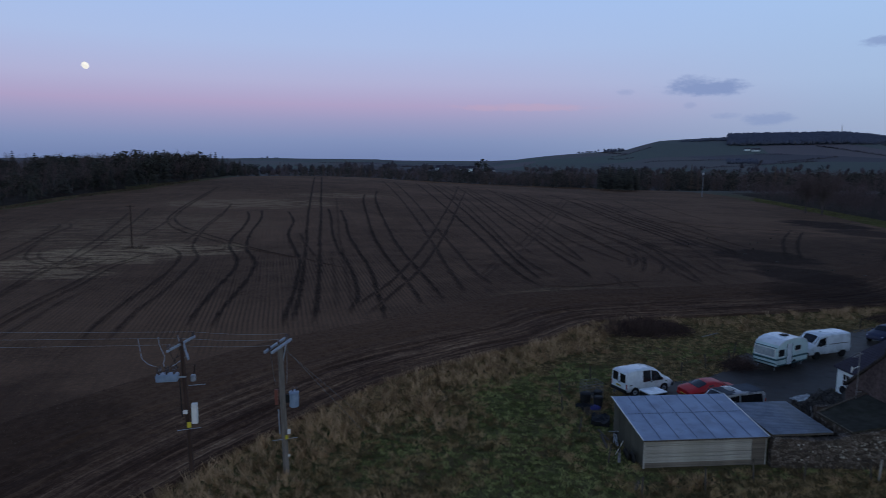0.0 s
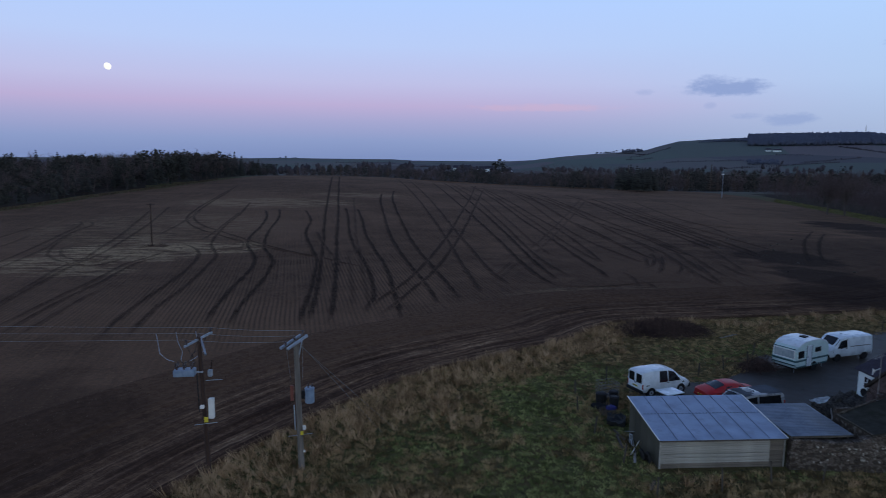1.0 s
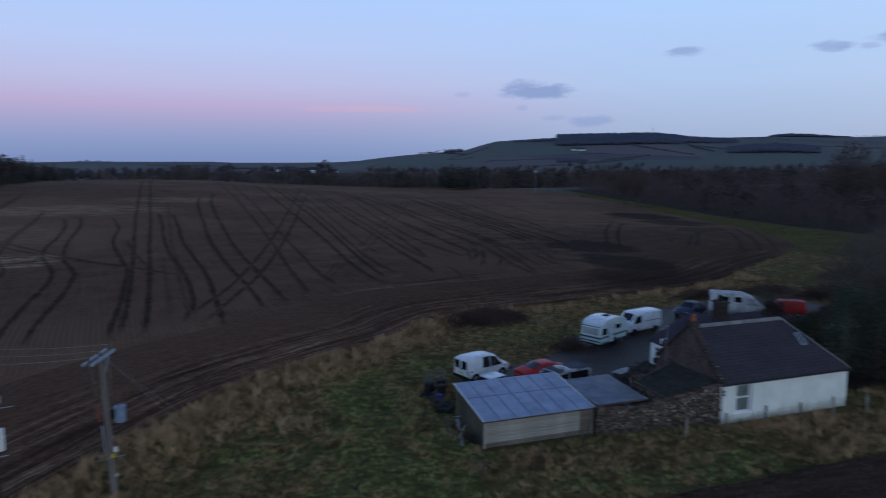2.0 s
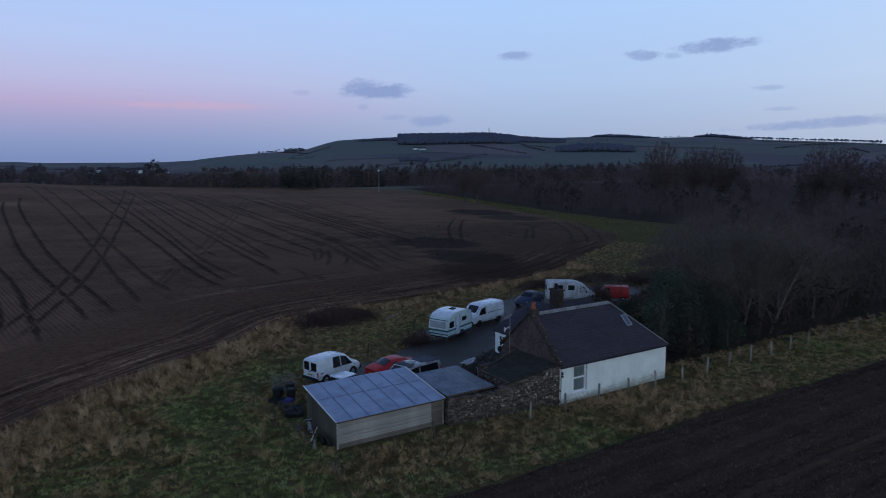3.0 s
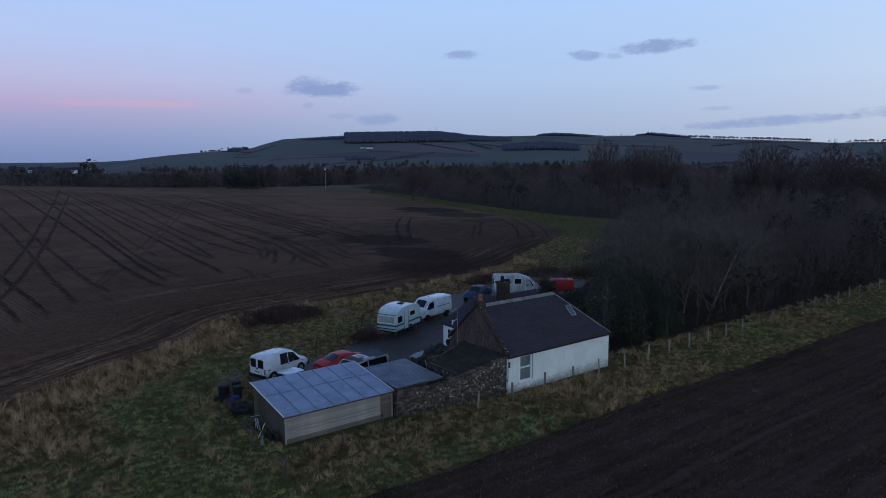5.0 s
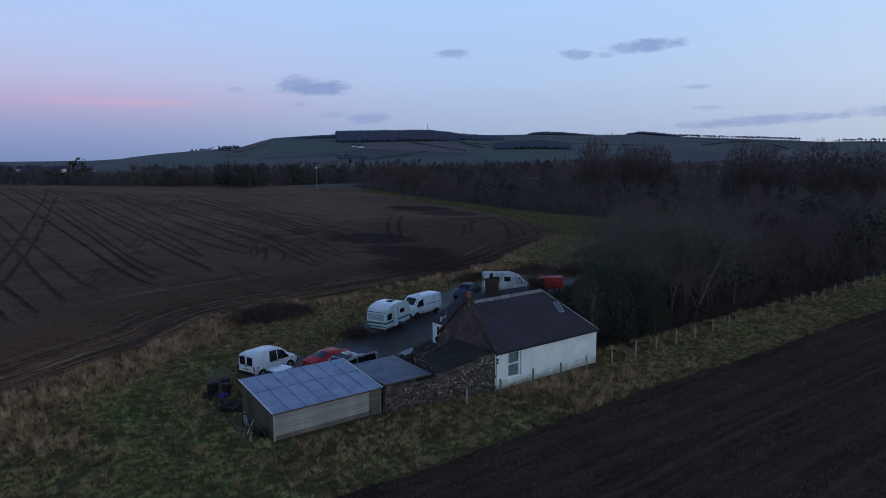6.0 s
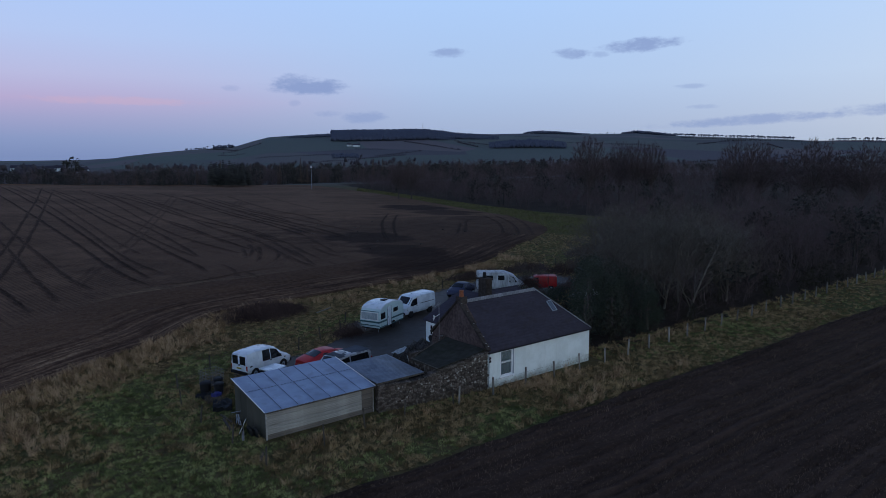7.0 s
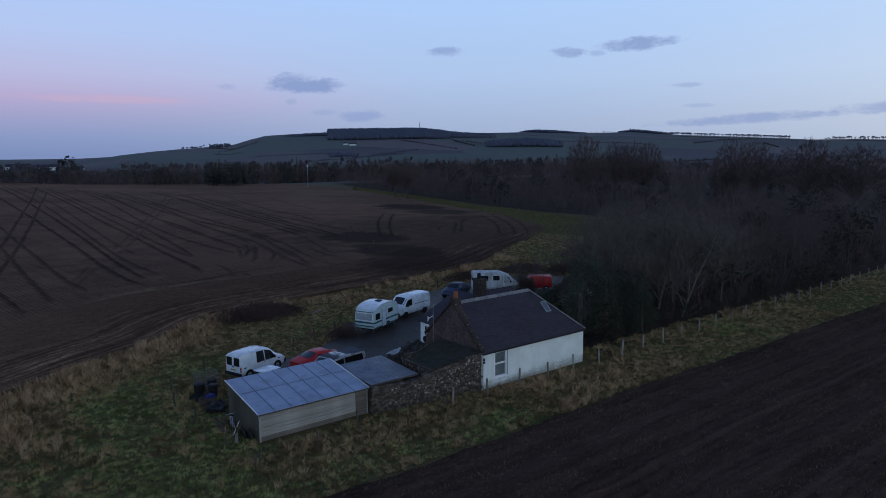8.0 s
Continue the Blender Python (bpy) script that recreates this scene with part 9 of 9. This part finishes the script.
        for i in range(n):
            for j in range(m):
                bm.faces.new((rings[i][j], rings[(i + 1) % n][j], rings[(i + 1) % n][(j + 1) % m], rings[i][(j + 1) % m]))
        part("casing", bm, RUBBER, t, smooth=50)
    tagged(part("white_board", boxed((0, 0, 0.42), (0.24, 0.03, 0.86)), FRAME_WHITE, at=pose(-15.35, 3.1, 0.02, 24, 12, 60), bevel=0.006), "narrow white board leaning by the shed end", "board")
    # timber and rubbish near the shed's end and on the yard
    for k, (x, y, l, t, mat) in enumerate(((-15.3, 2.7, 1.6, 70, POSTWOOD), (-15.5, 4.6, 1.9, 82, OLDWOOD), (-15.25, 5.4, 1.5, 95, OLDWOOD), (2.0, 26.6, 2.4, 30, POSTWOOD), (-15.6, -0.6, 1.1, 60, OLDWOOD))):
        tagged(part("loose_plank", boxed((0, 0, 0.05), (l, 0.14, 0.05)), mat, at=pose(x, y, 0.05 + 0.02 * k % 0.06, 0, 0, t), bevel=0.006), "weathered loose plank lying on the ground", "plank", "loose planks")
    tarp("pale_tarpaulin", 0.4, 10.4, 0.0, 1.7, 0.9, PAINT_STREAK, "crumpled pale tarpaulin over rubble", "tarpaulin", 7, 20, 0.10)
    tarp("earth_mound", 1.6, 9.6, 0.0, 2.6, 1.8, RUBBLE_DARK, "heap of dark soil and rubble in the yard", "rubble", 9, 40, 0.42)
    tarp("earth_mound", -0.2, 8.4, 0.0, 2.2, 1.6, RUBBLE_DARK, "low heap of dark soil behind the outhouse", "rubble", 12, 10, 0.36)
    # two crossed white sticks behind the shelter
    s = thing("crossed_stakes", pose(-1.0, 7.3, 0), "two pale crossed stakes stuck upright", "stakes")
    part("stake", rodded((-0.1, 0, 0), (-0.28, 0, 0.75), 0.03, n=6), LICHEN, s)
    part("stake", rodded((-0.18, 0.03, 0), (0.16, 0.03, 0.75), 0.03, n=6), LICHEN, s)
    # a low shelter of white sheet behind the cottage
    tarp("garden_sheet", 27.4, 15.2, 0.0, 3.2, 1.4, PAINT_STREAK, "low pale sheet over a garden heap", "sheet", 15, 10, 0.35)
    q = random.Random(31)
    for k in range(26):
        x, y = q.uniform(18, 70), q.uniform(44, 100)
        if 40 < x + 0.2 * y < 75:
            ob = new("field_rock", q.choice(STONE_MESHES))
            ob.matrix_basis = pose(x, y, ground_at(x, y) + 0.14, q.uniform(0, 40), q.uniform(0, 40), q.uniform(0, 180)) @ Matrix.Diagonal((q.uniform(0.25, 0.6), q.uniform(0.2, 0.4), 0.22, 1))
            tagged(ob, "pale stone lying on the field", "stone", "field stones")


RUBBLE_DARK = material("dark_rubble", (0.030, 0.026, 0.023), (0.12, 0.105, 0.09), scale=7.0, rough=0.95, bump=0.8, depth=0.06)
build_clutter()


# ---- far things ----
def polar(az, d):
    x, y = -28 + d * math.sin(radians(az)), -31 + d * math.cos(radians(az))
    return x, y, ground_at(x, y)


def far_house(az, d, w, turn, label, extra=0.0):
    x, y, z = polar(az, d)
    h = thing("farmhouse", pose(x, y, z + extra, 0, 0, turn), label, "house", "far houses")
    part("wall", boxed((0, 0, 1.4), (w, 6, 3.6)), WHITEWASH, h)
    part("roof", prism([(-3.4, 3.1), (3.4, 3.1), (0, 6.0)], -w / 2 - 0.2, w / 2 + 0.2, "x"), SLATE, h)
    for k in range(3):
        part("window", boxed((-w / 3 + k * w / 3, -3.02, 1.7), (0.9, 0.08, 1.2)), GLASS, h)
    part("chimney", boxed((w / 2 - 0.6, 0, 6.0), (0.8, 0.8, 1.4)), BRICKBROWN, h)


far_house(30.2, 1500, 15, -30, "white farmhouse on the far slope")
far_house(29.6, 1515, 9, -10, "small pale farm building on the far slope")
for k, (az, d, w) in enumerate(((5.2, 760, 9), (5.9, 770, 11), (6.6, 750, 9), (7.4, 765, 10), (7.9, 775, 9), (9.4, 760, 10))):
    far_house(az, d, w, -20 + 25 * (k % 3), "pale house of a far hamlet among trees", -0.3)
x, y, z = polar(35.8, 2330)
mast = thing("radio_mast", pose(x, y, z), "thin radio mast on the hill top", "mast")
part("tower", rodded((0, 0, -1), (0, 0, 29), 1.1, 0.7, 6), WIRE, mast)
part("antenna", rodded((0, 0, 28), (0, 0, 34), 0.4, 0.3, 6), WIRE, mast)
x, y, z = polar(26.5, 330)
post = thing("white_post", pose(x, y, z), "tall pale pole with a crossbar among the trees", "pole")
part("pole", rodded((0, 0, 0), (0, 0, 12.0), 0.10, 0.08), GALV, post)
part("crossbar", boxed((0, 0, 10.5), (0.9, 0.25, 0.5)), FRAME_WHITE, post)
# the moon, a little short of full
moon_mat = bpy.data.materials.new("moonlight")
moon_mat.use_nodes = True
g = Graph(moon_mat.node_tree)
co = g.add("ShaderNodeTexCoord").outputs["Object"]
tone = g.mix(g.smooth(g.noise(co, 0.06, 4.0), 0.4, 0.6), (0.86, 0.84, 0.78), (1.0, 0.98, 0.92))
g.add("ShaderNodeOutputMaterial", Surface=g.add("ShaderNodeEmission", Color=tone, Strength=1.15).outputs[0])
bm = bmesh.new()
bmesh.ops.create_uvsphere(bm, u_segments=32, v_segments=20, radius=22)
far, az, up = 4700.0, radians(-22.05), radians(6.47)
bmesh.ops.transform(bm, matrix=Euler((0, radians(-35), 0)).to_matrix().to_4x4() @ Matrix.Diagonal((0.86, 1, 1, 1)), verts=bm.verts[:])
moon = part("moon", bm, moon_mat, at=pose(-28 + far * math.cos(up) * math.sin(az), -31 + far * math.cos(up) * math.cos(az), 15.9 + far * math.sin(up)), smooth=60)
tagged(moon, "bright gibbous moon in the dusk sky", "moon")
